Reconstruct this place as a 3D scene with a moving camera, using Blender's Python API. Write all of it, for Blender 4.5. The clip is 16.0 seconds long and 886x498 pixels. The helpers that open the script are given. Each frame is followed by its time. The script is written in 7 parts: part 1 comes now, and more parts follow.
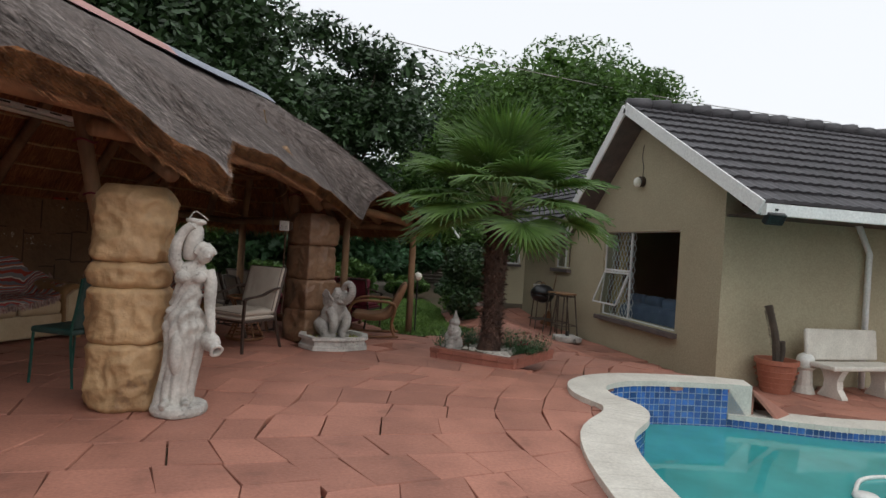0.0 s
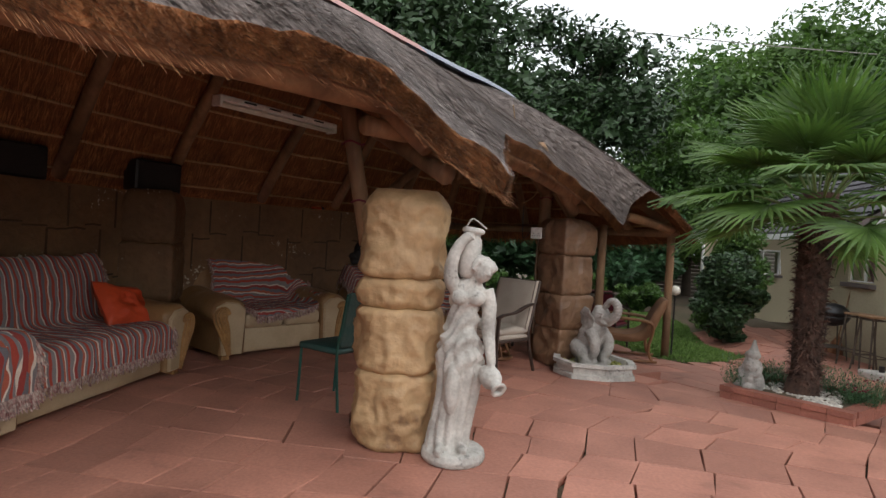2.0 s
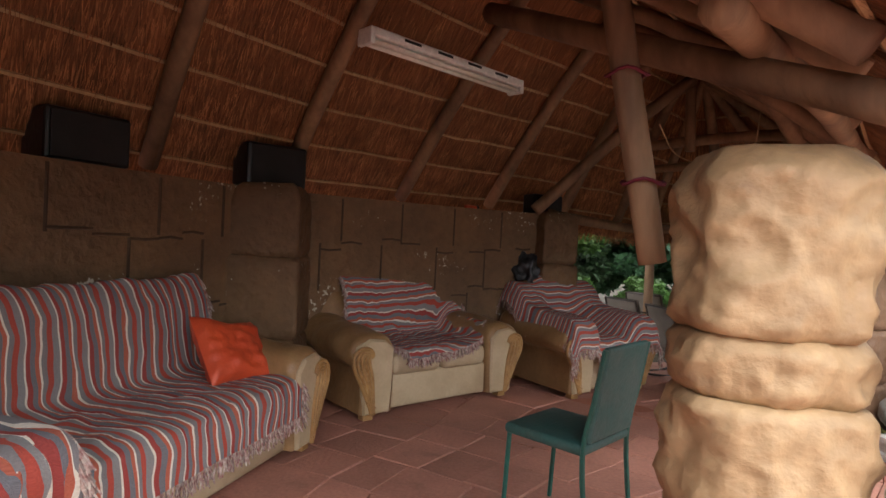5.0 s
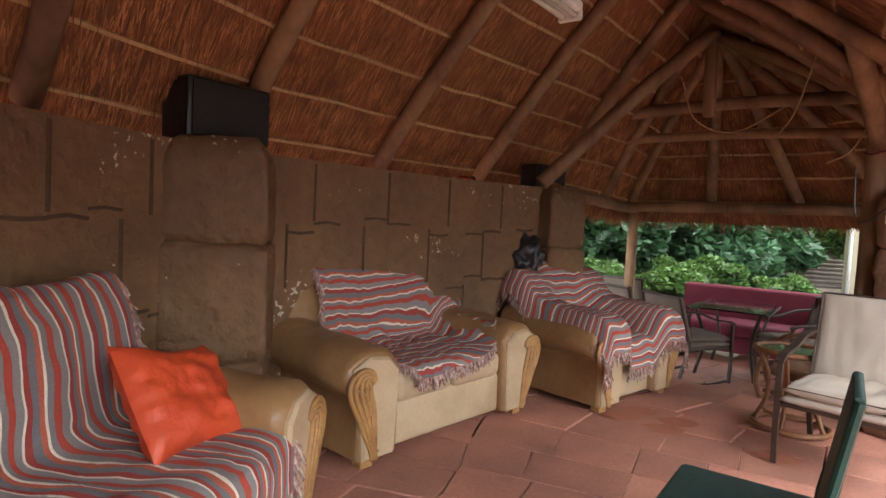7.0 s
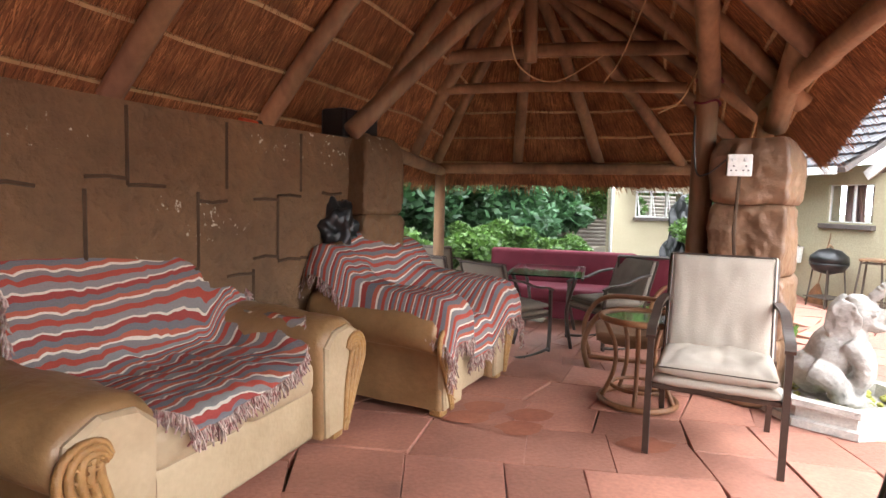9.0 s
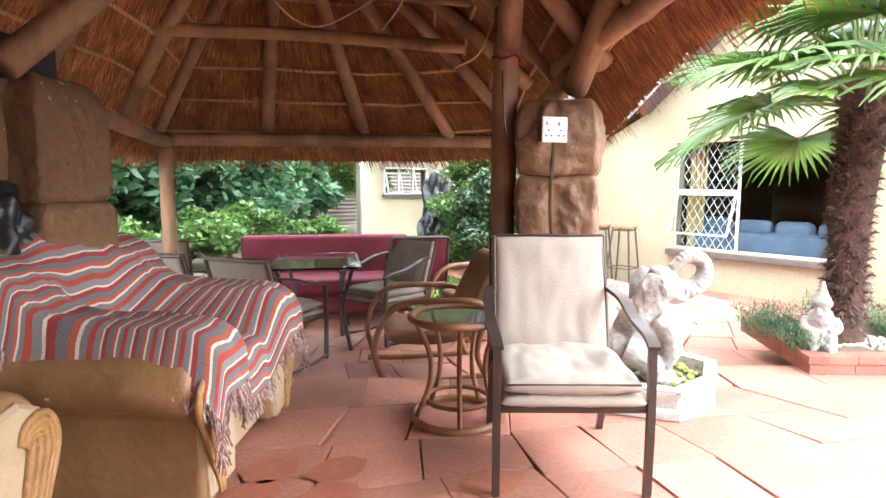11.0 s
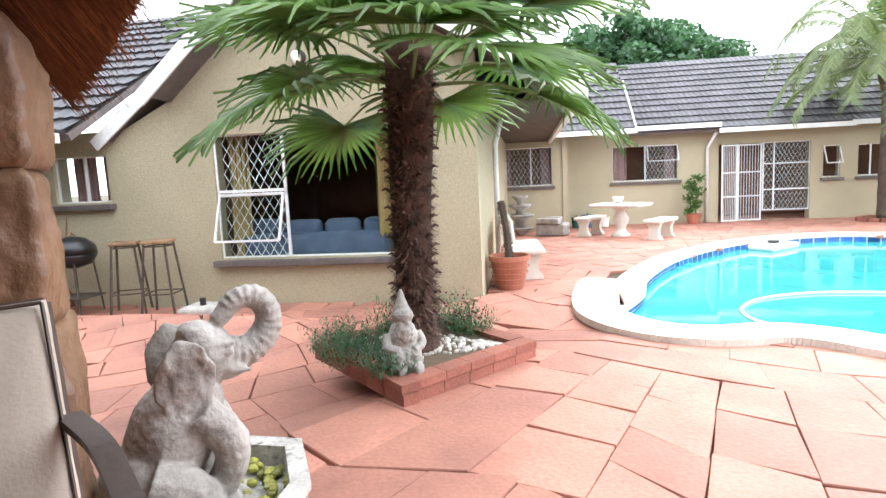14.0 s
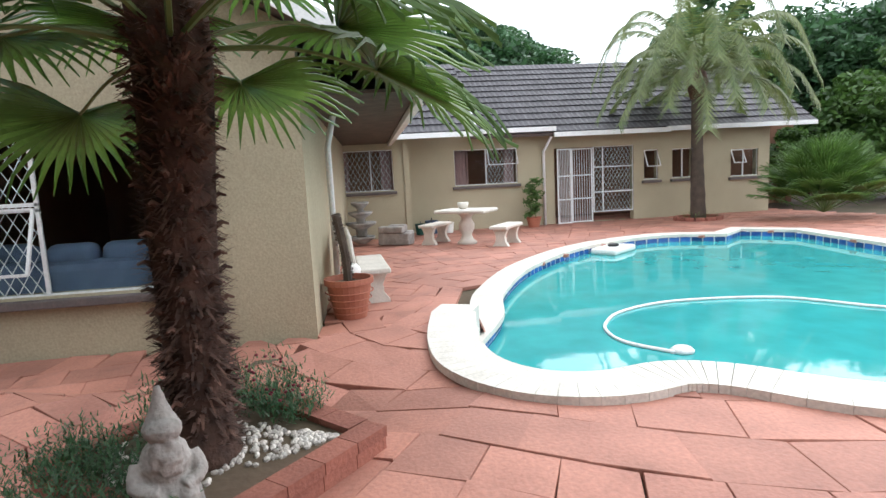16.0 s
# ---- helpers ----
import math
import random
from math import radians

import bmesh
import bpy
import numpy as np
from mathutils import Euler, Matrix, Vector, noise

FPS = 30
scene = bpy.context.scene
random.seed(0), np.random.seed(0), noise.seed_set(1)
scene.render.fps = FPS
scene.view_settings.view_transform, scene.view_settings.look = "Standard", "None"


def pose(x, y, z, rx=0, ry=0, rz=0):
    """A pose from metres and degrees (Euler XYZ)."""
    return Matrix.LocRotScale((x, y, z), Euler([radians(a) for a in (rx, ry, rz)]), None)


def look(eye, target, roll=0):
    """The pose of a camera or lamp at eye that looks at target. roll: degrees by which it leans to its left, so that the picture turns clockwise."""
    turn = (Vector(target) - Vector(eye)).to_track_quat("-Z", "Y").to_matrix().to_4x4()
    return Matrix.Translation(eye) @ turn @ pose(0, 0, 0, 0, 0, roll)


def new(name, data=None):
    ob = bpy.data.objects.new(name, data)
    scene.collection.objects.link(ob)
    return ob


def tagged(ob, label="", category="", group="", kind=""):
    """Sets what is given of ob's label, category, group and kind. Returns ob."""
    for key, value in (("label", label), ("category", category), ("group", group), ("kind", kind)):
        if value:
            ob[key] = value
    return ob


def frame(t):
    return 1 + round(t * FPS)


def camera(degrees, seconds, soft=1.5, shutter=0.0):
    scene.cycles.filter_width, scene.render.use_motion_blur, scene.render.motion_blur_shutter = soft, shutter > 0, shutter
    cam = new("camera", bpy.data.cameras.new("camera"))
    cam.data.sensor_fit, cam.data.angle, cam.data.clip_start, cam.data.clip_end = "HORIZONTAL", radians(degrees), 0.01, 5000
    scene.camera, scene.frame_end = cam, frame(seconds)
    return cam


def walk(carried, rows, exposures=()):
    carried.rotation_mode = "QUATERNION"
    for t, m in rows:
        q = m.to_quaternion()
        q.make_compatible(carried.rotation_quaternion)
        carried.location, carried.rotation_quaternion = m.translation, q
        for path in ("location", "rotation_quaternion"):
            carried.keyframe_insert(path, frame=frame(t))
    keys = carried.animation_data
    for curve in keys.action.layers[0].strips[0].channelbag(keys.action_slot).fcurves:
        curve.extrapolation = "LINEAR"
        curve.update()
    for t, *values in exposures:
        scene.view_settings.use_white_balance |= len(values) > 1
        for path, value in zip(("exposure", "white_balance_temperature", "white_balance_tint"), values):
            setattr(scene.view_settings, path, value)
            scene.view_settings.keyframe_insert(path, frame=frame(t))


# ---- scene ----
cam = camera(75.0, 16.0)
PATH = [
    (0, (3.733, 2.373, 1.308), (4.165, 4.326, 1.304), 3.6),
    (0.5, (3.617, 2.574, 1.309), (3.854, 4.56, 1.296), 3.7),
    (1, (3.477, 2.791, 1.313), (3.554, 4.789, 1.297), 3.6),
    (1.5, (3.337, 3.093, 1.326), (3.239, 5.09, 1.301), 3.6),
    (2, (3.152, 3.369, 1.324), (2.896, 5.353, 1.291), 3.6),
    (2.5, (2.97, 3.622, 1.331), (2.611, 5.589, 1.294), 3.5),
    (3, (2.793, 3.91, 1.327), (2.351, 5.86, 1.289), 3.5),
    (3.5, (2.579, 4.179, 1.301), (2.08, 6.115, 1.265), 3.4),
    (4, (2.382, 4.459, 1.286), (1.849, 6.387, 1.253), 3.3),
    (4.5, (2.189, 4.761, 1.306), (1.628, 6.68, 1.269), 3.1),
    (5, (1.966, 5.016, 1.303), (1.393, 6.931, 1.267), 2.9),
    (5.2, (1.872, 5.107, 1.298), (1.305, 7.025, 1.262), 2.7),
    (7.3, (1.065, 6.072, 1.263), (0.854, 8.058, 1.159), 2.7),
    (7.5, (1.056, 6.177, 1.24), (0.897, 8.168, 1.131), 2.5),
    (8, (0.976, 6.437, 1.211), (1.009, 8.433, 1.086), 2.2),
    (8.2, (0.939, 6.547, 1.209), (1.065, 8.538, 1.072), 2.1),
    (10.3, (0.968, 7.578, 1.209), (1.932, 9.318, 0.997), 0.7),
    (10.5, (0.996, 7.683, 1.19), (2.046, 9.372, 0.975), 0.6),
    (11, (1.092, 7.888, 1.19), (2.339, 9.435, 0.966), 0.1),
    (11.5, (1.258, 8.04, 1.204), (2.684, 9.424, 0.979), -0.4),
    (12, (1.453, 8.181, 1.195), (3.044, 9.372, 0.971), -1.4),
    (12.5, (1.659, 8.31, 1.195), (3.409, 9.249, 0.961), -1.9),
    (13, (1.873, 8.423, 1.188), (3.742, 9.093, 0.945), -2.4),
    (13.5, (2.096, 8.478, 1.192), (4.019, 8.969, 0.941), -2.7),
    (14, (2.352, 8.533, 1.165), (4.314, 8.831, 0.916), -2.7),
    (14.5, (2.585, 8.548, 1.178), (4.564, 8.669, 0.92), -2.7),
    (15, (2.864, 8.521, 1.205), (4.847, 8.492, 0.939), -2.8),
    (15.5, (3.184, 8.528, 1.216), (5.16, 8.383, 0.946), -2.8),
    (16, (3.518, 8.515, 1.205), (5.486, 8.276, 0.939), -3.0),
]
EXPOSURE = [(0, -1.1, 6500, 10), (1.2, -0.9, 6500, 10), (2.5, -0.35, 6500, 10), (3.5, 0.05, 6400, 10), (5, 0.65, 6300, 10), (7.5, 1.75, 6400, 10), (8.2, 1.95, 6400, 10), (10.5, 2.4, 6150, 10), (11.5, 2.6, 6150, 10), (12.5, 2.2, 6150, 10), (13.5, 1.45, 6150, 10), (14.5, 0.95, 6150, 10), (15.2, 0.6, 6150, 10), (16, 0.15, 6150, 10)]
walk(cam, [(t, look(eye, target, roll)) for t, eye, target, roll in PATH], EXPOSURE)

# ---- world and light ----
world = bpy.data.worlds.new("overcast")
scene.world = world
world.use_nodes = True
wn, wl = world.node_tree.nodes, world.node_tree.links
sky = wn.new("ShaderNodeTexSky")
sky.sky_type, sky.sun_disc = "NISHITA", False
sky.sun_elevation, sky.sun_rotation = radians(52), radians(150)
sky.air_density, sky.dust_density = 1.0, 4.0
grey = wn.new("ShaderNodeHueSaturation")
grey.inputs["Saturation"].default_value = 0.12
cloud = wn.new("ShaderNodeMix")
cloud.data_type = "RGBA"
cloud.inputs["Factor"].default_value = 0.85
cloud.inputs["B"].default_value = (5.0, 5.2, 5.45, 1)
wl.new(sky.outputs[0], grey.inputs["Color"])
wl.new(grey.outputs[0], cloud.inputs["A"])
wl.new(cloud.outputs["Result"], wn["Background"].inputs["Color"])
wn["Background"].inputs["Strength"].default_value = 0.42
sun = new("sun", bpy.data.lights.new("sun", "SUN"))
sun.data.energy, sun.data.angle, sun.data.color = 0.8, radians(60), (1.0, 0.98, 0.95)
sun.matrix_world = look((16, -6, 16), (3, 8, 0))


# ---- materials ----
def mat(name, c1, c2, scale=4.0, rough=0.8, bump=0.3, fine=60.0, stretch=(1, 1, 1), metal=0.0, coat=0.0, per=0.0, uv=False, dist=0.01, grain=0.3):
    """Two colours mixed by a broad noise, with fine grain, bump, and variation by object or island."""
    m = bpy.data.materials.new(name)
    m.use_nodes = True
    n, l = m.node_tree.nodes, m.node_tree.links
    b = n["Principled BSDF"]
    b.inputs["Roughness"].default_value, b.inputs["Metallic"].default_value = rough, metal
    b.inputs["Coat Weight"].default_value = coat
    tc, mp = n.new("ShaderNodeTexCoord"), n.new("ShaderNodeMapping")
    mp.inputs["Scale"].default_value = stretch
    l.new(tc.outputs["UV" if uv else "Object"], mp.inputs["Vector"])
    big, small = n.new("ShaderNodeTexNoise"), n.new("ShaderNodeTexNoise")
    for t, s in ((big, scale), (small, fine)):
        t.inputs["Scale"].default_value, t.inputs["Detail"].default_value = s, 5
        l.new(mp.outputs[0], t.inputs["Vector"])
    ramp = n.new("ShaderNodeValToRGB")
    ramp.color_ramp.elements[0].position, ramp.color_ramp.elements[1].position = 0.32, 0.68
    ramp.color_ramp.elements[0].color, ramp.color_ramp.elements[1].color = (*c1, 1), (*c2, 1)
    l.new(big.outputs["Fac"], ramp.inputs["Fac"])
    mix = n.new("ShaderNodeMix")
    mix.data_type, mix.blend_type = "RGBA", "MULTIPLY"
    mix.inputs["Factor"].default_value = 1.0
    rng = n.new("ShaderNodeMapRange")
    rng.inputs["To Min"].default_value, rng.inputs["To Max"].default_value = 1 - grain, 1 + grain * 0.85
    l.new(small.outputs["Fac"], rng.inputs["Value"])
    l.new(ramp.outputs["Color"], mix.inputs["A"])
    l.new(rng.outputs[0], mix.inputs["B"])
    last = mix.outputs["Result"]
    if per:
        info, geo, add, r2, m2 = n.new("ShaderNodeObjectInfo"), n.new("ShaderNodeNewGeometry"), n.new("ShaderNodeMath"), n.new("ShaderNodeMapRange"), n.new("ShaderNodeMix")
        add.operation = "ADD"
        fr = n.new("ShaderNodeMath")
        fr.operation = "FRACT"
        l.new(info.outputs["Random"], add.inputs[0])
        l.new(geo.outputs["Random Per Island"], add.inputs[1])
        l.new(add.outputs[0], fr.inputs[0])
        r2.inputs["To Min"].default_value, r2.inputs["To Max"].default_value = 1 - per, 1 + per
        l.new(fr.outputs[0], r2.inputs["Value"])
        m2.data_type, m2.blend_type = "RGBA", "MULTIPLY"
        m2.inputs["Factor"].default_value = 1.0
        l.new(last, m2.inputs["A"])
        l.new(r2.outputs[0], m2.inputs["B"])
        last = m2.outputs["Result"]
    l.new(last, b.inputs["Base Color"])
    if bump:
        bp = n.new("ShaderNodeBump")
        bp.inputs["Strength"].default_value, bp.inputs["Distance"].default_value = bump, dist
        l.new(small.outputs["Fac"], bp.inputs["Height"])
        l.new(bp.outputs[0], b.inputs["Normal"])
    return m


def stripes(name, axis, period, colours, warp=0.4):
    """Woven throw: repeating bands of colour along one axis of the UV map."""
    m = mat(name, (1, 1, 1), (0.9, 0.9, 0.9), rough=0.95, bump=0.5, fine=150, uv=True)
    n, l = m.node_tree.nodes, m.node_tree.links
    tc, sep, mul, fr, ramp = n.new("ShaderNodeTexCoord"), n.new("ShaderNodeSeparateXYZ"), n.new("ShaderNodeMath"), n.new("ShaderNodeMath"), n.new("ShaderNodeValToRGB")
    mul.operation, fr.operation = "MULTIPLY", "FRACT"
    mul.inputs[1].default_value = 1 / period
    l.new(tc.outputs["UV"], sep.inputs[0])
    l.new(sep.outputs[axis], mul.inputs[0])
    l.new(mul.outputs[0], fr.inputs[0])
    l.new(fr.outputs[0], ramp.inputs[0])
    e = ramp.color_ramp
    e.interpolation = "CONSTANT"
    while len(e.elements) < len(colours):
        e.elements.new(0.5)
    for k, (p, c) in enumerate(colours):
        e.elements[k].position, e.elements[k].color = p, (*c, 1)
    mix = [x for x in n if x.type == "MIX"][0]
    l.new(ramp.outputs["Color"], mix.inputs["A"])
    return m


def glass(name, tint=(0.9, 0.95, 0.95), rough=0.02):
    m = bpy.data.materials.new(name)
    m.use_nodes = True
    b = m.node_tree.nodes["Principled BSDF"]
    b.inputs["Base Color"].default_value = (*tint, 1)
    b.inputs["Transmission Weight"].default_value, b.inputs["Roughness"].default_value, b.inputs["IOR"].default_value = 1.0, rough, 1.12
    return m


PAVER = mat("red_paver", (0.45, 0.20, 0.14), (0.335, 0.145, 0.102), 2.2, 0.66, 0.4, 45, per=0.17)
STRAWG = mat("grey_straw", (0.46, 0.385, 0.345), (0.09, 0.07, 0.062), 7, 0.95, 0.0, 40, per=0.6)
REEDS = mat("loose_reed", (0.42, 0.18, 0.07), (0.19, 0.072, 0.028), 7, 0.85, 0.0, 40, per=0.6)
BED = mat("joint_sand", (0.11, 0.065, 0.05), (0.16, 0.095, 0.072), 6, 0.95, 0.5, 80)
EARTH = mat("earth", (0.12, 0.08, 0.05), (0.07, 0.06, 0.03), 0.8, 0.95, 0.5, 20)
GRASSM = mat("grass", (0.15, 0.26, 0.05), (0.10, 0.19, 0.035), 3, 0.7, 0.2, 60, per=0.3)
THATCH = mat("thatch", (0.23, 0.185, 0.165), (0.12, 0.095, 0.085), 2.2, 0.95, 1.0, 34, stretch=(1, 0.3, 1), uv=True, dist=0.05, grain=0.85)
REED = mat("thatch_underside", (0.34, 0.135, 0.052), (0.19, 0.072, 0.028), 2.5, 0.9, 1.0, 60, stretch=(1, 0.06, 1), uv=True, dist=0.04, grain=0.7)
STRAW = mat("cut_straw", (0.34, 0.15, 0.06), (0.15, 0.062, 0.026), 8, 0.9, 0.8, 70, per=0.65, grain=0.7)
LOG = mat("gum_pole", (0.36, 0.21, 0.11), (0.15, 0.085, 0.047), 3.5, 0.75, 0.5, 30, stretch=(1, 1, 0.25), per=0.2)
LATH = mat("lath", (0.52, 0.34, 0.17), (0.40, 0.25, 0.12), 6, 0.8, 0.4, 40, per=0.2)
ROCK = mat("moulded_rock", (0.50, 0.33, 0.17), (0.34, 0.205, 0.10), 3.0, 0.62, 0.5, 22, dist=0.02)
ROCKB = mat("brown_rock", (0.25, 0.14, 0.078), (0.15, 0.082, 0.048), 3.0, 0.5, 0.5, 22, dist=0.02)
CLAY = mat("ochre_plaster", (0.19, 0.103, 0.046), (0.115, 0.062, 0.029), 1.6, 0.7, 0.9, 14, dist=0.035)
GROOVE = mat("plaster_groove", (0.055, 0.03, 0.016), (0.085, 0.047, 0.024), 5, 0.9, 0.2, 30)
OLIVE = mat("olive_plaster", (0.44, 0.385, 0.26), (0.385, 0.335, 0.225), 0.9, 0.85, 0.45, 45, dist=0.012)
WHITE = mat("white_paint", (0.80, 0.80, 0.78), (0.72, 0.72, 0.70), 3, 0.5, 0.1, 40)
SILL = mat("sill_brick", (0.10, 0.085, 0.08), (0.15, 0.12, 0.11), 5, 0.7, 0.4, 40)
TILE = mat("roof_tile", (0.060, 0.055, 0.060), (0.038, 0.035, 0.039), 1.5, 0.6, 0.4, 30, per=0.22)
RIDGEP = mat("ridge_cap_pink", (0.46, 0.25, 0.22), (0.38, 0.21, 0.19), 3, 0.8, 0.3, 30)
RIDGEG = mat("ridge_cap_grey", (0.26, 0.28, 0.32), (0.20, 0.22, 0.26), 3, 0.7, 0.3, 30)
STONE = mat("weathered_cement", (0.60, 0.57, 0.52), (0.33, 0.31, 0.28), 7, 0.85, 0.6, 50, dist=0.008)
GREYST = mat("elephant_cement", (0.42, 0.39, 0.355), (0.24, 0.22, 0.20), 6, 0.85, 0.6, 45, dist=0.008)
COPING = mat("pool_coping", (0.70, 0.66, 0.58), (0.58, 0.54, 0.47), 4, 0.8, 0.3, 50)
MOSAIC = mat("blue_mosaic", (0.025, 0.085, 0.32), (0.06, 0.16, 0.42), 9, 0.25, 0.1, 60, per=0.45)
GROUT = mat("tile_grout", (0.50, 0.55, 0.60), (0.42, 0.46, 0.50), 5, 0.8, 0.1, 60)
WATER = mat("pool_water", (0.050, 0.37, 0.36), (0.045, 0.33, 0.33), 0.5, 0.03, 0.03, 3.0, dist=0.05)
LEATHER = mat("tan_leather", (0.32, 0.18, 0.078), (0.23, 0.125, 0.052), 4, 0.42, 0.5, 26, grain=0.18)
CREAM = mat("cream_leather", (0.50, 0.38, 0.24), (0.41, 0.30, 0.18), 4, 0.5, 0.25, 40, grain=0.12)
CARVED = mat("carved_wood", (0.42, 0.235, 0.085), (0.30, 0.15, 0.05), 9, 0.45, 0.6, 35, dist=0.02)
ORANGE = mat("orange_satin", (0.66, 0.085, 0.025), (0.52, 0.06, 0.02), 5, 0.5, 0.3, 50, grain=0.12)
GREENM = mat("green_enamel", (0.012, 0.085, 0.065), (0.010, 0.065, 0.05), 5, 0.4, 0.1, 40)
GREENV = mat("green_vinyl", (0.02, 0.075, 0.065), (0.05, 0.085, 0.075), 9, 0.6, 0.3, 60)
BRONZE = mat("bronze_steel", (0.075, 0.05, 0.04), (0.055, 0.038, 0.03), 5, 0.45, 0.1, 40, metal=0.3)
BEIGE = mat("beige_cushion", (0.43, 0.37, 0.31), (0.37, 0.315, 0.26), 5, 0.95, 0.15, 120, grain=0.08)
DKBEIGE = mat("taupe_sling", (0.22, 0.18, 0.145), (0.18, 0.145, 0.115), 5, 0.95, 0.15, 120, grain=0.08)
BURG = mat("burgundy_velvet", (0.17, 0.018, 0.035), (0.13, 0.014, 0.028), 5, 0.85, 0.3, 80, grain=0.08)
RATTAN = mat("rattan", (0.27, 0.125, 0.055), (0.17, 0.072, 0.03), 6, 0.5, 0.3, 40)
TANVEL = mat("tan_velour", (0.27, 0.14, 0.075), (0.20, 0.10, 0.052), 4, 0.9, 0.3, 90, grain=0.08)
BLACKP = mat("black_plastic", (0.012, 0.012, 0.013), (0.02, 0.02, 0.021), 6, 0.35, 0.3, 30)
GRILL = mat("speaker_cloth", (0.010, 0.009, 0.009), (0.016, 0.014, 0.014), 6, 0.8, 0.3, 200)
WHITEP = mat("white_plastic", (0.78, 0.77, 0.72), (0.72, 0.71, 0.66), 4, 0.35, 0.05, 40)
BRICKR = mat("red_brick", (0.34, 0.125, 0.085), (0.26, 0.095, 0.065), 5, 0.85, 0.6, 50, per=0.15)
PEBBLE = mat("pebble", (0.62, 0.58, 0.52), (0.45, 0.40, 0.35), 9, 0.7, 0.2, 40, per=0.35)
MOSS = mat("mossy_stones", (0.33, 0.31, 0.05), (0.20, 0.21, 0.04), 7, 0.5, 0.3, 40, per=0.4)
SHAG = mat("palm_fibre", (0.16, 0.085, 0.06), (0.06, 0.033, 0.024), 9, 0.95, 0.8, 50, per=0.4)
FROND = mat("fan_leaf", (0.12, 0.21, 0.05), (0.075, 0.145, 0.036), 3, 0.42, 0.15, 40, per=0.25)
FROND2 = mat("feather_leaf", (0.17, 0.20, 0.075), (0.10, 0.145, 0.05), 3, 0.5, 0.15, 40, per=0.3)
PETIOLE = mat("leaf_stalk", (0.14, 0.20, 0.06), (0.10, 0.14, 0.04), 5, 0.5, 0.1, 40)
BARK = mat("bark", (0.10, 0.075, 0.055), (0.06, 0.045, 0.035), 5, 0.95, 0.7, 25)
LEAFA = mat("leaf_bright", (0.10, 0.18, 0.042), (0.05, 0.11, 0.025), 0.5, 0.5, 0.1, 20, per=0.45)
LEAFB = mat("leaf_dark", (0.035, 0.075, 0.022), (0.022, 0.05, 0.016), 0.5, 0.5, 0.1, 20, per=0.45)
LEAFC = mat("leaf_blue_green", (0.07, 0.15, 0.065), (0.04, 0.10, 0.045), 0.5, 0.45, 0.1, 20, per=0.45)
TERRA = mat("terracotta", (0.40, 0.145, 0.085), (0.33, 0.11, 0.065), 5, 0.7, 0.3, 40)
CURTAIN = mat("curtain", (0.50, 0.36, 0.15), (0.40, 0.28, 0.11), 3, 0.9, 0.2, 80)
CURTAINP = mat("curtain_pink", (0.42, 0.26, 0.24), (0.34, 0.2, 0.19), 3, 0.9, 0.2, 80)
ROOMW = mat("room_wall", (0.24, 0.12, 0.07), (0.18, 0.09, 0.055), 1, 0.9, 0.1, 30)
NAVY = mat("blue_upholstery", (0.11, 0.15, 0.22), (0.075, 0.105, 0.16), 4, 0.9, 0.3, 80)
RUST = mat("corrugated_iron", (0.22, 0.19, 0.16), (0.15, 0.12, 0.10), 3, 0.6, 0.3, 40)
PANE = glass("pane")
TABLEG = glass("table_glass", (0.75, 0.88, 0.85), 0.05)
TASSEL = mat("throw_fringe", (0.52, 0.44, 0.38), (0.26, 0.09, 0.085), 45, 0.95, 0.2, 80, per=0.4)
BULB = mat("opal_glass", (0.8, 0.78, 0.68), (0.75, 0.72, 0.62), 4, 0.25, 0.0, 20)
STRIPE_COLS = [(0.0, (0.42, 0.07, 0.045)), (0.15, (0.25, 0.235, 0.23)), (0.33, (0.72, 0.64, 0.54)), (0.385, (0.33, 0.055, 0.045)), (0.52, (0.17, 0.165, 0.18)), (0.68, (0.46, 0.12, 0.07)), (0.80, (0.74, 0.66, 0.56)), (0.86, (0.22, 0.20, 0.20))]

def thin_leaf(mt, share):
    """Lets part of the light through, as a thin leaf does."""
    nt = mt.node_tree
    out = next(n for n in nt.nodes if n.type == "OUTPUT_MATERIAL")
    main = next(n for n in nt.nodes if n.type == "BSDF_PRINCIPLED")
    tr, mix = nt.nodes.new("ShaderNodeBsdfTranslucent"), nt.nodes.new("ShaderNodeMixShader")
    if main.inputs["Base Color"].links:
        gain = nt.nodes.new("ShaderNodeMix")
        gain.data_type, gain.blend_type = "RGBA", "MULTIPLY"
        gain.inputs[0].default_value = 1.0
        gain.inputs[7].default_value = (1.25, 1.3, 0.95, 1)
        nt.links.new(main.inputs["Base Color"].links[0].from_socket, gain.inputs[6])
        nt.links.new(gain.outputs[2], tr.inputs["Color"])
    mix.inputs[0].default_value = share
    nt.links.new(main.outputs[0], mix.inputs[1])
    nt.links.new(tr.outputs[0], mix.inputs[2])
    nt.links.new(mix.outputs[0], out.inputs["Surface"])


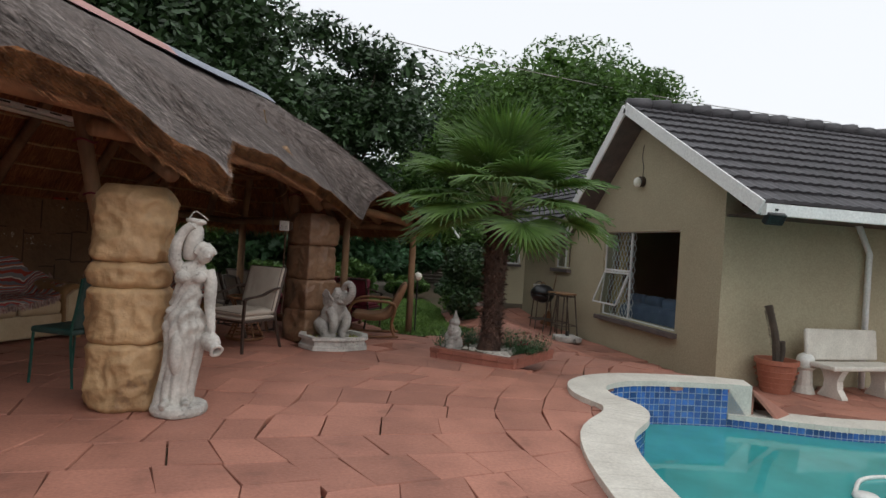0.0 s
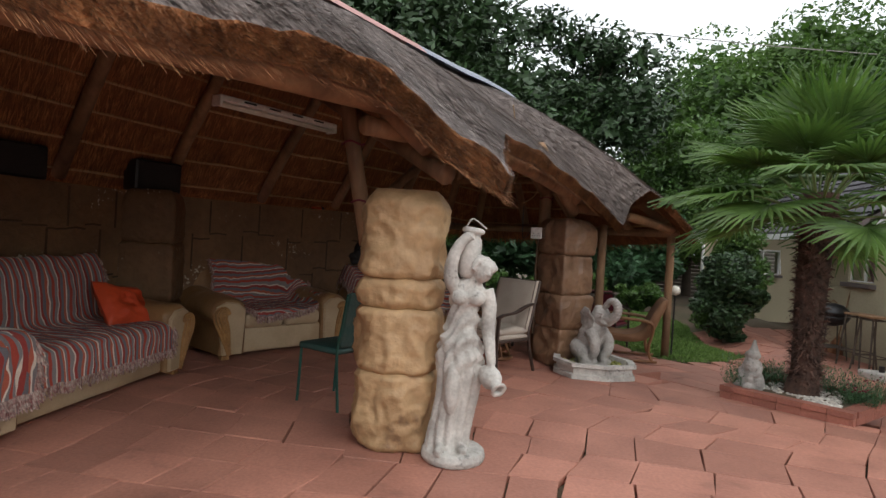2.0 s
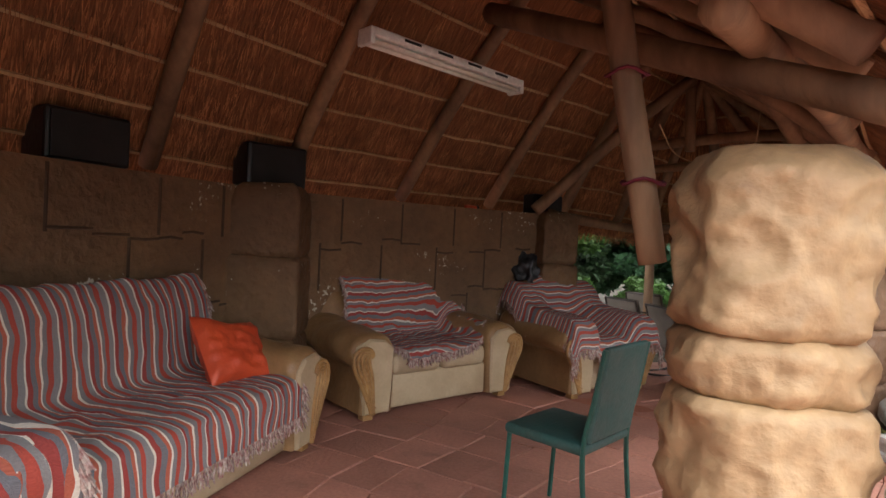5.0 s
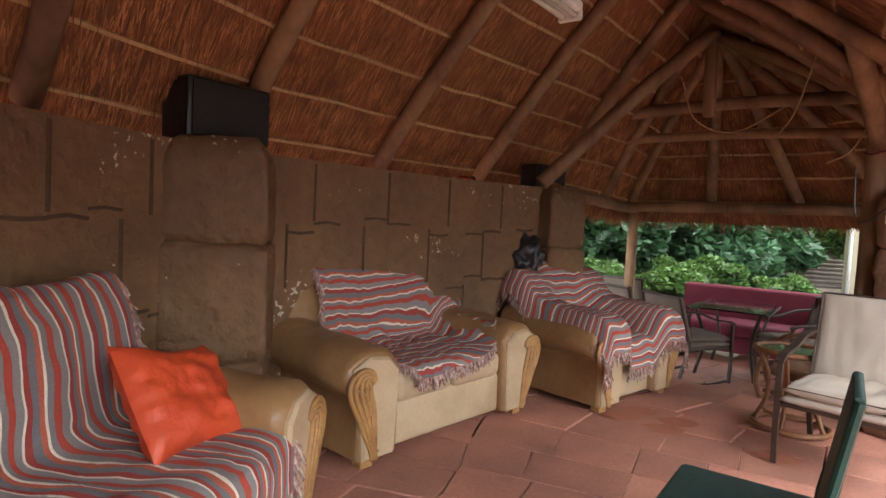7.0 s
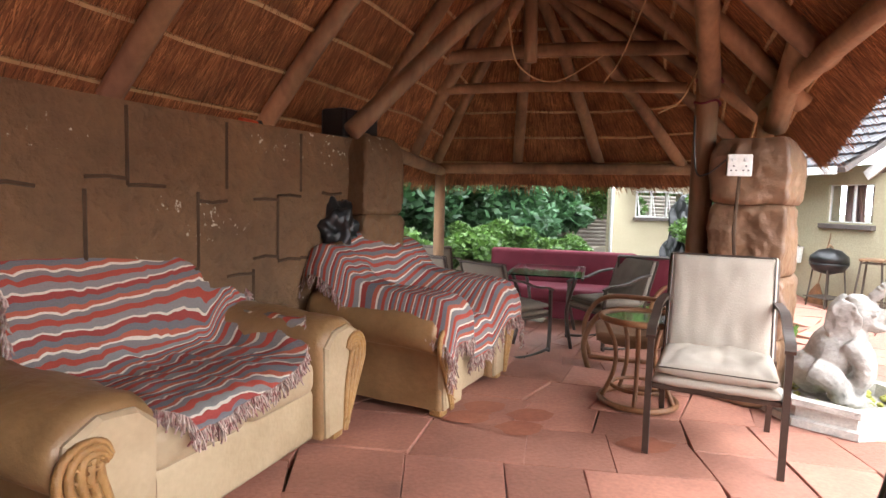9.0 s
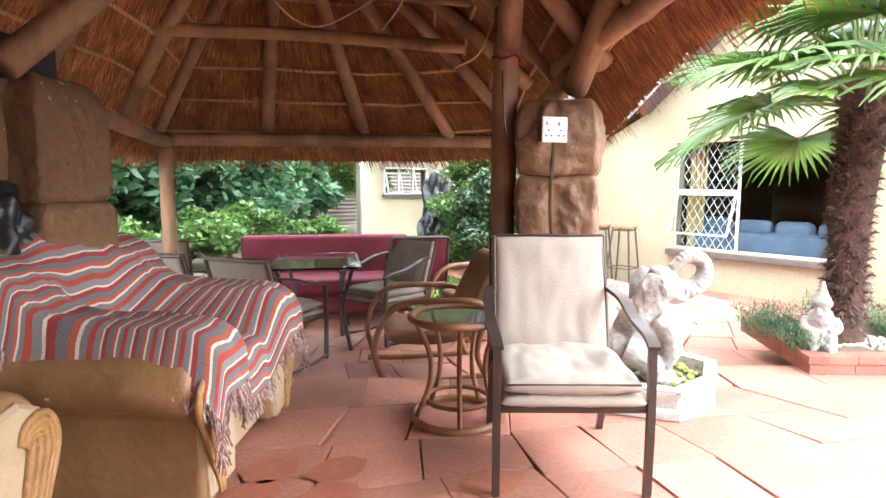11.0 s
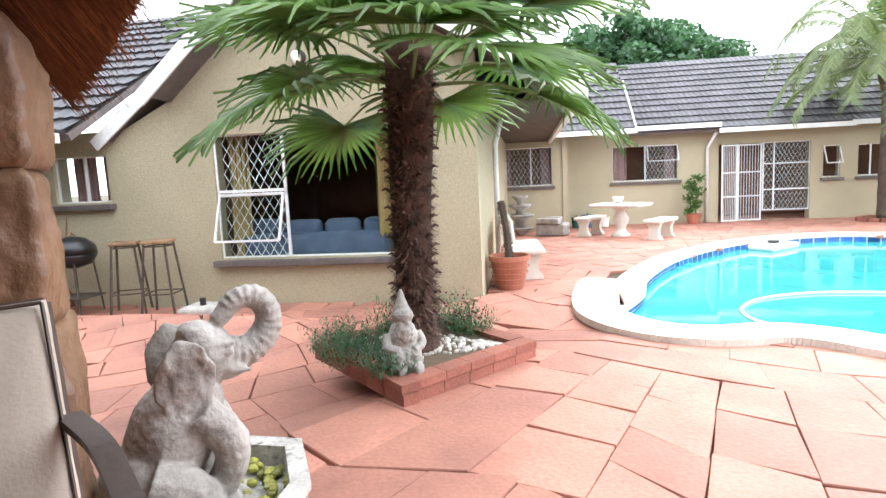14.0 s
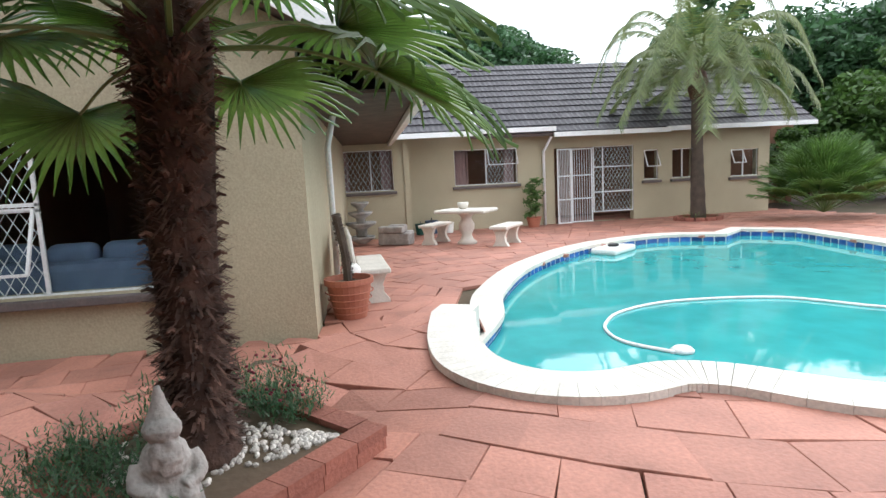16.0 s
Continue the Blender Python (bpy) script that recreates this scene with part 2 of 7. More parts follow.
def flecks(mt, colour, scale, low, high):
    """Chipped paint: pale flecks gathered in patches."""
    nt = mt.node_tree
    main = next(n for n in nt.nodes if n.type == "BSDF_PRINCIPLED")
    tc, patch, fine, mul, ramp, mix = [nt.nodes.new("ShaderNode" + k) for k in ("TexCoord", "TexNoise", "TexNoise", "Math", "MapRange", "Mix")]
    for t, sc in ((patch, 2.2), (fine, scale)):
        t.inputs["Scale"].default_value, t.inputs["Detail"].default_value = sc, 4
        nt.links.new(tc.outputs["Object"], t.inputs["Vector"])
    mul.operation = "MULTIPLY"
    nt.links.new(patch.outputs["Fac"], mul.inputs[0])
    nt.links.new(fine.outputs["Fac"], mul.inputs[1])
    ramp.inputs["From Min"].default_value, ramp.inputs["From Max"].default_value = low, high
    nt.links.new(mul.outputs[0], ramp.inputs["Value"])
    mix.data_type = "RGBA"
    nt.links.new(ramp.outputs[0], mix.inputs["Factor"])
    nt.links.new(main.inputs["Base Color"].links[0].from_socket, mix.inputs["A"])
    mix.inputs["B"].default_value = (*colour, 1)
    nt.links.new(mix.outputs["Result"], main.inputs["Base Color"])


flecks(CLAY, (0.52, 0.46, 0.36), 30, 0.385, 0.42)
flecks(STONE, (0.10, 0.095, 0.09), 26, 0.33, 0.45)
flecks(GREYST, (0.12, 0.11, 0.10), 22, 0.33, 0.45)
flecks(ROCK, (0.17, 0.10, 0.055), 9, 0.33, 0.46)
flecks(PAVER, (0.22, 0.10, 0.072), 5, 0.34, 0.50)
for leaf_material in (FROND, FROND2, LEAFA, LEAFC):
    thin_leaf(leaf_material, 0.3)
THROWX = stripes("striped_throw", 0, 0.16, STRIPE_COLS)
THROWY = stripes("striped_throw_across", 1, 0.16, STRIPE_COLS)


# ---- mesh helpers ----
def part(name, bm, material, parent=None, label="", smooth=False, kind=""):
    me = bpy.data.meshes.new(name)
    if smooth:
        for f in bm.faces:
            f.smooth = True
    bm.to_mesh(me)
    bm.free()
    if material:
        me.materials.append(material)
    ob = new(name, me)
    ob.parent = parent
    return tagged(ob, label, kind=kind)


def thing(name, m, label, category, group="", kind=""):
    ob = tagged(new(name), label, category, group, kind)
    ob.empty_display_size = 0.1
    ob.matrix_world = m if isinstance(m, Matrix) else pose(*m)
    return ob


def box(c, s, r=0.0, m=None, bm=None, seg=2):
    """A box of size s about c, its edges rounded by r."""
    b = bmesh.new()
    bmesh.ops.create_cube(b, size=1, matrix=Matrix.Translation(c) @ Matrix.Diagonal((*s, 1)))
    if r:
        bmesh.ops.bevel(b, geom=b.edges[:] + b.verts[:], offset=min(r, min(s) * 0.49), segments=seg, profile=0.5, affect="EDGES")
    if m is not None:
        b.transform(m)
    return join(bm, b) if bm else b


def join(bm, b):
    me = bpy.data.meshes.new("t")
    b.to_mesh(me)
    b.free()
    bm.from_mesh(me)
    bpy.data.meshes.remove(me)
    return bm


def tube(points, radius, sides=8, bm=None, cap=True):
    """A round bar through points; radius is a number or one for each point."""
    bm = bm or bmesh.new()
    pts = [Vector(p) for p in points]
    rad = radius if isinstance(radius, (list, tuple)) else [radius] * len(pts)
    rings, up = [], None
    for i, p in enumerate(pts):
        d = (pts[min(i + 1, len(pts) - 1)] - pts[max(i - 1, 0)]).normalized()
        if up is None:
            up = d.orthogonal().normalized()
        up = (up - d * up.dot(d)).normalized()
        side = d.cross(up)
        rings.append([bm.verts.new(p + rad[i] * (math.cos(a) * up + math.sin(a) * side)) for a in (2 * math.pi * k / sides for k in range(sides))])
    for a, b in zip(rings, rings[1:]):
        for k in range(sides):
            bm.faces.new((a[k], a[(k + 1) % sides], b[(k + 1) % sides], b[k]))
    if cap:
        bm.faces.new(rings[0][::-1])
        bm.faces.new(rings[-1])
    return bm


def arc(points, n=8):
    """A smooth curve through points (Catmull-Rom)."""
    p = [Vector(q) for q in points]
    p = [2 * p[0] - p[1]] + p + [2 * p[-1] - p[-2]]
    out = []
    for i in range(1, len(p) - 2):
        for k in range(n):
            t = k / n
            out.append(0.5 * (2 * p[i] + (p[i + 1] - p[i - 1]) * t + (2 * p[i - 1] - 5 * p[i] + 4 * p[i + 1] - p[i + 2]) * t * t + (3 * p[i] - p[i - 1] - 3 * p[i + 1] + p[i + 2]) * t ** 3))
    return out + [p[-2]]


def lathe(profile, sides=20, centre=(0, 0, 0), bm=None):
    bm = bm or bmesh.new()
    rings = []
    for r, z in profile:
        rings.append([bm.verts.new((centre[0] + r * math.cos(a), centre[1] + r * math.sin(a), centre[2] + z)) for a in (2 * math.pi * k / sides for k in range(sides))])
    for a, b in zip(rings, rings[1:]):
        for k in range(sides):
            bm.faces.new((a[k], a[(k + 1) % sides], b[(k + 1) % sides], b[k]))
    bm.faces.new(rings[0][::-1])
    bm.faces.new(rings[-1])
    return bm


def blob(c, s, bm=None, sub=3, rough=0.0, m=None):
    b = bmesh.new()
    bmesh.ops.create_icosphere(b, subdivisions=sub, radius=1)
    for v in b.verts:
        v.co = Vector(v.co[k] * s[k] for k in range(3)) * (1 + rough * noise.noise(v.co * 2.3 + Vector(c)))
    if m is not None:
        b.transform(m)
    b.transform(Matrix.Translation(c))
    return join(bm, b) if bm else b


def slab_poly(poly, z0, z1, bm=None):
    """A prism over a plan polygon."""
    bm = bm or bmesh.new()
    lo, hi = [bm.verts.new((x, y, z0)) for x, y in poly], [bm.verts.new((x, y, z1)) for x, y in poly]
    n = len(poly)
    for k in range(n):
        bm.faces.new((lo[k], lo[(k + 1) % n], hi[(k + 1) % n], hi[k]))
    bm.faces.new(hi)
    bm.faces.new(lo[::-1])
    return bm


def sculpt(bm, voxel, rough, scale, rounds=2):
    """Melts overlapping shapes into one cast body with a worn skin."""
    me = bpy.data.meshes.new("cast")
    bm.to_mesh(me)
    bm.free()
    ob = new("cast", me)
    mod = ob.modifiers.new("melt", "REMESH")
    mod.mode, mod.voxel_size = "VOXEL", voxel
    done = bpy.data.meshes.new_from_object(ob.evaluated_get(bpy.context.evaluated_depsgraph_get()))
    b = bmesh.new()
    b.from_mesh(done)
    bpy.data.objects.remove(ob)
    for k in range(rounds):
        bmesh.ops.smooth_vert(b, verts=b.verts, factor=0.5, use_axis_x=True, use_axis_y=True, use_axis_z=True)
    b.normal_update()
    for v in b.verts:
        v.co += v.normal * rough * (noise.noise(v.co * scale) + 0.6 * noise.noise(v.co * scale * 2.7))
    return b


def pad(w, d, h, seed, crease=0.010):
    """A soft cushion in the xy plane, h thick, with sagging and creases."""
    bm = bmesh.new()
    bmesh.ops.create_grid(bm, x_segments=30, y_segments=30, size=1.0)
    for v in bm.verts:
        x, y = v.co.x, v.co.y
        e = max(0.0, (1 - abs(x) ** 8) * (1 - abs(y) ** 8))
        c = noise.noise(Vector((x * 1.7 + seed, y * 1.3, seed))) + 0.5 * noise.noise(Vector((x * 6 + seed, y * 2.2, 4)))
        v.co = Vector((x * w / 2 * (1 + 0.012 * noise.noise(Vector((y * 3, seed, 0)))), y * d / 2, h / 2 * e ** 0.4 + crease * c * min(1, 2 * e)))
    low = bm.copy()
    for v in low.verts:
        v.co.z *= -0.8
    bmesh.ops.reverse_faces(low, faces=low.faces)
    join(bm, low)
    bmesh.ops.remove_doubles(bm, verts=bm.verts, dist=0.0004)
    return bm


def inside(x, y, poly):
    hit = False
    for (x1, y1), (x2, y2) in zip(poly, poly[1:] + poly[:1]):
        if (y1 > y) != (y2 > y) and x < (x2 - x1) * (y - y1) / (y2 - y1) + x1:
            hit = not hit
    return hit


# ---- ground, paving, pool ----
def smooth(a, b, x):
    t = min(1, max(0, (x - a) / (b - a)))
    return t * t * (3 - 2 * t)


ARC = [(8.3, 7.6), (8.42, 8.2), (8.25, 8.75), (7.8, 9.38), (7.16, 10.06), (6.9, 11.2)]


def level(x, y):
    """Height of the ground: the upper terrace, the alley by the house and the lower terrace."""
    edge = 8.4 if y < 8.2 else (8.4 - (y - 8.2) * 0.66 if y < 10.2 else 7.1)
    low = -0.30 - 0.12 * smooth(14, 19, x)
    w = 0.25 if y < 9.6 else 0.25 + 1.1 * smooth(9.6, 11.5, y)
    d = (x - 2.6) * 0.62 + (y - 11.27) * 0.78
    north = -0.18 * smooth(0, 0.02 + 0.7 * smooth(3.9, 4.6, x), d) * (1 - smooth(6.4, 7.4, x)) * (y > 8)
    return low * smooth(edge, edge + w, x) * (1 - smooth(13.5, 17, y) * (x < 9)) + north


POOL = [(p.x, p.y) for p in arc([(8.36, 7.64, 0), (9.2, 7.26, 0), (10.3, 6.98, 0), (12.0, 6.1, 0), (13.6, 4.6, 0), (14.3, 2.9, 0), (13.9, 1.7, 0)], 6)]
POOL += [(14.5, 1.0), (13.8, 0.3)] + [(p.x, p.y) for p in arc([(11.7, 0.45, 0), (9.5, 0.8, 0), (7.5, 1.6, 0), (6.2, 2.8, 0), (5.65, 4.2, 0), (5.72, 5.2, 0), (5.98, 6.05, 0), (6.42, 6.55, 0), (6.56, 6.9, 0), (6.5, 7.3, 0), (6.62, 7.62, 0), (6.95, 7.82, 0), (7.45, 7.84, 0), (8.15, 7.74, 0)], 5)]
WATERZ = -0.42


def offset(poly, d):
    n, out = len(poly), []
    for k in range(n):
        a, b, c = Vector(poly[k - 1]), Vector(poly[k]), Vector(poly[(k + 1) % n])
        e = ((b - a).normalized() + (c - b).normalized()).normalized()
        out.append((b.x + d * e.y * -1, b.y + d * e.x))
    return out


POOL_OUT = offset(POOL, 0.34) if abs(Vector(offset(POOL, 0.34)[3]).y) > abs(POOL[3][1]) else offset(POOL, -0.34)
POOL_MID = [((a + c) / 2, (b + d) / 2) for (a, b), (c, d) in zip(POOL, POOL_OUT)]

bm = bmesh.new()
xs = [-260, -60, -20, -8] + [-5 + 0.2 * k for k in range(141)] + [27, 40, 80, 260]
ys = [-260, -60, -20, -6] + [-4 + 0.2 * k for k in range(111)] + [20, 26, 40, 80, 260]
grid = [[bm.verts.new((x, y, level(x, y) - 0.05 if -5 < x < 26 else -0.1)) for y in ys] for x in xs]
for i in range(len(xs) - 1):
    for j in range(len(ys) - 1):
        if not inside((xs[i] + xs[i + 1]) / 2, (ys[j] + ys[j + 1]) / 2, POOL_MID):
            bm.faces.new((grid[i][j], grid[i + 1][j], grid[i + 1][j + 1], grid[i][j + 1]))
ground = tagged(part("ground", bm, EARTH, smooth=True), "bare brown earth under paving and lawn", "ground", kind="structure")

# pool shell, mosaic band, water
pool = tagged(new("swimming_pool"), "kidney-shaped swimming pool with turquoise water and pale coping", "swimming pool", kind="structure")
bm = bmesh.new()
n = len(POOL)
top = [bm.verts.new((x, y, -0.02 if x < 8.18 else -0.34)) for x, y in POOL]
bot = [bm.verts.new((x, y, -1.4)) for x, y in POOL]
for k in range(n):
    bm.faces.new((top[k], top[(k + 1) % n], bot[(k + 1) % n], bot[k]))
bm.faces.new(bot)
part("pool_wall", bm, GROUT, pool)
bm = bmesh.new()
for k in range(n):
    a, b = Vector(POOL[k]), Vector(POOL[(k + 1) % n])
    d = (b - a)
    inn = Vector((-d.y, d.x)).normalized()
    if not inside(*((a + b) / 2 + inn * 0.05), POOL):
        inn = -inn
    high = -0.012 if max(a.x, b.x) < 8.2 else -0.33
    cols, rows = max(1, round(d.length / 0.062)), max(1, round((high - WATERZ + 0.05) / 0.062))
    if a.x > 11.5 or a.y < 3.0:
        cols, rows = max(1, cols // 3), 1
    for i in range(cols):
        for j in range(rows):
            p, q = a + d * ((i + 0.06) / cols), a + d * ((i + 0.94) / cols)
            z1, z0 = high - (j + 0.05) * (high - WATERZ + 0.05) / rows, high - (j + 0.94) * (high - WATERZ + 0.05) / rows
            f = [(*(p + inn * 0.004), z0), (*(q + inn * 0.004), z0), (*(q + inn * 0.004), z1), (*(p + inn * 0.004), z1)]
            bm.faces.new([bm.verts.new(v) for v in f])
part("mosaic_tiles", bm, MOSAIC, pool, "small blue glazed mosaic tiles", kind="stuff")
bm = bmesh.new()
bm.faces.new([bm.verts.new((x, y, WATERZ)) for x, y in POOL])
part("water", bm, WATER, pool, "still turquoise pool water")
# coping: pale slabs, raised beside the upper terrace
for k in range(n):
    a, b, c, d = POOL[k], POOL[(k + 1) % n], POOL_OUT[(k + 1) % n], POOL_OUT[k]
    raised = max(a[0], b[0]) < 8.2 and a[1] > 2
    z = 0.045 if raised else -0.275
    g = 0.0015
    a, b, c, d = [Vector(v) for v in (a, b, c, d)]
    e = (b - a).normalized() * g
    inn = (a - d).normalized() * 0.03
    part("coping_slab", slab_poly([tuple(a + e + inn), tuple(b - e + inn), tuple(c - e), tuple(d + e)], z - 0.055, z), COPING, pool)
part("coping_end", slab_poly([POOL[-1], POOL[0], POOL_OUT[0], POOL_OUT[-1]], -0.42, 0.041), COPING, pool, "pale end of the raised coping")


HOUSE_X, HOUSE_Y = 9.05, 9.1
LAWN = [(5.15, 12.0), (5.6, 11.85), (6.1, 12.1), (6.7, 12.6), (6.4, 13.6), (6.6, 15.2), (7.4, 18.5), (5.2, 18.2), (3.6, 16.5), (2.6, 15.0), (3.6, 14.4), (4.6, 13.6)]
PLANT = [(5.16, 9.21), (5.98, 8.51), (6.80, 9.29), (5.98, 10.0)]
rng = random.Random(5)
CX, CY = 9.6, 6.2
near, far = [], bmesh.new()


def ring_wobble(a, r):
    return r + 0.22 * math.sin(3 * a + r * 0.7) * min(1, r / 5) + 0.10 * math.sin(7 * a + 1.3 * r)


def taken(x, y):
    """Plan places with no paving: pool, lawn, planter, house."""
    return inside(x, y, POOL) or inside(x, y, LAWN) or (x > HOUSE_X and y > HOUSE_Y)


def lay(q):
    """One flagstone over its four plan corners, if it lies on the terrace."""
    cx, cy = sum(p[0] for p in q) / 4, sum(p[1] for p in q) / 4
    if not (-4 < cx < 21 and -3.6 < cy < 16):
        return
    good = [p for p in q if not taken(*p)]
    if not good or all(inside(*p, PLANT) for p in q) or cy > 11.3 and (cx < 1.5 or cx > 9 or (cx < 5 and cy > 12.9 + 0.1 * cx)) or cy > 15.0 and cx < 7.2:
        return
    gx, gy = sum(p[0] for p in good) / len(good), sum(p[1] for p in good) / len(good)
    kept = []
    for x, y in q:
        for k in range(12):
            if not taken(x, y):
                break
            x, y = x + (gx - x) * 0.12, y + (gy - y) * 0.12
        kept.append((x, y))
    q = kept
    cx, cy = sum(p[0] for p in q) / 4, sum(p[1] for p in q) / 4
    zs = [level(x, y) for x, y in q]
    drop = 0.04
    if max(zs) - min(zs) > 0.06 and cx < 4.6:
        zs, drop = [max(zs)] * 4 if level(cx, cy) > (max(zs) + min(zs)) / 2 else [min(zs)] * 4, 0.3
    tilt = [rng.uniform(-0.006, 0.005) for k in range(4)]
    t = bmesh.new()
    hi = [t.verts.new((x, y, z + w)) for (x, y), z, w in zip(q, zs, tilt)]
    mid = [t.verts.new((x + (x - cx) * 0.015, y + (y - cy) * 0.015, z + w - 0.006)) for (x, y), z, w in zip(q, zs, tilt)]
    lo = [t.verts.new((v.co.x, v.co.y, v.co.z - drop)) for v in mid]
    t.faces.new(hi)
    for k in range(4):
        t.faces.new((mid[k], mid[(k + 1) % 4], hi[(k + 1) % 4], hi[k]))
        t.faces.new((lo[k], lo[(k + 1) % 4], mid[(k + 1) % 4], mid[k]))
    if len(near) < 300 and 1.0 < cx < 7.2 and 4.6 < cy < 10.4:
        near.append(t)
    else:
        join(far, t)


def place(aa, rr):
    """A point of the paving from its angle and radius about the pool's middle."""
    w = ring_wobble(aa, rr)
    return CX + w * math.cos(aa) + rng.uniform(-0.006, 0.006), CY + w * math.sin(aa) + rng.uniform(-0.006, 0.006)


def border(b, a):
    return b if b < 4.5 else b + 0.16 * math.sin(11 * a + b) + 0.10 * math.sin(23 * a + 3 * b)


BANDS = (1.6, 3.3, 4.4, 5.9, 7.4, 9.0, 10.8, 12.8, 16.0)
for band, (b0, b1) in enumerate(zip(BANDS, BANDS[1:])):
    rings = b1 < 4.5
    a0, bmid = rng.uniform(0, 0.3), (b0 + b1) / 2
    a_end = a0 + 2 * math.pi
    lean = 0.0
    while a0 < a_end - 0.02:
        a1 = min(a_end, a0 + (rng.uniform(1.2, 2.6) if rings else rng.uniform(0.34, 0.46)) / bmid)
        if a_end - a1 < 0.3 / bmid:
            a1 = a_end
        old, lean = lean, 0.0 if rings or a1 == a_end else rng.uniform(-0.05, 0.05) / bmid
        if rings:
            cuts = [rng.uniform(0.8, 1.2) for k in range(max(1, round((b1 - b0) / 0.37)))]
        else:
            cuts = [rng.uniform(0.75, 1.3) for k in range(max(1, round((b1 - b0) / 0.41)))]
        f0 = 0.0
        for c in cuts:
            f1 = f0 + c / sum(cuts)
            r0 = b0 + (b1 - b0) * f0
            widths = [rng.uniform(0.7, 1.3) for k in range(max(1, round((a1 - a0) * r0 / 0.42)) if rings else 1)]
            edge, run = [(a0 + old * (2 * f0 - 1), a0 + old * (2 * f1 - 1))], a0
            for w in widths[:-1]:
                run += (a1 - a0) * w / sum(widths)
                edge.append((run + rng.uniform(-0.05, 0.05) / r0, run + rng.uniform(-0.05, 0.05) / r0))
            edge.append((a1 + lean * (2 * f0 - 1), a1 + lean * (2 * f1 - 1)))
            for (p0, p1), (q0, q1) in zip(edge, edge[1:]):
                gap, q = rng.uniform(0.003, 0.0075), []
                for aa, f, sg, tg in ((p0, f0, 1, 1), (q0, f0, -1, 1), (q1, f1, -1, -1), (p1, f1, 1, -1)):
                    lo, hi = border(b0, aa), border(b1, aa)
                    rr = lo + (hi - lo) * f + tg * gap
                    q.append(place(aa + sg * gap / max(rr, 1), rr))
                lay(q)
            f0 = f1
        a0 = a1
pavement = tagged(new("pavement"), "uneven red concrete flagstones with dark open joints", "paving", kind="structure")

# lawn
lawn = tagged(part("lawn_soil", slab_poly(LAWN, -0.32, -0.192), EARTH), "soil bed of the lawn", "lawn", kind="structure")
bm = bmesh.new()
for k in range(75000):
    x, y = rng.uniform(2.5, 7.5), rng.uniform(10.9, 18.6)
    if not inside(x, y, LAWN):
        continue
    a, h, w = rng.uniform(0, 6.28), rng.uniform(0.015, 0.04), rng.uniform(0.006, 0.013) * (1 + (y - 11) * 0.15)
    dx, dy = math.cos(a) * w, math.sin(a) * w
    lx, ly = rng.uniform(-0.03, 0.03), rng.uniform(-0.03, 0.03)
    bm.faces.new([bm.verts.new(p) for p in ((x - dx, y - dy, -0.195), (x + dx, y + dy, -0.195), (x + lx, y + ly, h - 0.18))])
tagged(part("grass", bm, GRASSM), "short green lawn grass", "grass", kind="stuff")


# ---- thatched shelter: walls, pillars, roof ----
WALL = [(p.x, p.y) for p in arc([(-1.3, 2.6, 0), (-0.8, 5.0, 0), (-0.68, 7.4, 0), (-0.42, 8.75, 0), (0.42, 9.98, 0), (1.40, 10.98, 0)], 8)]
bm = bmesh.new()
side = []
for k, (x, y) in enumerate(WALL):
    a, b = Vector(WALL[max(k - 1, 0)]), Vector(WALL[min(k + 1, len(WALL) - 1)])
    e = (b - a).normalized()
    nx, ny = -e.y, e.x
    col = [bm.verts.new((x, y, z)) for z in (0, 0.4, 0.8, 1.2, 1.6)] + [bm.verts.new((x + nx * 0.28, y + ny * 0.28, z)) for z in (1.6, 0)]
    side.append(col)
for a, b in zip(side, side[1:]):
    for k in range(7):
        bm.faces.new((a[k], b[k], b[(k + 1) % 7], a[(k + 1) % 7]))
bm.faces.new(side[0][::-1])
bm.faces.new(side[-1])
wall = tagged(part("wall_west", bm, CLAY, smooth=False), "low ochre plastered wall moulded like stone blocks", "wall", kind="structure")
bm = bmesh.new()
for z in (0.42, 0.83, 1.22):
    for k in range(len(WALL) - 1):
        if rng.random() < 0.6:
            (x1, y1), (x2, y2) = WALL[k], WALL[k + 1]
            dz = rng.uniform(-0.05, 0.05)
            tube([(x1, y1, z + dz), ((x1 + x2) / 2, (y1 + y2) / 2, z + dz + rng.uniform(-0.012, 0.012)), (x2, y2, z + dz)], 0.010, 5, bm)
for k in range(1, len(WALL) - 1):
    for z in (0.0, 0.42, 0.83, 1.22):
        if k % 3 == (round(z * 10) % 3) and rng.random() < 0.85:
            x, y = WALL[k]
            tube([(x, y, z + 0.02), (x, y, min(1.58, z + 0.39))], 0.010, 5, bm)
part("joints", bm, GROOVE, wall, "dark grooves between moulded blocks")

# two unseen walls, added to cut the daylight entering the shelter from the south
tagged(part("light_block_east", box((1.15, 3.5, 1.0), (0.2, 2.1, 2.0)), CLAY), "unseen plain ochre wall added to keep light out of the shelter", "wall", kind="structure")
tagged(part("light_block_south", box((-0.35, 2.5, 1.4), (2.6, 0.2, 2.8)), CLAY), "unseen plain ochre wall added to keep light out of the shelter", "wall", kind="structure")


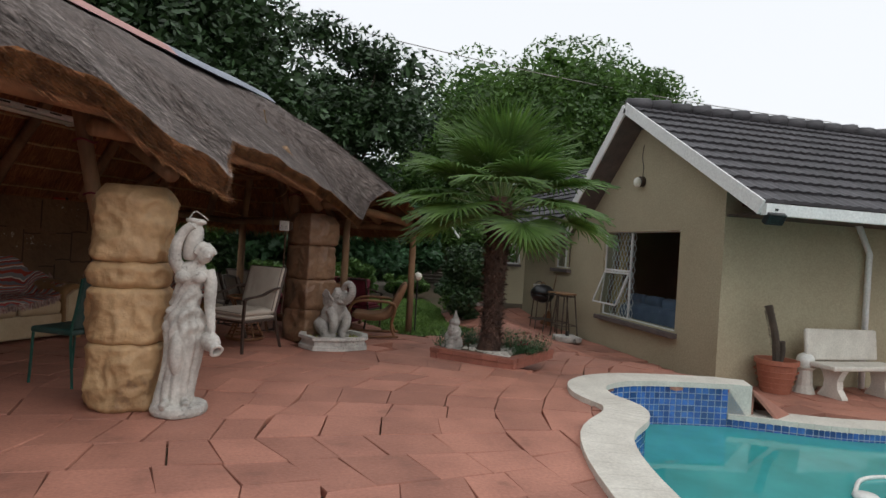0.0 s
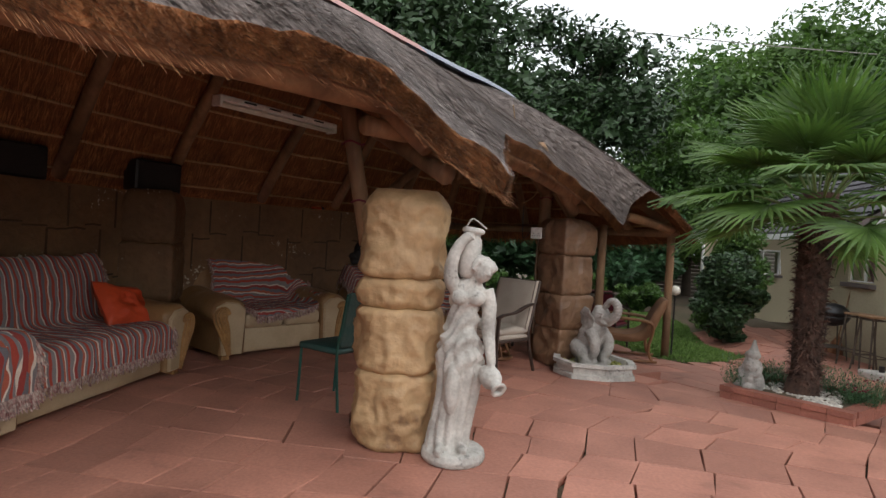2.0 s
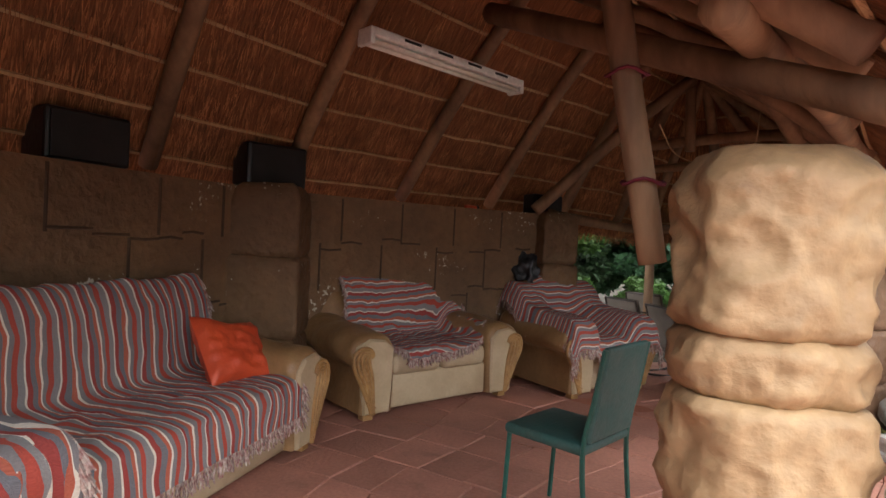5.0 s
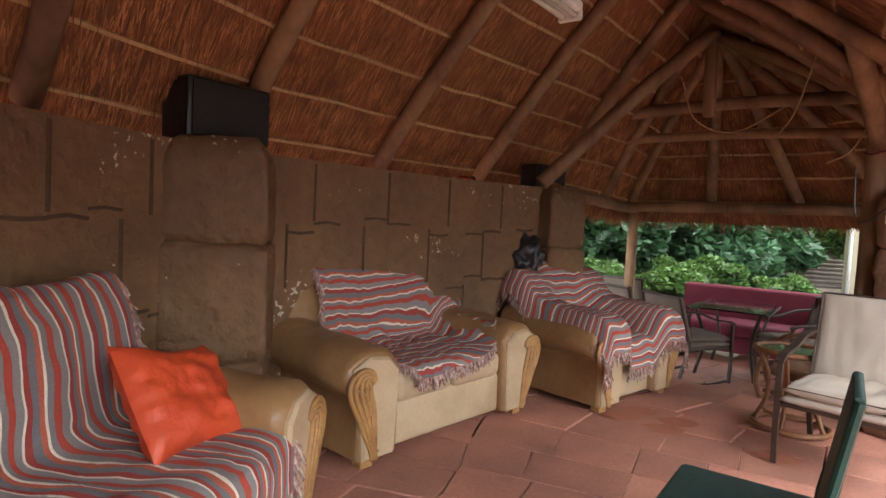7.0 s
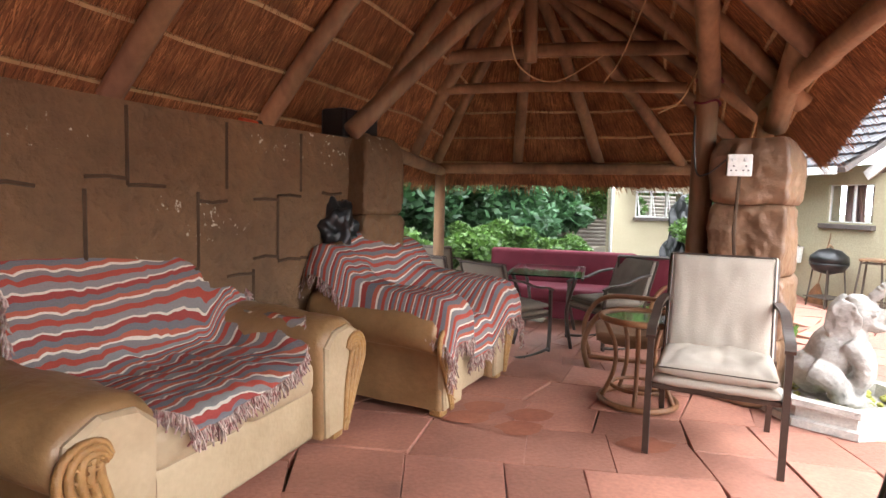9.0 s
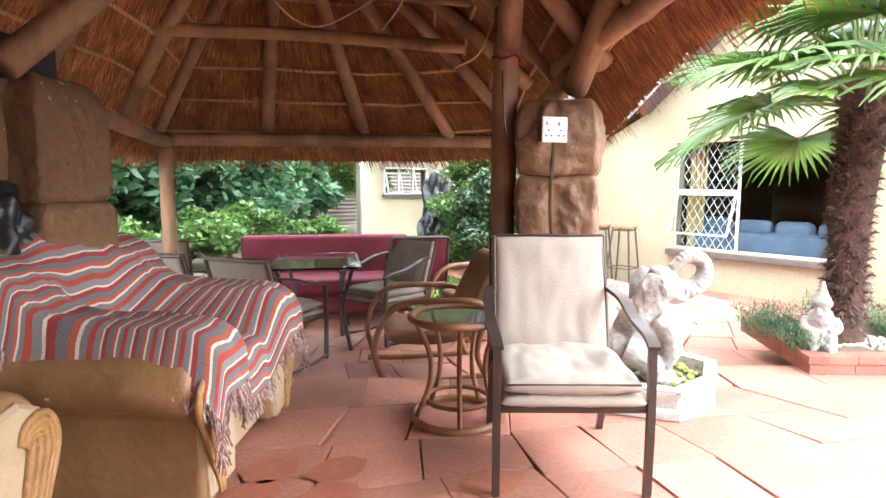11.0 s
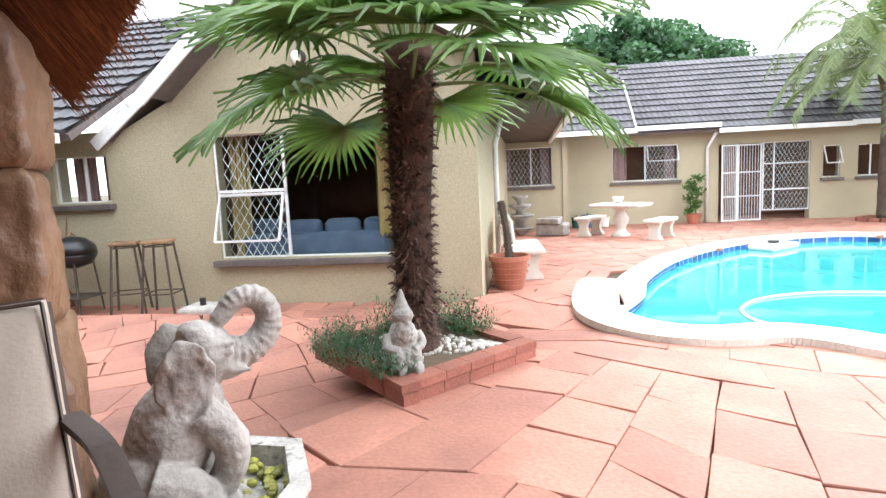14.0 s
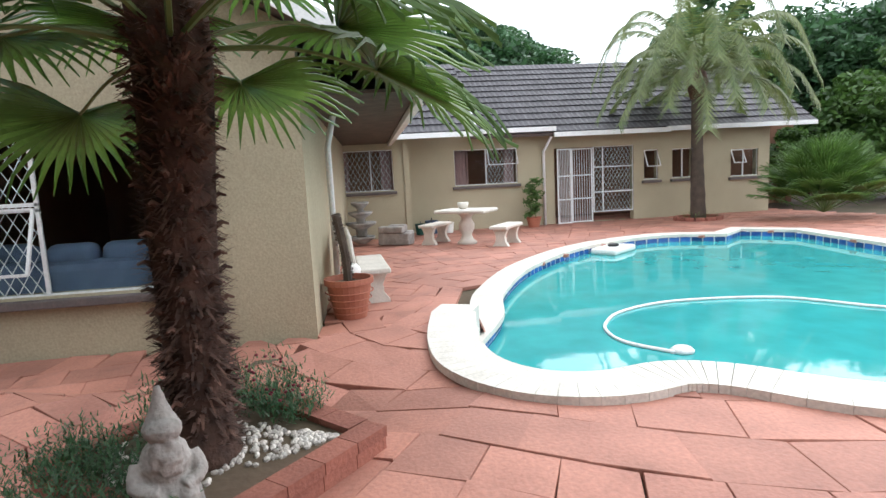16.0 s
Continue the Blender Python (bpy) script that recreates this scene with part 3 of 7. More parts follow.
def rough_pillar(name, x, y, r, h, turn, levels, label, square=0.0, skin=ROCK, lump=1.0):
    """Stacked blocks of moulded cement; levels are the joints' heights."""
    ob = thing(name, (x, y, 0, 0, 0, turn), label, "pillar", "moulded rock pillars", "structure")
    for i, (z, z1) in enumerate(zip(levels, levels[1:])):
        bm, rs, n = bmesh.new(), [], 104
        rows = max(10, round((z1 - z) / 0.014))
        for j in range(rows + 1):
            f = j / rows
            zz = z + (z1 - z) * f
            edge = min(f, 1 - f) * (z1 - z)
            pinch = 1 - 0.085 * math.exp(-(edge / 0.018) ** 2) - 0.02 * math.exp(-edge / 0.05)
            ring = []
            for k in range(n):
                a = 2 * math.pi * k / n
                c, s = math.cos(a), math.sin(a)
                q = r * (1 + square * (1 / max(abs(c), abs(s)) - 1)) * pinch
                w = Vector((c * r, s * r, zz * 0.8 + i * 3.1 + x))
                soft = noise.noise(w * 4.2) * 0.045
                facet = (0.5 - abs(noise.noise(w * 6.5 + Vector((5, 0, 0))))) * 0.055 + (0.4 - abs(noise.noise(w * 14))) * 0.024
                grit = noise.noise(w * 45) * 0.0045
                q += lump * (soft + facet - 0.025) + grit + 0.008 * math.sin(i * 2.3)
                top = smooth(h - 0.16, h, zz)
                q *= 1 - 0.17 * top ** 2
                wave = 0.012 * noise.noise(Vector((c * 1.6, s * 1.6, z + x))) if j else 0.012 * noise.noise(Vector((c * 1.6, s * 1.6, z + x)))
                ring.append(bm.verts.new((q * c, q * s, zz + wave * (1 - f) + f * 0.012 * noise.noise(Vector((c * 1.6, s * 1.6, z1 + x))))))
            rs.append(ring)
        for a, b in zip(rs, rs[1:]):
            for k in range(n):
                bm.faces.new((a[k], a[(k + 1) % n], b[(k + 1) % n], b[k]))
        bm.faces.new(rs[0][::-1])
        bm.faces.new(rs[-1])
        part("block", bm, skin, ob, smooth=True)
    return ob


rough_pillar("pillar", 2.425, 7.05, 0.275, 1.62, 0, (0, 0.48, 0.88, 1.07, 1.62), "sandy moulded-rock pillar of stacked rounded blocks", 0.22)
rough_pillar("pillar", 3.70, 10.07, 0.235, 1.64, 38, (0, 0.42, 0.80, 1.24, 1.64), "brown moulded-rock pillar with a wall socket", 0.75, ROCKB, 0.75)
rough_pillar("pilaster", -0.42, 8.66, 0.25, 1.63, 20, (0, 0.55, 1.12, 1.63), "ochre plaster pilaster against the low wall", 0.9, CLAY, 0.3)
rough_pillar("pilaster", 1.30, 10.98, 0.22, 1.62, 45, (0, 0.50, 1.10, 1.62), "ochre plaster pilaster at the wall's end", 0.9, CLAY, 0.3)

# roof stations: ridge plan, eave point (bottom edge of the thatch)
RZ = 3.36
RN = (2.78, 11.7)
ST = [((-1.3, 2.9), (-0.6, 2.3, 2.05)), ((-0.9, 4.0), (0.35, 3.9, 2.10)), ((-0.45, 5.1), (1.1, 4.95, 2.06)), ((-0.1, 5.9), (1.70, 5.62, 2.03)), ((0.2, 6.5), (2.03, 6.00, 2.10)), ((0.5, 7.1), (2.42, 6.28, 2.04)),
      ((0.72, 7.55), (2.70, 6.50, 1.79)), ((0.9, 7.9), (3.04, 6.93, 1.62)), ((0.98, 8.05), (2.98, 7.16, 1.80)), ((1.05, 8.2), (2.98, 7.42, 1.99)), ((1.4, 8.95), (3.30, 8.35, 1.99)), ((1.75, 9.7), (3.70, 9.25, 1.85)),
      ((2.0, 10.2), (4.05, 9.80, 1.68)), ((2.2, 10.6), (4.29, 10.18, 1.50)), ((2.3, 10.75), (4.40, 10.42, 1.78)), ((2.45, 11.0), (4.68, 10.75, 2.0)), (RN, (5.05, 11.25, 1.88)), (RN, (5.70, 12.15, 1.50)),
      (RN, (4.75, 12.75, 1.42)), (RN, (3.6, 13.35, 1.42)), (RN, (2.35, 14.0, 1.42)), ((2.5, 11.15), (1.75, 12.7, 1.46)), ((2.05, 10.3), (0.85, 11.5, 1.5)), ((1.5, 9.2), (-0.05, 10.55, 1.5)), ((0.9, 7.9), (-0.85, 9.3, 1.5)),
      ((0.4, 6.9), (-1.15, 7.8, 1.5)), ((-0.1, 5.9), (-1.25, 6.3, 1.5)), ((-0.6, 4.8), (-1.4, 4.8, 1.5)), ((-1.0, 3.8), (-1.6, 3.6, 1.5)), ((-1.3, 2.9), (-1.9, 2.3, 1.5))]
dense, NS = [], 5
for k in range(len(ST)):
    (r0, e0), (r1, e1) = ST[k], ST[(k + 1) % len(ST)]
    for i in range(NS):
        f = i / NS
        dense.append((Vector((*[a + (b - a) * f for a, b in zip(r0, r1)], RZ)), Vector([a + (b - a) * f for a, b in zip(e0, e1)])))


def roof_sheet(lift, out, ridge_lift, rough):
    """The thatch's upper or lower skin, with its UV map in metres along and down the slope."""
    bm = bmesh.new()
    uvl = bm.loops.layers.uv.new("UVMap")
    R, s, us = 16, 0.0, []
    rows = []
    for k, (r, e) in enumerate(dense):
        o = Vector((e.x - r.x, e.y - r.y, 0)).normalized()
        a, b = r + Vector((0, 0, ridge_lift)), e + o * out + Vector((0, 0, lift * (1 if k < 7 * NS else 0.6)))
        col = []
        for j in range(R + 1):
            f = j / R
            p = a.lerp(b, f) + Vector((0, 0, 0.10 * math.sin(math.pi * f)))
            p.z += rough * noise.noise(p * 2.5) + rough * 0.6 * noise.noise(p * 7)
            col.append(bm.verts.new(p))
        rows.append(col)
        us.append(s)
        s += (dense[(k + 1) % len(dense)][1] - e).length * 0.8
    us.append(s)
    m = len(rows)
    for k in range(m):
        a, b = rows[k], rows[(k + 1) % m]
        la = (a[0].co - a[-1].co).length
        for j in range(R):
            try:
                f = bm.faces.new((a[j], a[j + 1], b[j + 1], b[j]))
            except ValueError:
                continue
            for lp, u, v in zip(f.loops, (us[k], us[k], us[k + 1], us[k + 1]), (j, j + 1, j + 1, j)):
                lp[uvl].uv = (u, v / R * la)
    return bm, rows


roof = tagged(new("thatched_roof"), "weathered grey thatched roof on gum-pole rafters", "roof", kind="structure")
top_bm, top_rows = roof_sheet(0.165, 0.04, 0.10, 0.035)
edge_top = [c[-1].co.copy() for c in top_rows]
low_bm, low_rows = roof_sheet(0.0, 0.0, -0.16, 0.012)
edge_low = [c[-1].co.copy() for c in low_rows]
under = [[v.co.copy() for v in c] for c in low_rows]
top_cols = [[v.co.copy() for v in c] for c in top_rows]
part("thatch", top_bm, THATCH, roof, "weathered grey-brown thatch", smooth=True)
part("thatch_underside", low_bm, REED, roof, "reddish brown reed underside", smooth=True)
bm = bmesh.new()
m = len(edge_top)
va, vb = [bm.verts.new(p) for p in edge_low], [bm.verts.new(p) for p in edge_top]
for k in range(m):
    bm.faces.new((va[k], va[(k + 1) % m], vb[(k + 1) % m], vb[k]))
part("cut_edge", bm, STRAW, roof, "trimmed straw edge")
bm = bmesh.new()
for k in range(m):
    for i in range(240):
        f, g = rng.random(), rng.random()
        a = edge_low[k].lerp(edge_low[(k + 1) % m], f)
        b = edge_top[k].lerp(edge_top[(k + 1) % m], f)
        p = a.lerp(b, g)
        o = Vector((edge_low[k].x - dense[k][0].x, edge_low[k].y - dense[k][0].y, 0)).normalized()
        d = (o + Vector((rng.uniform(-.25, .25), rng.uniform(-.25, .25), rng.uniform(-0.75, -0.25)))).normalized() * rng.uniform(0.015, 0.055)
        sd = Vector((-o.y, o.x, 0)) * 0.0042
        bm.faces.new([bm.verts.new(v) for v in (p - sd - d * .4, p + sd - d * .4, p + d + sd * .5, p + d - sd * .5)])
part("straw_ends", bm, STRAW, roof, "loose straw ends", kind="stuff")


def strew(name, cols, count, length, width, lift, material, label, tilt, seed):
    """Single straws lying down the slope over one skin of the thatch."""
    r, verts, faces = random.Random(seed), [], []
    num, deep = len(cols), len(cols[0]) - 1
    reach = [(cols[k][-1] - cols[(k + 1) % num][-1]).length * (cols[k][0] - cols[k][-1]).length for k in range(num)]
    for k in r.choices(range(num), reach, k=count):
        a, b, u = cols[k], cols[(k + 1) % num], r.random()
        v = deep * math.sqrt(r.random()) * 0.995
        j = int(v)
        p = a[j].lerp(a[j + 1], v - j).lerp(b[j].lerp(b[j + 1], v - j), u)
        d = (a[-1] - a[0]).normalized()
        across = d.cross(Vector((0, 0, 1))).normalized()
        up = across.cross(d)
        up = up if up.z > 0 else -up
        d = (d + across * r.uniform(-tilt, tilt) + up * (math.copysign(r.uniform(0.0, 0.24), lift))).normalized() * length * r.uniform(0.5, 1.2)
        p, w = p + up * lift, across * width * r.uniform(0.6, 1.3)
        n = len(verts)
        verts += [p - w, p + w, p + d + w * 0.6, p + d - w * 0.6]
        faces.append((n, n + 1, n + 2, n + 3))
    me = bpy.data.meshes.new(name)
    me.from_pydata(verts, [], faces)
    me.materials.append(material)
    ob = new(name, me)
    ob.parent = roof
    tagged(ob, label, kind="stuff")


strew("thatch_straw", top_cols, 95000, 0.065, 0.0036, 0.004, STRAWG, "bleached grey straws of the thatch", 0.35, 11)
strew("reed_straw", under, 70000, 0.16, 0.0026, -0.006, REEDS, "reddish reeds hanging in the underside", 0.18, 12)
# ridge capping: pink cement, then grey
CAP = [Vector((*dense[k][0].xy, RZ)) for k in range(0, 16 * NS + 1, 2)]
split = min(range(len(CAP)), key=lambda k: (CAP[k].xy - Vector((1.8, 9.84))).length)
for seg, mt, lb in ((CAP[:split + 1], RIDGEP, "pink cement ridge capping"), (CAP[split:], RIDGEG, "grey cement ridge capping")):
    bm = bmesh.new()
    prev = None
    for k, p in enumerate(seg):
        e = (seg[min(k + 1, len(seg) - 1)] - seg[max(k - 1, 0)]).normalized()
        s = Vector((e.y, -e.x, 0))
        row = [bm.verts.new(p + s * w + Vector((0, 0, z))) for w, z in ((-0.26, 0.0), (-0.12, 0.12), (0, 0.18), (0.12, 0.12), (0.26, 0.0))]
        if prev:
            for i in range(4):
                bm.faces.new((prev[i], prev[i + 1], row[i + 1], row[i]))
        prev = row
    part("ridge_cap", bm, mt, roof, lb, smooth=True)
# rafters and laths follow the underside
lastp = None
for k in range(0, m, 4):
    col = under[k]
    if lastp is not None and (col[-1] - lastp).length < 0.42:
        continue
    lastp = col[-1]
    pts = [col[j] - Vector((0, 0, 0.075)) for j in (0, 5, 10, 14)]
    part("rafter", tube(pts, [0.05, 0.055, 0.06, 0.06], 8), LOG, roof, smooth=True)
for j in (2, 4, 6, 8, 10, 12, 14):
    for k in range(0, m, 4):
        pts = [under[(k + i) % m][j] - Vector((0, 0, 0.012)) for i in range(5)]
        if (pts[0] - pts[-1]).length > 0.15:
            part("lath", tube(pts, 0.014, 5), LATH, roof)


def log(pts, r, label="round gum-pole timber", cat="roof pole", name="timber_pole"):
    n = len(pts)
    p = arc(pts, 4) if n > 2 else [Vector(pts[0]).lerp(Vector(pts[1]), k / 4) for k in range(5)]
    p = [q + Vector((noise.noise(q * 1.3), noise.noise(q * 1.3 + Vector((9, 0, 0))), 0)) * 0.01 for q in p]
    bm = tube(p, [r * (1 + 0.08 * noise.noise(q * 3)) for q in p], 12)
    return tagged(part(name, bm, LOG, smooth=True), label, cat, "timber poles of the shelter", "structure")


log([(2.42, 13.46, -0.2), (2.42, 13.46, 1.56)], 0.06, "upright gum-pole post holding the eave")
log([(5.38, 12.15, -0.2), (5.36, 12.15, 1.70)], 0.055, "upright gum-pole post holding the eave")
log([(4.16, 10.45, -0.02), (4.14, 10.42, 1.62)], 0.05, "upright gum-pole post holding the eave")
log([(3.44, 10.27, 0), (3.45, 10.26, 1.1), (3.44, 10.24, 2.15)], 0.072, "dark gum-pole post wired to the pillar")
log([(3.44, 10.22, 1.95), (3.1, 9.85, 2.35), (2.75, 9.45, 2.72)], 0.065, "leaning gum-pole brace under the thatch")
log([(2.10, 7.34, 1.25), (2.03, 7.31, 1.65), (1.88, 7.26, 2.42)], 0.055, "leaning gum-pole brace beside the pillar")
log([(2.30, 13.52, 1.58), (3.8, 12.85, 1.60), (5.45, 12.1, 1.62)], 0.06, "horizontal gum-pole eave beam")
log([(1.30, 10.9, 1.60), (1.9, 12.2, 1.56), (2.45, 13.5, 1.55)], 0.055, "pale sawn eave beam", "roof beam")
log([(2.70, 6.84, 1.71), (2.2, 7.36, 2.02), (1.2, 8.3, 2.62)], 0.06, "thick gum-pole rafter resting over the pillar")
log([(0.2, 4.2, 2.1), (1.2, 5.7, 2.17), (2.35, 6.85, 2.14)], 0.085, "thick gum-pole eave beam")
log([(2.2, 6.75, 1.98), (3.0, 8.5, 2.06), (3.85, 10.2, 1.86)], 0.06, "thick gum-pole eave beam")
log([(3.7, 10.0, 1.78), (4.55, 11.0, 1.76), (5.38, 12.15, 1.66)], 0.06, "gum-pole eave beam")
log([(3.3, 9.3, 2.32), (3.75, 10.0, 1.72)], 0.07, "gum-pole brace over the pillar")
log([(1.75, 12.1, 2.42), (2.8, 11.5, 2.46), (3.75, 10.9, 2.42)], 0.055, "collar beam tied across the rafters")
log([(1.95, 12.3, 2.22), (3.0, 11.8, 2.24), (4.0, 11.25, 2.2)], 0.045, "collar beam tied across the rafters")
log([(2.6, 11.25, 3.0), (2.62, 11.27, 2.3)], 0.05, "short hanging king post")
log([(1.2, 10.6, 1.62), (2.0, 10.9, 2.45), (2.6, 11.2, 3.0)], 0.06, "gum-pole rafter rising from the wall")


# ---- house ----
def wall_holes(name, x, y0, y1, z0, top_fn, holes, thick, label, axis="y"):
    """An upright wall with openings, in a plane x = const (axis y) or y = const (axis x); the outer face lies at x."""
    us = sorted({y0, y1, *[h[0] for h in holes], *[h[1] for h in holes]} | {y0 + (y1 - y0) * k / 10 for k in range(11)})
    zs = sorted({z0, *[h[2] for h in holes], *[h[3] for h in holes]})
    bm = bmesh.new()

    def put(u0, u1, w0, w1a, w1b):
        pts = []
        for d in (0, thick):
            for u, w in ((u0, w0), (u1, w0), (u1, w1b), (u0, w1a)):
                pts.append(bm.verts.new((x + d, u, w) if axis == "y" else (u, x + d, w)))
        for f in ((0, 1, 2, 3), (7, 6, 5, 4), (0, 4, 5, 1), (1, 5, 6, 2), (2, 6, 7, 3), (3, 7, 4, 0)):
            bm.faces.new([pts[i] for i in f])
    for u0, u1 in zip(us, us[1:]):
        mid = (u0 + u1) / 2
        cuts = sorted((h[2], h[3]) for h in holes if h[0] <= mid <= h[1])
        w = z0
        for a, b in cuts:
            put(u0, u1, w, a, a)
            w = b
        put(u0, u1, w, top_fn(u0), top_fn(u1))
    bmesh.ops.remove_doubles(bm, verts=bm.verts, dist=0.0005)
    bmesh.ops.recalc_face_normals(bm, faces=bm.faces)
    return tagged(part(name, bm, OLIVE), label, "wall", kind="structure")


APY, APZ = 11.1, 3.85


def gable(y):
    return APZ - 0.12 - (APY - y) * 0.585 if y < APY else APZ - 0.12 - (y - APY) * 0.86 if y < 13.2 else 1.92


WIN_A = (10.05, 12.36, 0.27, 1.79)
SMALL = (13.8, 14.57, 1.04, 1.63)
wall_holes("wall_gable", HOUSE_X, HOUSE_Y, 16.5, -0.5, gable, [WIN_A, SMALL], 0.25, "olive plastered gable wall with a large window")
wall_holes("wall_south", HOUSE_Y, HOUSE_X + 0.25, 18.2, -0.5, lambda u: 2.12, [], 0.25, "olive plastered side wall", axis="x")


def tiled_roof(name, o, u, v, nu, nv, label, du=0.30, dv=0.34):
    """Roof slope of overlapping concrete tiles: o eave corner, u along the eave, v up the slope (unit vectors)."""
    ob = tagged(new(name), label, "roof", kind="structure")
    o, u, v = Vector(o), Vector(u), Vector(v)
    nrm = u.cross(v).normalized()
    if nrm.z < 0:
        nrm = -nrm
    bm = bmesh.new()
    for j in range(nv):
        for i in range(nu):
            base = o + u * (i * du) + v * (j * dv)
            prof = [(0.0, 0.020), (0.25, 0.004), (0.5, 0.022), (0.78, 0.005), (1.0, 0.018)]
            lo = [bm.verts.new(base + u * (du * f) + nrm * (h + 0.034)) for f, h in prof]
            hi = [bm.verts.new(base + u * (du * f) + v * (dv * 1.08) + nrm * h * 0.8) for f, h in prof]
            ed = [bm.verts.new(base + u * (du * f) + nrm * (h - 0.014)) for f, h in prof]
            for k in range(4):
                bm.faces.new((lo[k], lo[k + 1], hi[k + 1], hi[k]))
                bm.faces.new((ed[k], ed[k + 1], lo[k + 1], lo[k]))
    part("roof_tiles", bm, TILE, ob, kind="stuff")
    b2 = bmesh.new()
    c = [o, o + u * (nu * du), o + u * (nu * du) + v * (nv * dv), o + v * (nv * dv)]
    a = [b2.verts.new(p - nrm * 0.02) for p in c]
    d = [b2.verts.new(p - nrm * 0.10) for p in c]
    b2.faces.new(a)
    b2.faces.new(d[::-1])
    for k in range(4):
        b2.faces.new((a[k], d[k], d[(k + 1) % 4], a[(k + 1) % 4]))
    part("roof_deck", b2, SILL, ob)
    return ob


OV = 8.62
s1 = Vector((0, APY - 8.0, APZ - 2.06)).normalized()
tiled_roof("roof_south", (OV, 8.0, 2.06), (1, 0, 0), s1, 34, 11, "dark grey concrete-tiled roof slope", dv=0.326)
s2 = Vector((0, APY - 12.9, APZ - 2.30)).normalized()
tiled_roof("roof_north", (OV, 12.9, 2.30), (1, 0, 0), s2, 28, 7, "dark grey concrete-tiled roof slope")
s3 = Vector((0, -1.0, 0.86)).normalized()
tiled_roof("roof_lean_to", (8.95, 13.75, 1.86), (1, 0, 0), s3, 24, 4, "low tiled roof beside the gable")
tiled_roof("roof_wing_north", (8.35, 13.7, 1.86), (0, 1, 0), Vector((0.86, 0, 0.5)).normalized(), 23, 14, "dark tiled roof of the rear wing")
bm = bmesh.new()
for k in range(26):
    tube([(OV + 0.02 + k * 0.38, APY, APZ + 0.03), (OV + 0.40 + k * 0.38, APY, APZ + 0.05 + 0.02 * (k % 2))], [0.10, 0.12], 8, bm)
tagged(part("ridge_tiles", bm, TILE, smooth=True), "rounded dark grey ridge tiles", "ridge tile", kind="structure")
trim = tagged(new("trim"), "white painted barge boards and gutters", "trim", kind="structure")


def board(p, q, h, t, mt=WHITE, name="barge_board"):
    p, q = Vector(p), Vector(q)
    d = (q - p).normalized()
    s = Vector((0, 0, 1)).cross(d).normalized()
    up = d.cross(s) if abs(d.z) < 0.9 else Vector((0, 1, 0))
    up = up if up.z > 0 else -up
    b = bmesh.new()
    v = [b.verts.new(c + s * (t * i) + up * (h * j)) for c in (p, q) for i, j in ((-.5, -.5), (.5, -.5), (.5, .5), (-.5, .5))]
    for f in ((0, 1, 2, 3), (7, 6, 5, 4), (0, 4, 5, 1), (1, 5, 6, 2), (2, 6, 7, 3), (3, 7, 4, 0)):
        b.faces.new([v[i] for i in f])
    bmesh.ops.recalc_face_normals(b, faces=b.faces)
    return part(name, b, mt, trim)


board((OV - 0.02, 7.95, 1.99), (OV - 0.02, APY, APZ - 0.04), 0.17, 0.03)
board((OV - 0.02, APY, APZ - 0.04), (OV - 0.02, 12.95, 2.20), 0.17, 0.03)
board((8.93, 12.7, 2.62), (8.93, 13.85, 1.74), 0.15, 0.03)
board((OV, 7.94, 1.97), (18.4, 7.94, 1.97), 0.13, 0.09, WHITE, "gutter")
board((8.30, 13.8, 1.80), (8.30, 20.6, 1.80), 0.11, 0.09, WHITE, "gutter")
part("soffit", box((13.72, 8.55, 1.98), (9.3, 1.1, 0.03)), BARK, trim)


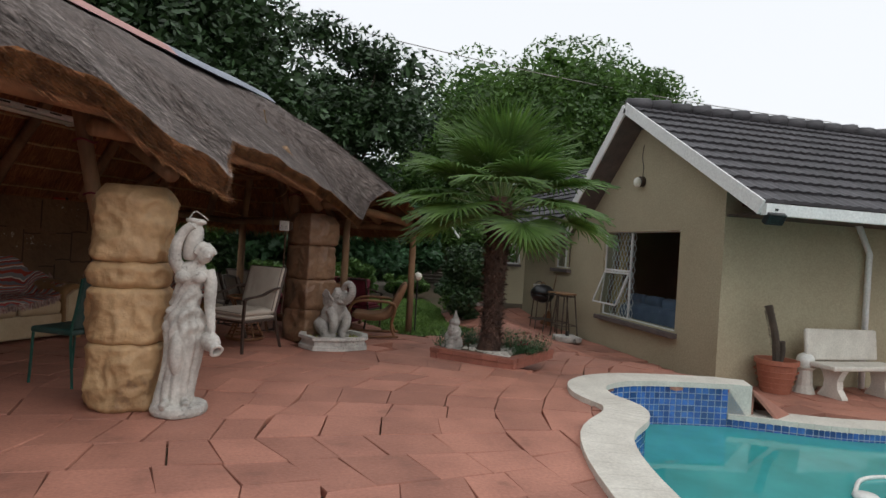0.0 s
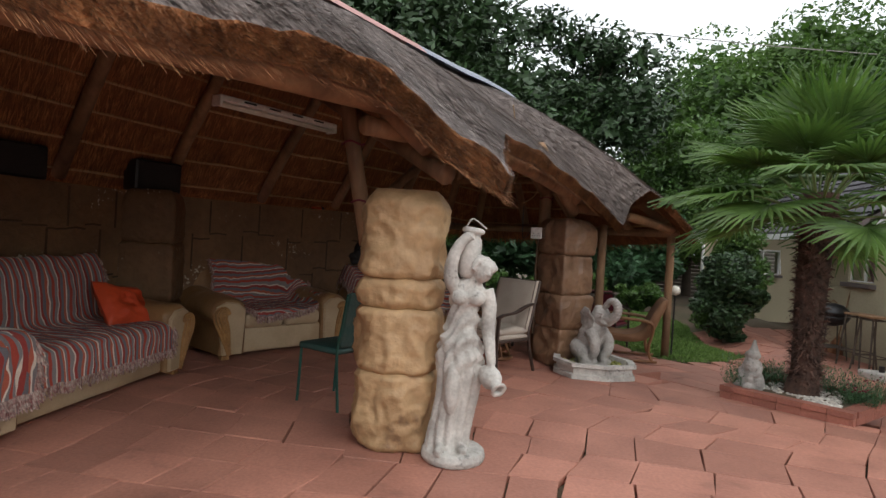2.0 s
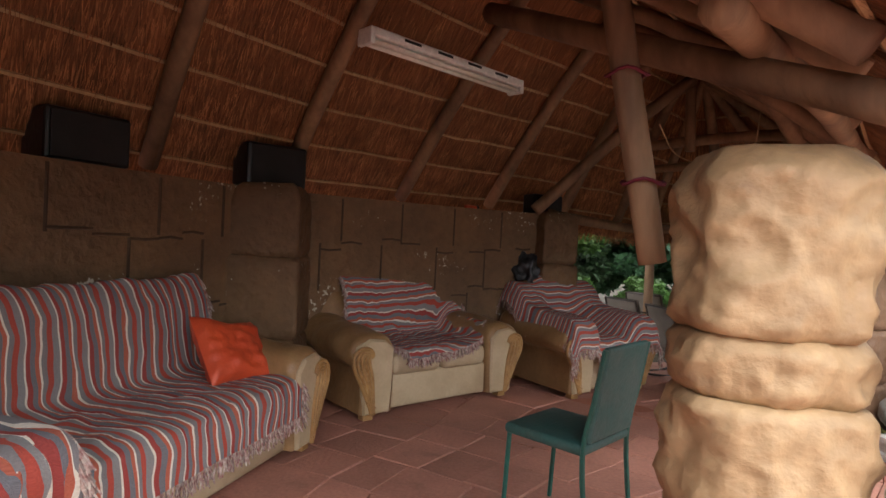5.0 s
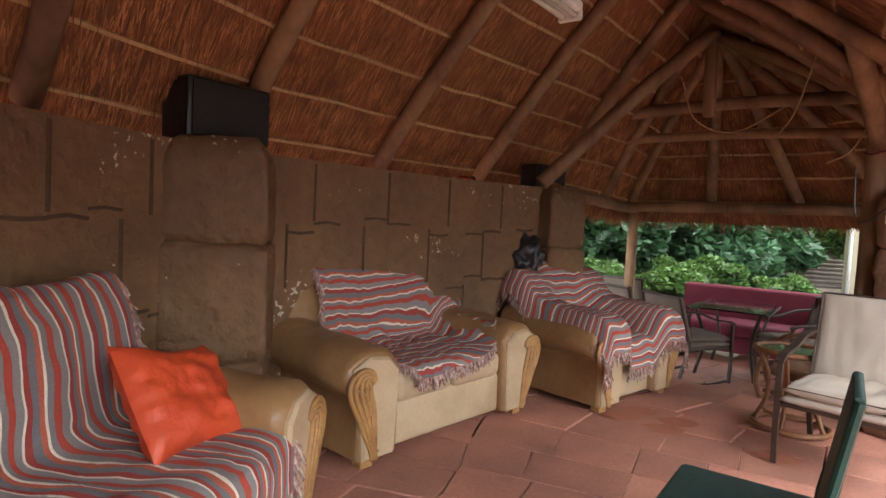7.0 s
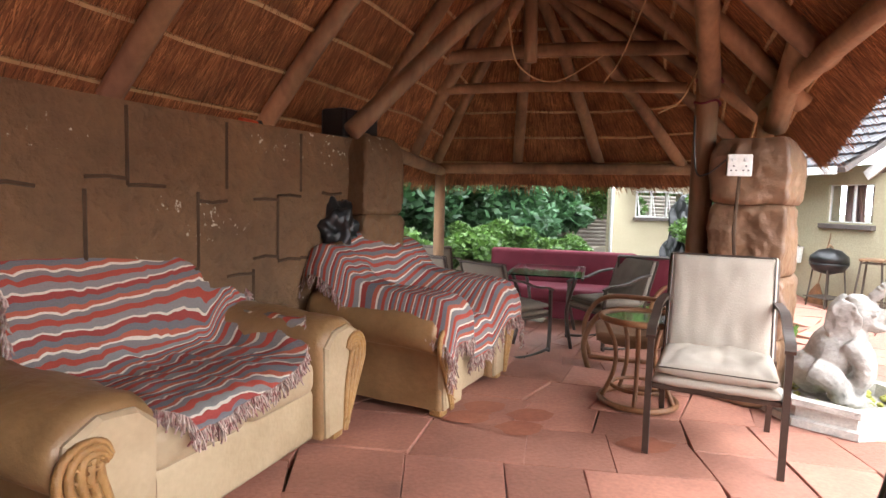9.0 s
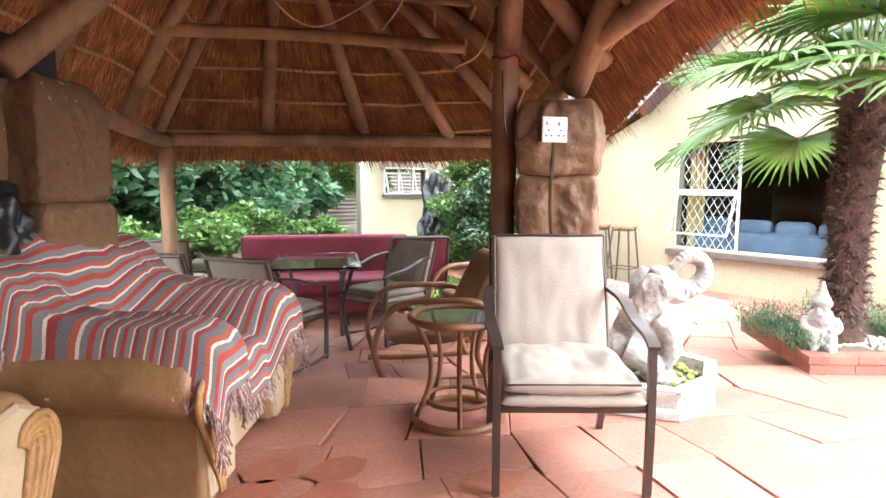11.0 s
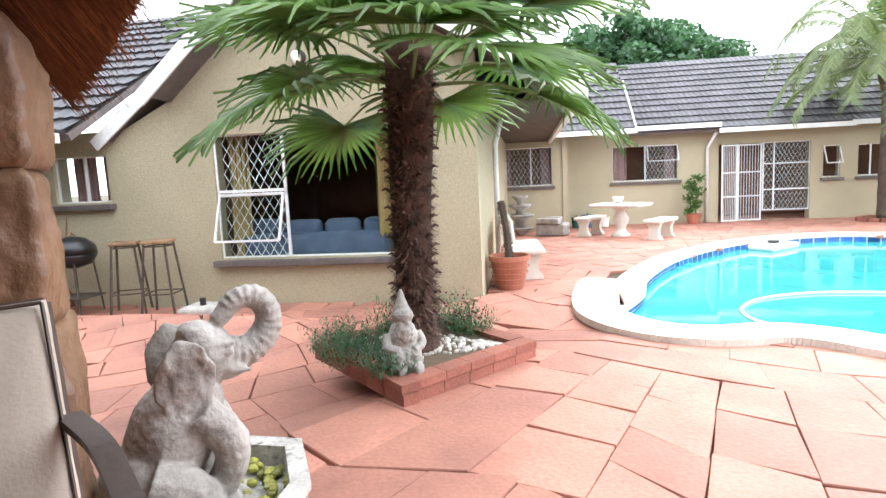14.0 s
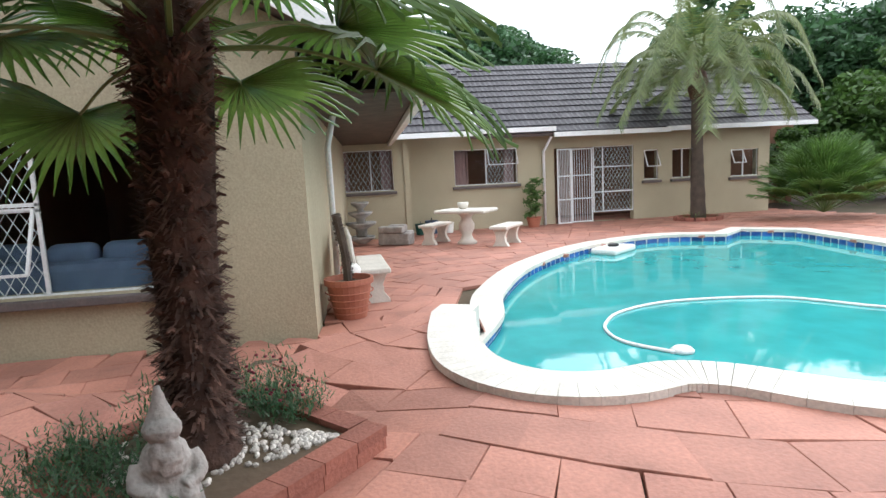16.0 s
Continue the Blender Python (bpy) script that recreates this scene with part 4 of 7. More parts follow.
def window(name, x, y0, y1, z0, z1, mullions, transoms, label, grille=True, open_pane=None, face=-1, sill=True, curtain=None, axis=0.0):
    """A white steel window in the plane x = const, with panes, an optional burglar grille, an open hopper and a dark sill."""
    ob = tagged(new(name), label, "window", kind="structure")
    f = 0.035
    xs = x + 0.06

    def bar(ya, za, yb, zb, w=f, d=0.035, xx=xs, nm="window_frame", mt=WHITE):
        return part(nm, box((xx, (ya + yb) / 2, (za + zb) / 2), (d, abs(yb - ya) + w, abs(zb - za) + w), 0.004), mt, ob)
    bar(y0, z0, y1, z0)
    bar(y0, z1, y1, z1)
    bar(y0, z0, y0, z1)
    bar(y1, z0, y1, z1)
    for my in mullions:
        bar(my, z0, my, z1)
    for ya, yb, tz in transoms:
        bar(ya, tz, yb, tz)
    ed = [y0, *mullions, y1]
    for a, b in zip(ed, ed[1:]):
        p = part("pane", box((xs, (a + b) / 2, (z0 + z1) / 2), (0.006, b - a - f, z1 - z0 - f)), PANE, ob)
        p.visible_shadow = False
    if grille:
        ga, gb = grille
        bm = bmesh.new()
        nn = max(2, round((gb - ga) / 0.115))
        st = (gb - ga) / nn
        hh = (z1 - z0)
        rows_ = max(2, round(hh / 0.19))
        for i in range(nn):
            for j in range(rows_):
                c0, c1 = ga + st * i, ga + st * (i + 1)
                w0, w1 = z0 + hh * j / rows_, z0 + hh * (j + 1) / rows_
                mid, mw = (c0 + c1) / 2, (w0 + w1) / 2
                tube([(x + 0.16, mid, w0), (x + 0.16, c0, mw), (x + 0.16, mid, w1), (x + 0.16, c1, mw), (x + 0.16, mid, w0)], 0.006, 4, bm, False)
        part("burglar_grille", bm, WHITE, ob, "white diamond burglar grille")
    if open_pane:
        ya, yb, za, zb, out = open_pane
        sash = part("open_sash", bmesh.new(), None, ob, "top-hung sash pushed open")
        bm = bmesh.new()
        t, b = Vector((xs - 0.02, 0, zb)), Vector((xs - out, 0, za))
        for p, q in (((t.x, ya, t.z), (t.x, yb, t.z)), ((b.x, ya, b.z), (b.x, yb, b.z)), ((t.x, ya, t.z), (b.x, ya, b.z)), ((t.x, yb, t.z), (b.x, yb, b.z))):
            tube([p, q], 0.018, 4, bm)
        part("sash_frame", bm, WHITE, sash)
        bm = bmesh.new()
        bm.faces.new([bm.verts.new(p) for p in ((t.x, ya, t.z), (t.x, yb, t.z), (b.x, yb, b.z), (b.x, ya, b.z))])
        p = part("pane", bm, PANE, sash)
        p.visible_shadow = False
    if sill:
        part("window_sill", box((x - 0.02, (y0 + y1) / 2, z0 - 0.06), (0.16, y1 - y0 + 0.14, 0.075), 0.01), SILL, ob, "dark brick sill")
    for (ca, cb, mt) in curtain or ():
        bm = bmesh.new()
        k = 24
        prev = None
        for i in range(k + 1):
            yy = ca + (cb - ca) * i / k
            xx = x + 0.32 + 0.03 * math.sin(i * 1.9)
            row = [bm.verts.new((xx, yy, z1 + 0.05)), bm.verts.new((xx + 0.01, yy + 0.05 * math.sin(i), z0 - 0.1))]
            if prev:
                bm.faces.new((prev[0], row[0], row[1], prev[1]))
            prev = row
        c = tagged(part("curtain", bm, mt, smooth=True), "hanging curtain behind the window", "curtain")
    return ob


MUL = 11.47
window("window_1", HOUSE_X, *WIN_A, [MUL], [(MUL, WIN_A[1], 1.10), (MUL, WIN_A[1], 1.05)], "white steel window with a grille and an open sash", (MUL + 0.03, WIN_A[1] - 0.05), (MUL + 0.03, WIN_A[1] - 0.03, 0.50, 1.06, 0.24), curtain=[(10.05, 10.42, CURTAIN), (12.05, 12.33, CURTAIN)])
window("window_2", HOUSE_X, *SMALL, [14.15], [], "small white steel window", None, curtain=[(13.82, 14.1, CURTAINP), (14.2, 14.55, CURTAINP)])
# room behind the large window
room = tagged(new("room"), "dim living room with brown walls behind the window", "room", kind="structure")
part("floor", box((11.6, 11.2, -0.02), (4.6, 3.4, 0.04)), ROOMW, room)
part("back_wall", box((13.9, 11.2, 1.1), (0.08, 3.4, 2.2)), ROOMW, room)
part("side_wall", box((11.6, 12.95, 1.1), (4.6, 0.08, 2.2)), ROOMW, room)
part("side_wall", box((11.6, 9.45, 1.1), (4.6, 0.08, 2.2)), ROOMW, room)
part("ceiling", box((11.6, 11.2, 2.25), (4.7, 3.5, 0.06)), WHITE, room)
sofa_in = thing("window_sofa", (9.75, 11.2, 0), "blue sofa with plump cushions behind the window", "sofa")
part("seat", box((0, 0, 0.28), (0.8, 2.1, 0.5), 0.08), NAVY, sofa_in)
for k in range(4):
    part("cushion", box((-0.12, -0.78 + 0.52 * k, 0.56), (0.22, 0.48, 0.26), 0.09, seg=3), NAVY, sofa_in, smooth=True)

# ---- far wing across the pool ----
FX, BX, FZ = 19.2, 18.2, -0.45
FW = [(4.43, 6.18, 0.79, 1.75), (1.06, 3.38, -0.42, 1.67), (0.33, 0.75, 0.68, 1.51), (-0.75, -0.10, 0.68, 1.50), (-2.75, -1.89, 0.63, 1.40)]
wall_holes("wall_far", FX, -3.1, 7.5, -0.6, lambda u: 2.15, FW, 0.25, "olive plastered wall of the far wing")
wall_holes("wall_far_step", BX, 7.48, 12.0, -0.6, lambda u: 2.12, [(7.89, 9.31, 0.80, 1.81)], 0.25, "olive plastered wall beside the corner")
tagged(part("wall_return", box(((FX + BX) / 2, 7.55, 0.7), (FX - BX + 0.1, 0.14, 2.8)), OLIVE), kind="structure")
window("window_3", FX, *FW[0], [5.3], [], "white steel window with tied curtains", (4.5, 5.25), (4.45, 5.25, 1.32, 1.73, 0.22), curtain=[(4.45, 4.75, CURTAINP), (5.75, 6.15, CURTAINP)])
window("window_4", BX, 7.89, 9.31, 0.80, 1.81, [8.45], [], "white steel window with a diamond grille", (7.95, 9.25), curtain=[(7.9, 8.2, CURTAINP), (9.0, 9.3, CURTAINP)])
window("window_5", FX, *FW[2], [], [], "narrow white window pushed open", None, (0.35, 0.73, 1.05, 1.5, 0.25))
window("window_6", FX, *FW[3], [-0.42], [], "white steel window", None)
window("window_7", FX, *FW[4], [-2.3], [], "white steel window with an open light", None, (-2.28, -1.92, 1.02, 1.38, 0.2))
window("window_8", FX, 1.06, 2.22, -0.15, 1.67, [1.95], [(1.06, 2.22, 0.4), (1.06, 2.22, 1.1)], "white framed glazed sliding panel", (1.1, 2.2), sill=False)
door = tagged(new("door_1"), "open white security gate and glazed sliding door", "door", kind="structure")
for ya, yb, xo in ((2.28, 2.85, 0.05), (2.95, 3.32, -0.12)):
    bm = bmesh.new()
    for p, q in (((FX + xo, ya, -0.42), (FX + xo, ya, 1.65)), ((FX + xo, yb, -0.42), (FX + xo, yb, 1.65)), ((FX + xo, ya, -0.40), (FX + xo, yb, -0.40)), ((FX + xo, ya, 1.63), (FX + xo, yb, 1.63)), ((FX + xo, ya, 0.25), (FX + xo, yb, 0.25)), ((FX + xo, ya, 0.9), (FX + xo, yb, 0.9))):
        tube([p, q], 0.025, 4, bm)
    for k in range(1, 8):
        yy = ya + (yb - ya) * k / 8
        tube([(FX + xo, yy, -0.42), (FX + xo, yy, 1.65)], 0.008, 4, bm)
    part("gate_leaf", bm, WHITE, door)
tagged(part("inner_room", box((22.0, 1.0, 0.8), (0.1, 14, 2.8)), ROOMW), kind="structure")
tagged(part("inner_room", box((20.4, 9.8, 0.8), (0.1, 4.6, 2.8)), ROOMW), kind="structure")
tagged(part("inner_floor", box((20.7, 2.0, -0.46), (2.6, 11, 0.05)), ROOMW), kind="structure")
tagged(part("inner_ceiling", box((20.7, 2.0, 2.16), (3.0, 11.2, 0.05)), WHITE), kind="structure")
sf = Vector((3.4, 0, 2.35)).normalized()
tiled_roof("roof_far", (FX - 0.55, -4.1, 2.08), (0, 1, 0), sf, 33, 12, "long dark grey tiled roof of the far wing")
tiled_roof("roof_far_step", (BX - 0.55, 5.85, 2.14), (0, 1, 0), sf, 22, 11, "dark grey tiled roof over the corner")
board((FX - 0.58, -4.1, 2.05), (FX - 0.58, 0.35, 2.05), 0.12, 0.08, WHITE, "gutter")
board((FX - 0.62, 0.30, 2.02), (FX - 0.62, 3.55, 2.02), 0.12, 0.08, WHITE, "gutter")
board((FX - 0.58, 3.5, 2.18), (FX - 0.58, 5.9, 2.18), 0.12, 0.08, WHITE, "gutter")
board((BX - 0.60, 5.8, 2.08), (BX - 0.60, 12, 2.08), 0.12, 0.08, WHITE, "gutter")
board((BX - 0.55, 5.82, 2.12), (BX + 1.5, 5.82, 3.55), 0.16, 0.03)
for x, y, z0 in ((FX - 0.08, 3.70, -0.42), (11.35, 9.02, -0.3), (8.06, 19.55, -0.2)):
    part("downpipe", tube([(x, y, z0), (x, y, 1.6), (x - 0.35, y - 0.12, 1.98)], 0.04, 8), WHITE, trim, smooth=True)

# ---- outbuilding and fence to the north ----
wall_holes("wall_outbuilding", 19.6, 8.1, 13.5, -0.3, lambda u: 2.0, [(8.73, 9.99, 0.95, 1.57)], 0.25, "olive plastered outbuilding wall", axis="x")
ow = tagged(new("window_9"), "small white window with tilted side lights", "window", kind="structure")
for a, b in ((8.73, 8.73), (9.15, 9.15), (9.57, 9.57), (9.99, 9.99)):
    part("window_frame", box((a, 19.62, 1.26), (0.04, 0.05, 0.64)), WHITE, ow)
for z in (0.95, 1.57):
    part("window_frame", box((9.36, 19.62, z), (1.3, 0.05, 0.04)), WHITE, ow)
for a, t in ((8.73, -1), (9.57, 1)):
    part("open_sash", tube([(a - 0.05, 19.35, 0.98), (a + 0.02, 19.6, 1.55), (a + 0.42, 19.6, 1.55), (a + 0.37, 19.35, 0.98), (a - 0.05, 19.35, 0.98)], 0.018, 4), WHITE, ow)
part("pane", box((9.36, 19.68, 1.26), (1.2, 0.01, 0.6)), PANE, ow)
part("window_sill", box((9.36, 19.56, 0.9), (1.4, 0.14, 0.07)), SILL, ow)
bm = bmesh.new()
for k in range(14):
    tube([(4.5, 24.0, -0.05 + k * 0.12), (14.0, 24.0, -0.05 + k * 0.12)], 0.058, 6, bm)
tagged(part("iron_fence", bm, RUST), "grey corrugated iron fence panel", "fence", kind="structure")


# ---- sofas ----
def cloth(profile, w0, w1, cols, wav, seed, slip=0.0, climb=None):
    """A throw laid over a profile of (y, z) points; w0 and w1 are its side edges (behind, in front); slip shortens it
    towards its second side; climb is (x, height) where it runs up an arm. UV in metres."""
    bm = bmesh.new()
    uvl = bm.loops.layers.uv.new("UVMap")
    p = arc([(0, y, z) for y, z in profile], 9)
    n = len(p) - 1
    rows, us = [], [0.0]
    for a, b in zip(p, p[1:]):
        us.append(us[-1] + (b - a).length)
    for i in range(n + 1):
        row, f = [], i / n
        for k in range(cols + 1):
            g = k / cols
            x = w0[0] + (w0[1] - w0[0]) * f + (w1[0] + (w1[1] - w1[0]) * f - w0[0] - (w0[1] - w0[0]) * f) * g
            v = min(n - 0.001, i * (1 - slip * g * g))
            q = p[int(v)].lerp(p[int(v) + 1], v - int(v))
            fold = noise.noise(Vector((x * 3 + seed, q.y * 4, q.z * 4))) + 0.6 * noise.noise(Vector((x * 8 + q.z * 5 + seed, q.y * 6, q.z * 7))) + 0.35 * noise.noise(Vector((x * 22 + seed, q.y * 12, q.z * 12)))
            d = wav * fold
            lift = climb[1] * smooth(climb[0] - 0.10, climb[0] + 0.05, x) * (1 - smooth(0.55, 0.75, q.z)) if climb else 0
            row.append(bm.verts.new((x + 0.03 * noise.noise(Vector((f * 5, k * 0.2, seed))), q.y + d * 0.5 - 0.008, q.z * (1 - 0.16 * smooth(0.62, 0.82, abs(x)) * smooth(0.55, 0.75, q.z) if climb else 1) + abs(d) * 0.8 + 0.012 + lift)))
        rows.append(row)
    for i in range(n):
        for k in range(cols):
            f = bm.faces.new((rows[i][k], rows[i][k + 1], rows[i + 1][k + 1], rows[i + 1][k]))
            for lp, (kk, ii) in zip(f.loops, ((k, i), (k + 1, i), (k + 1, i + 1), (k, i + 1))):
                wob = 0.022 * noise.noise(Vector((kk * 0.09 + seed, ii * 0.05, 0))) + 0.012 * noise.noise(Vector((kk * 0.4 + seed, ii * 0.2, 5)))
                lp[uvl].uv = ((w1[0] - w0[0]) * kk / cols + wob, us[ii] * (1 - slip * (kk / cols) ** 2) + wob)
    return bm, [v.co.copy() for v in rows[-1]], [r[-1].co.copy() for r in rows], [r[0].co.copy() for r in rows]


def tassels(pts, down, length, seed):
    r = random.Random(seed)
    bm = bmesh.new()
    for a, b in zip(pts, pts[1:]):
        for k in range(5):
            p = a.lerp(b, r.random())
            q = p + Vector(down) * length * r.uniform(0.6, 1.2) + Vector((r.uniform(-.02, .02), r.uniform(-.02, .02), 0))
            tube([p, p.lerp(q, 0.5) + Vector((r.uniform(-.01, .01), r.uniform(-.01, .01), 0)), q], 0.0035, 4, bm, False)
    return bm


def sofa(m, width, label, throw_mat, throw, seats=2, seat_col=CREAM, seed=1):
    """Rolled-arm leather sofa; x along its width, its front towards -y, origin at the middle of the front edge on the floor."""
    ob = thing("sofa", m, label, "sofa", "leather sofas in the shelter")
    w, aw, dep = width, 0.29, 0.88
    part("base", box((0, dep / 2 + 0.02, 0.17), (w - 0.08, dep - 0.06, 0.26), 0.03), seat_col, ob, smooth=True)
    n = seats
    cw = (w - 2 * aw) / n
    for k in range(n):
        part("seat_cushion", box((-w / 2 + aw + cw * (k + 0.5), 0.34, 0.37), (cw - 0.01, 0.66, 0.17), 0.06, seg=4), seat_col, ob, smooth=True)
    bm = bmesh.new()
    prof = [(0.62, 0.36), (0.66, 0.62), (0.72, 0.83), (0.80, 0.92), (0.89, 0.87), (0.91, 0.6), (0.90, 0.2)]
    rows = []
    for k in range(25):
        x = -w / 2 + 0.03 + (w - 0.06) * k / 24
        e = abs(k / 12 - 1)
        s = 1.04 - 0.03 * e ** 2 - 0.24 * smooth(0.78, 1.0, e) ** 2
        rows.append([bm.verts.new((x, y, z * (s if z > 0.5 else 1))) for y, z in prof])
    for a, b in zip(rows, rows[1:]):
        for k in range(len(prof) - 1):
            bm.faces.new((a[k], b[k], b[k + 1], a[k + 1]))
    bm.faces.new(rows[0][::-1])
    bm.faces.new(rows[-1])
    part("backrest", bm, LEATHER, ob, smooth=True)
    for sd in (-1, 1):
        cx = sd * (w / 2 - aw / 2)
        bm = bmesh.new()
        sec = [(p.x, p.z) for p in arc([(-0.10, 0, 0.05), (-0.10, 0, 0.33), (-0.15, 0, 0.385), (-0.185, 0, 0.46), (-0.165, 0, 0.55), (-0.09, 0, 0.605), (0.0, 0, 0.615), (0.09, 0, 0.58), (0.125, 0, 0.50), (0.115, 0, 0.38), (0.11, 0, 0.05)], 3)]
        rows = []
        for k in range(25):
            f = k / 24
            lift = 0.02 * math.sin(f * 3.1) + 0.06 * smooth(0.55, 1.0, f)
            row = []
            for u, v in sec:
                gather = 0.007 * noise.noise(Vector((u * 9, f * 26, v * 7 + sd))) * smooth(0.3, 0.5, v) + 0.012 * noise.noise(Vector((u * 5, f * 5, v * 4 + sd)))
                g = 1 + 0.04 * math.sin(f * math.pi) + gather * 5 - 0.12 * (1 - smooth(0, 0.06, f)) * smooth(0.3, 0.45, v)
                row.append(bm.verts.new((cx - sd * u * g * 1.2, 0.86 * f, v + (lift + gather if v > 0.3 else 0) - 0.03 * (1 - smooth(0, 0.06, f)) * smooth(0.5, 0.6, v))))
            rows.append(row)
        for a, b in zip(rows, rows[1:]):
            for k in range(len(sec) - 1):
                bm.faces.new((a[k], b[k], b[k + 1], a[k + 1]))
        bm.faces.new(rows[0][::-1])
        bm.faces.new(rows[-1])
        bmesh.ops.recalc_face_normals(bm, faces=bm.faces)
        arm = part("armrest", bm, LEATHER, ob, smooth=True)
        bm = bmesh.new()
        front = [(-0.085, 0.05), (-0.10, 0.22), (-0.105, 0.36), (-0.155, 0.45), (-0.145, 0.53), (-0.06, 0.58), (0.045, 0.565), (0.108, 0.50), (0.105, 0.36), (0.10, 0.2), (0.09, 0.05)]
        ring = [[bm.verts.new((cx - sd * u * 1.2, y, v)) for u, v in front] for y in (0.02, -0.012)]
        ring.append([bm.verts.new((cx - sd * (u * 0.90) * 1.2, -0.026, 0.31 + (v - 0.31) * 0.95)) for u, v in front])
        for a, c in zip(ring, ring[1:]):
            for k in range(len(front)):
                q = (k + 1) % len(front)
                bm.faces.new((a[k], a[q], c[q], c[k]))
        bm.faces.new(ring[-1])
        bmesh.ops.recalc_face_normals(bm, faces=bm.faces)
        part("front_panel", bm, seat_col, arm, "cream leather arm front", smooth=False)
        spine = arc([(-0.045, 0, 0.455), (-0.075, 0, 0.485), (-0.115, 0, 0.475), (-0.12, 0, 0.41), (-0.085, 0, 0.30), (-0.055, 0, 0.17), (-0.03, 0, 0.05)], 6)
        bm = bmesh.new()
        for g in range(5):
            u = g / 4 - 0.5
            line = []
            for k, p in enumerate(spine):
                f = k / (len(spine) - 1)
                t = (spine[min(k + 1, len(spine) - 1)] - spine[max(k - 1, 0)]).normalized()
                side_v = Vector((-t.z, 0, t.x))
                wide = 0.030 + 0.075 * math.sin(math.pi * min(1, f * 1.05)) ** 1.3
                q = p + side_v * u * wide
                line.append((cx - sd * q.x * 1.2, -0.030 - 0.008 * math.cos(u * 2.6), max(0.035, q.z)))
            tube(line, [0.006 + 0.0085 * math.sin(math.pi * k / (len(line) - 1)) for k in range(len(line))], 7, bm)
        for k in range(9):
            p = spine[8 + k * 3]
            tube([(cx - sd * (p.x - 0.03) * 1.2, -0.040, p.z + 0.02), (cx - sd * (p.x + 0.03) * 1.2, -0.042, p.z - 0.03)], 0.006, 5, bm)
        part("carved_scroll", bm, CARVED, arm, "carved golden wood scroll", smooth=True)
        part("foot", box((sd * (w / 2 - 0.1), 0.05, 0.02), (0.08, 0.08, 0.045), 0.01), CARVED, ob)
        part("foot", box((sd * (w / 2 - 0.1), 0.82, 0.02), (0.08, 0.08, 0.045), 0.01), CARVED, ob)
    for x0, x1, prof, mt, tl, slip, climb in throw:
        bm, edge, right, left = cloth(prof, x0, x1, 60, 0.035, seed, slip, climb)
        t = tagged(part("throw", bm, mt, smooth=True), "red, grey and cream striped woven throw with tassels", "throw")
        t.matrix_world = ob.matrix_world.copy()
        for e, dn in ((edge, (0, -0.1, -1)), (right, (0.2, -0.3, -0.9)), (left, (-0.2, -0.3, -0.9))):
            part("tassels", tassels(e, dn, tl, seed), TASSEL, t, kind="stuff")
    return ob


FULL = [(0.94, 0.50), (0.92, 0.88), (0.80, 0.975), (0.69, 0.84), (0.645, 0.60), (0.60, 0.475), (0.35, 0.465), (0.06, 0.465), (-0.02, 0.40), (-0.03, 0.24)]
BACK = [(0.94, 0.60), (0.92, 0.90), (0.80, 0.99), (0.68, 0.87), (0.64, 0.60), (0.58, 0.475), (0.30, 0.47), (0.12, 0.475), (-0.01, 0.455), (-0.04, 0.40)]
# long sofa along the west wall
sofa(pose(0.28, 7.16, 0, 0, 0, 90 + 1), 2.05, "long cream leather sofa under a striped throw", THROWX, [((-1.02, -1.0), (0.86, 0.78), FULL, THROWX, 0.07, 0.0, None), ((-1.06, -1.06), (-0.74, -0.70), [(0.86, 0.67), (0.5, 0.62), (0.12, 0.62), (-0.06, 0.565), (-0.07, 0.42), (-0.06, 0.25)], THROWX, 0.09, 0.0, None)], 3, seed=1)
cush = thing("cushion", pose(-0.06, 7.78, 0.61, -40, 10, 78), "shiny orange square scatter cushion on the sofa", "cushion")
bm = bmesh.new()
bmesh.ops.create_grid(bm, x_segments=28, y_segments=28, size=0.22)
for v in bm.verts:
    e = max(0.0, (1 - (v.co.x / 0.22) ** 4) * (1 - (v.co.y / 0.22) ** 4))
    v.co.z = 0.08 * math.sqrt(e) + (0.02 * noise.noise(Vector((v.co.x * 9, v.co.y * 16, 0))) + 0.009 * noise.noise(Vector((v.co.x * 30, v.co.y * 18, 3)))) * min(1, e * 3)
    v.co.y *= 0.82 + 0.18 * abs(v.co.x / 0.22) ** 2
low = bm.copy()
for v in low.verts:
    v.co.z *= -1
bmesh.ops.reverse_faces(low, faces=low.faces)
join(bm, low)
bm.transform(Matrix.Rotation(radians(90), 4, "X"))
part("cover", bm, ORANGE, cush, smooth=True)
# two-seater
d = Vector((1.095 - 0.42, 9.80 - 8.80))
ang = math.degrees(math.atan2(d.y, d.x))
sofa(pose(0.745, 9.28, 0, 0, 0, ang), 1.52, "tan leather two-seater sofa with a striped throw", THROWY, [((-0.62, -0.36), (0.78, 0.66), BACK, THROWY, 0.06, 0.30, (0.50, 0.13))], 2, seed=4)
# armchair
sofa(pose(1.98, 10.34, 0, 0, 0, 50), 1.04, "tan leather armchair draped with a striped throw", THROWY, [], 1, seed=7)


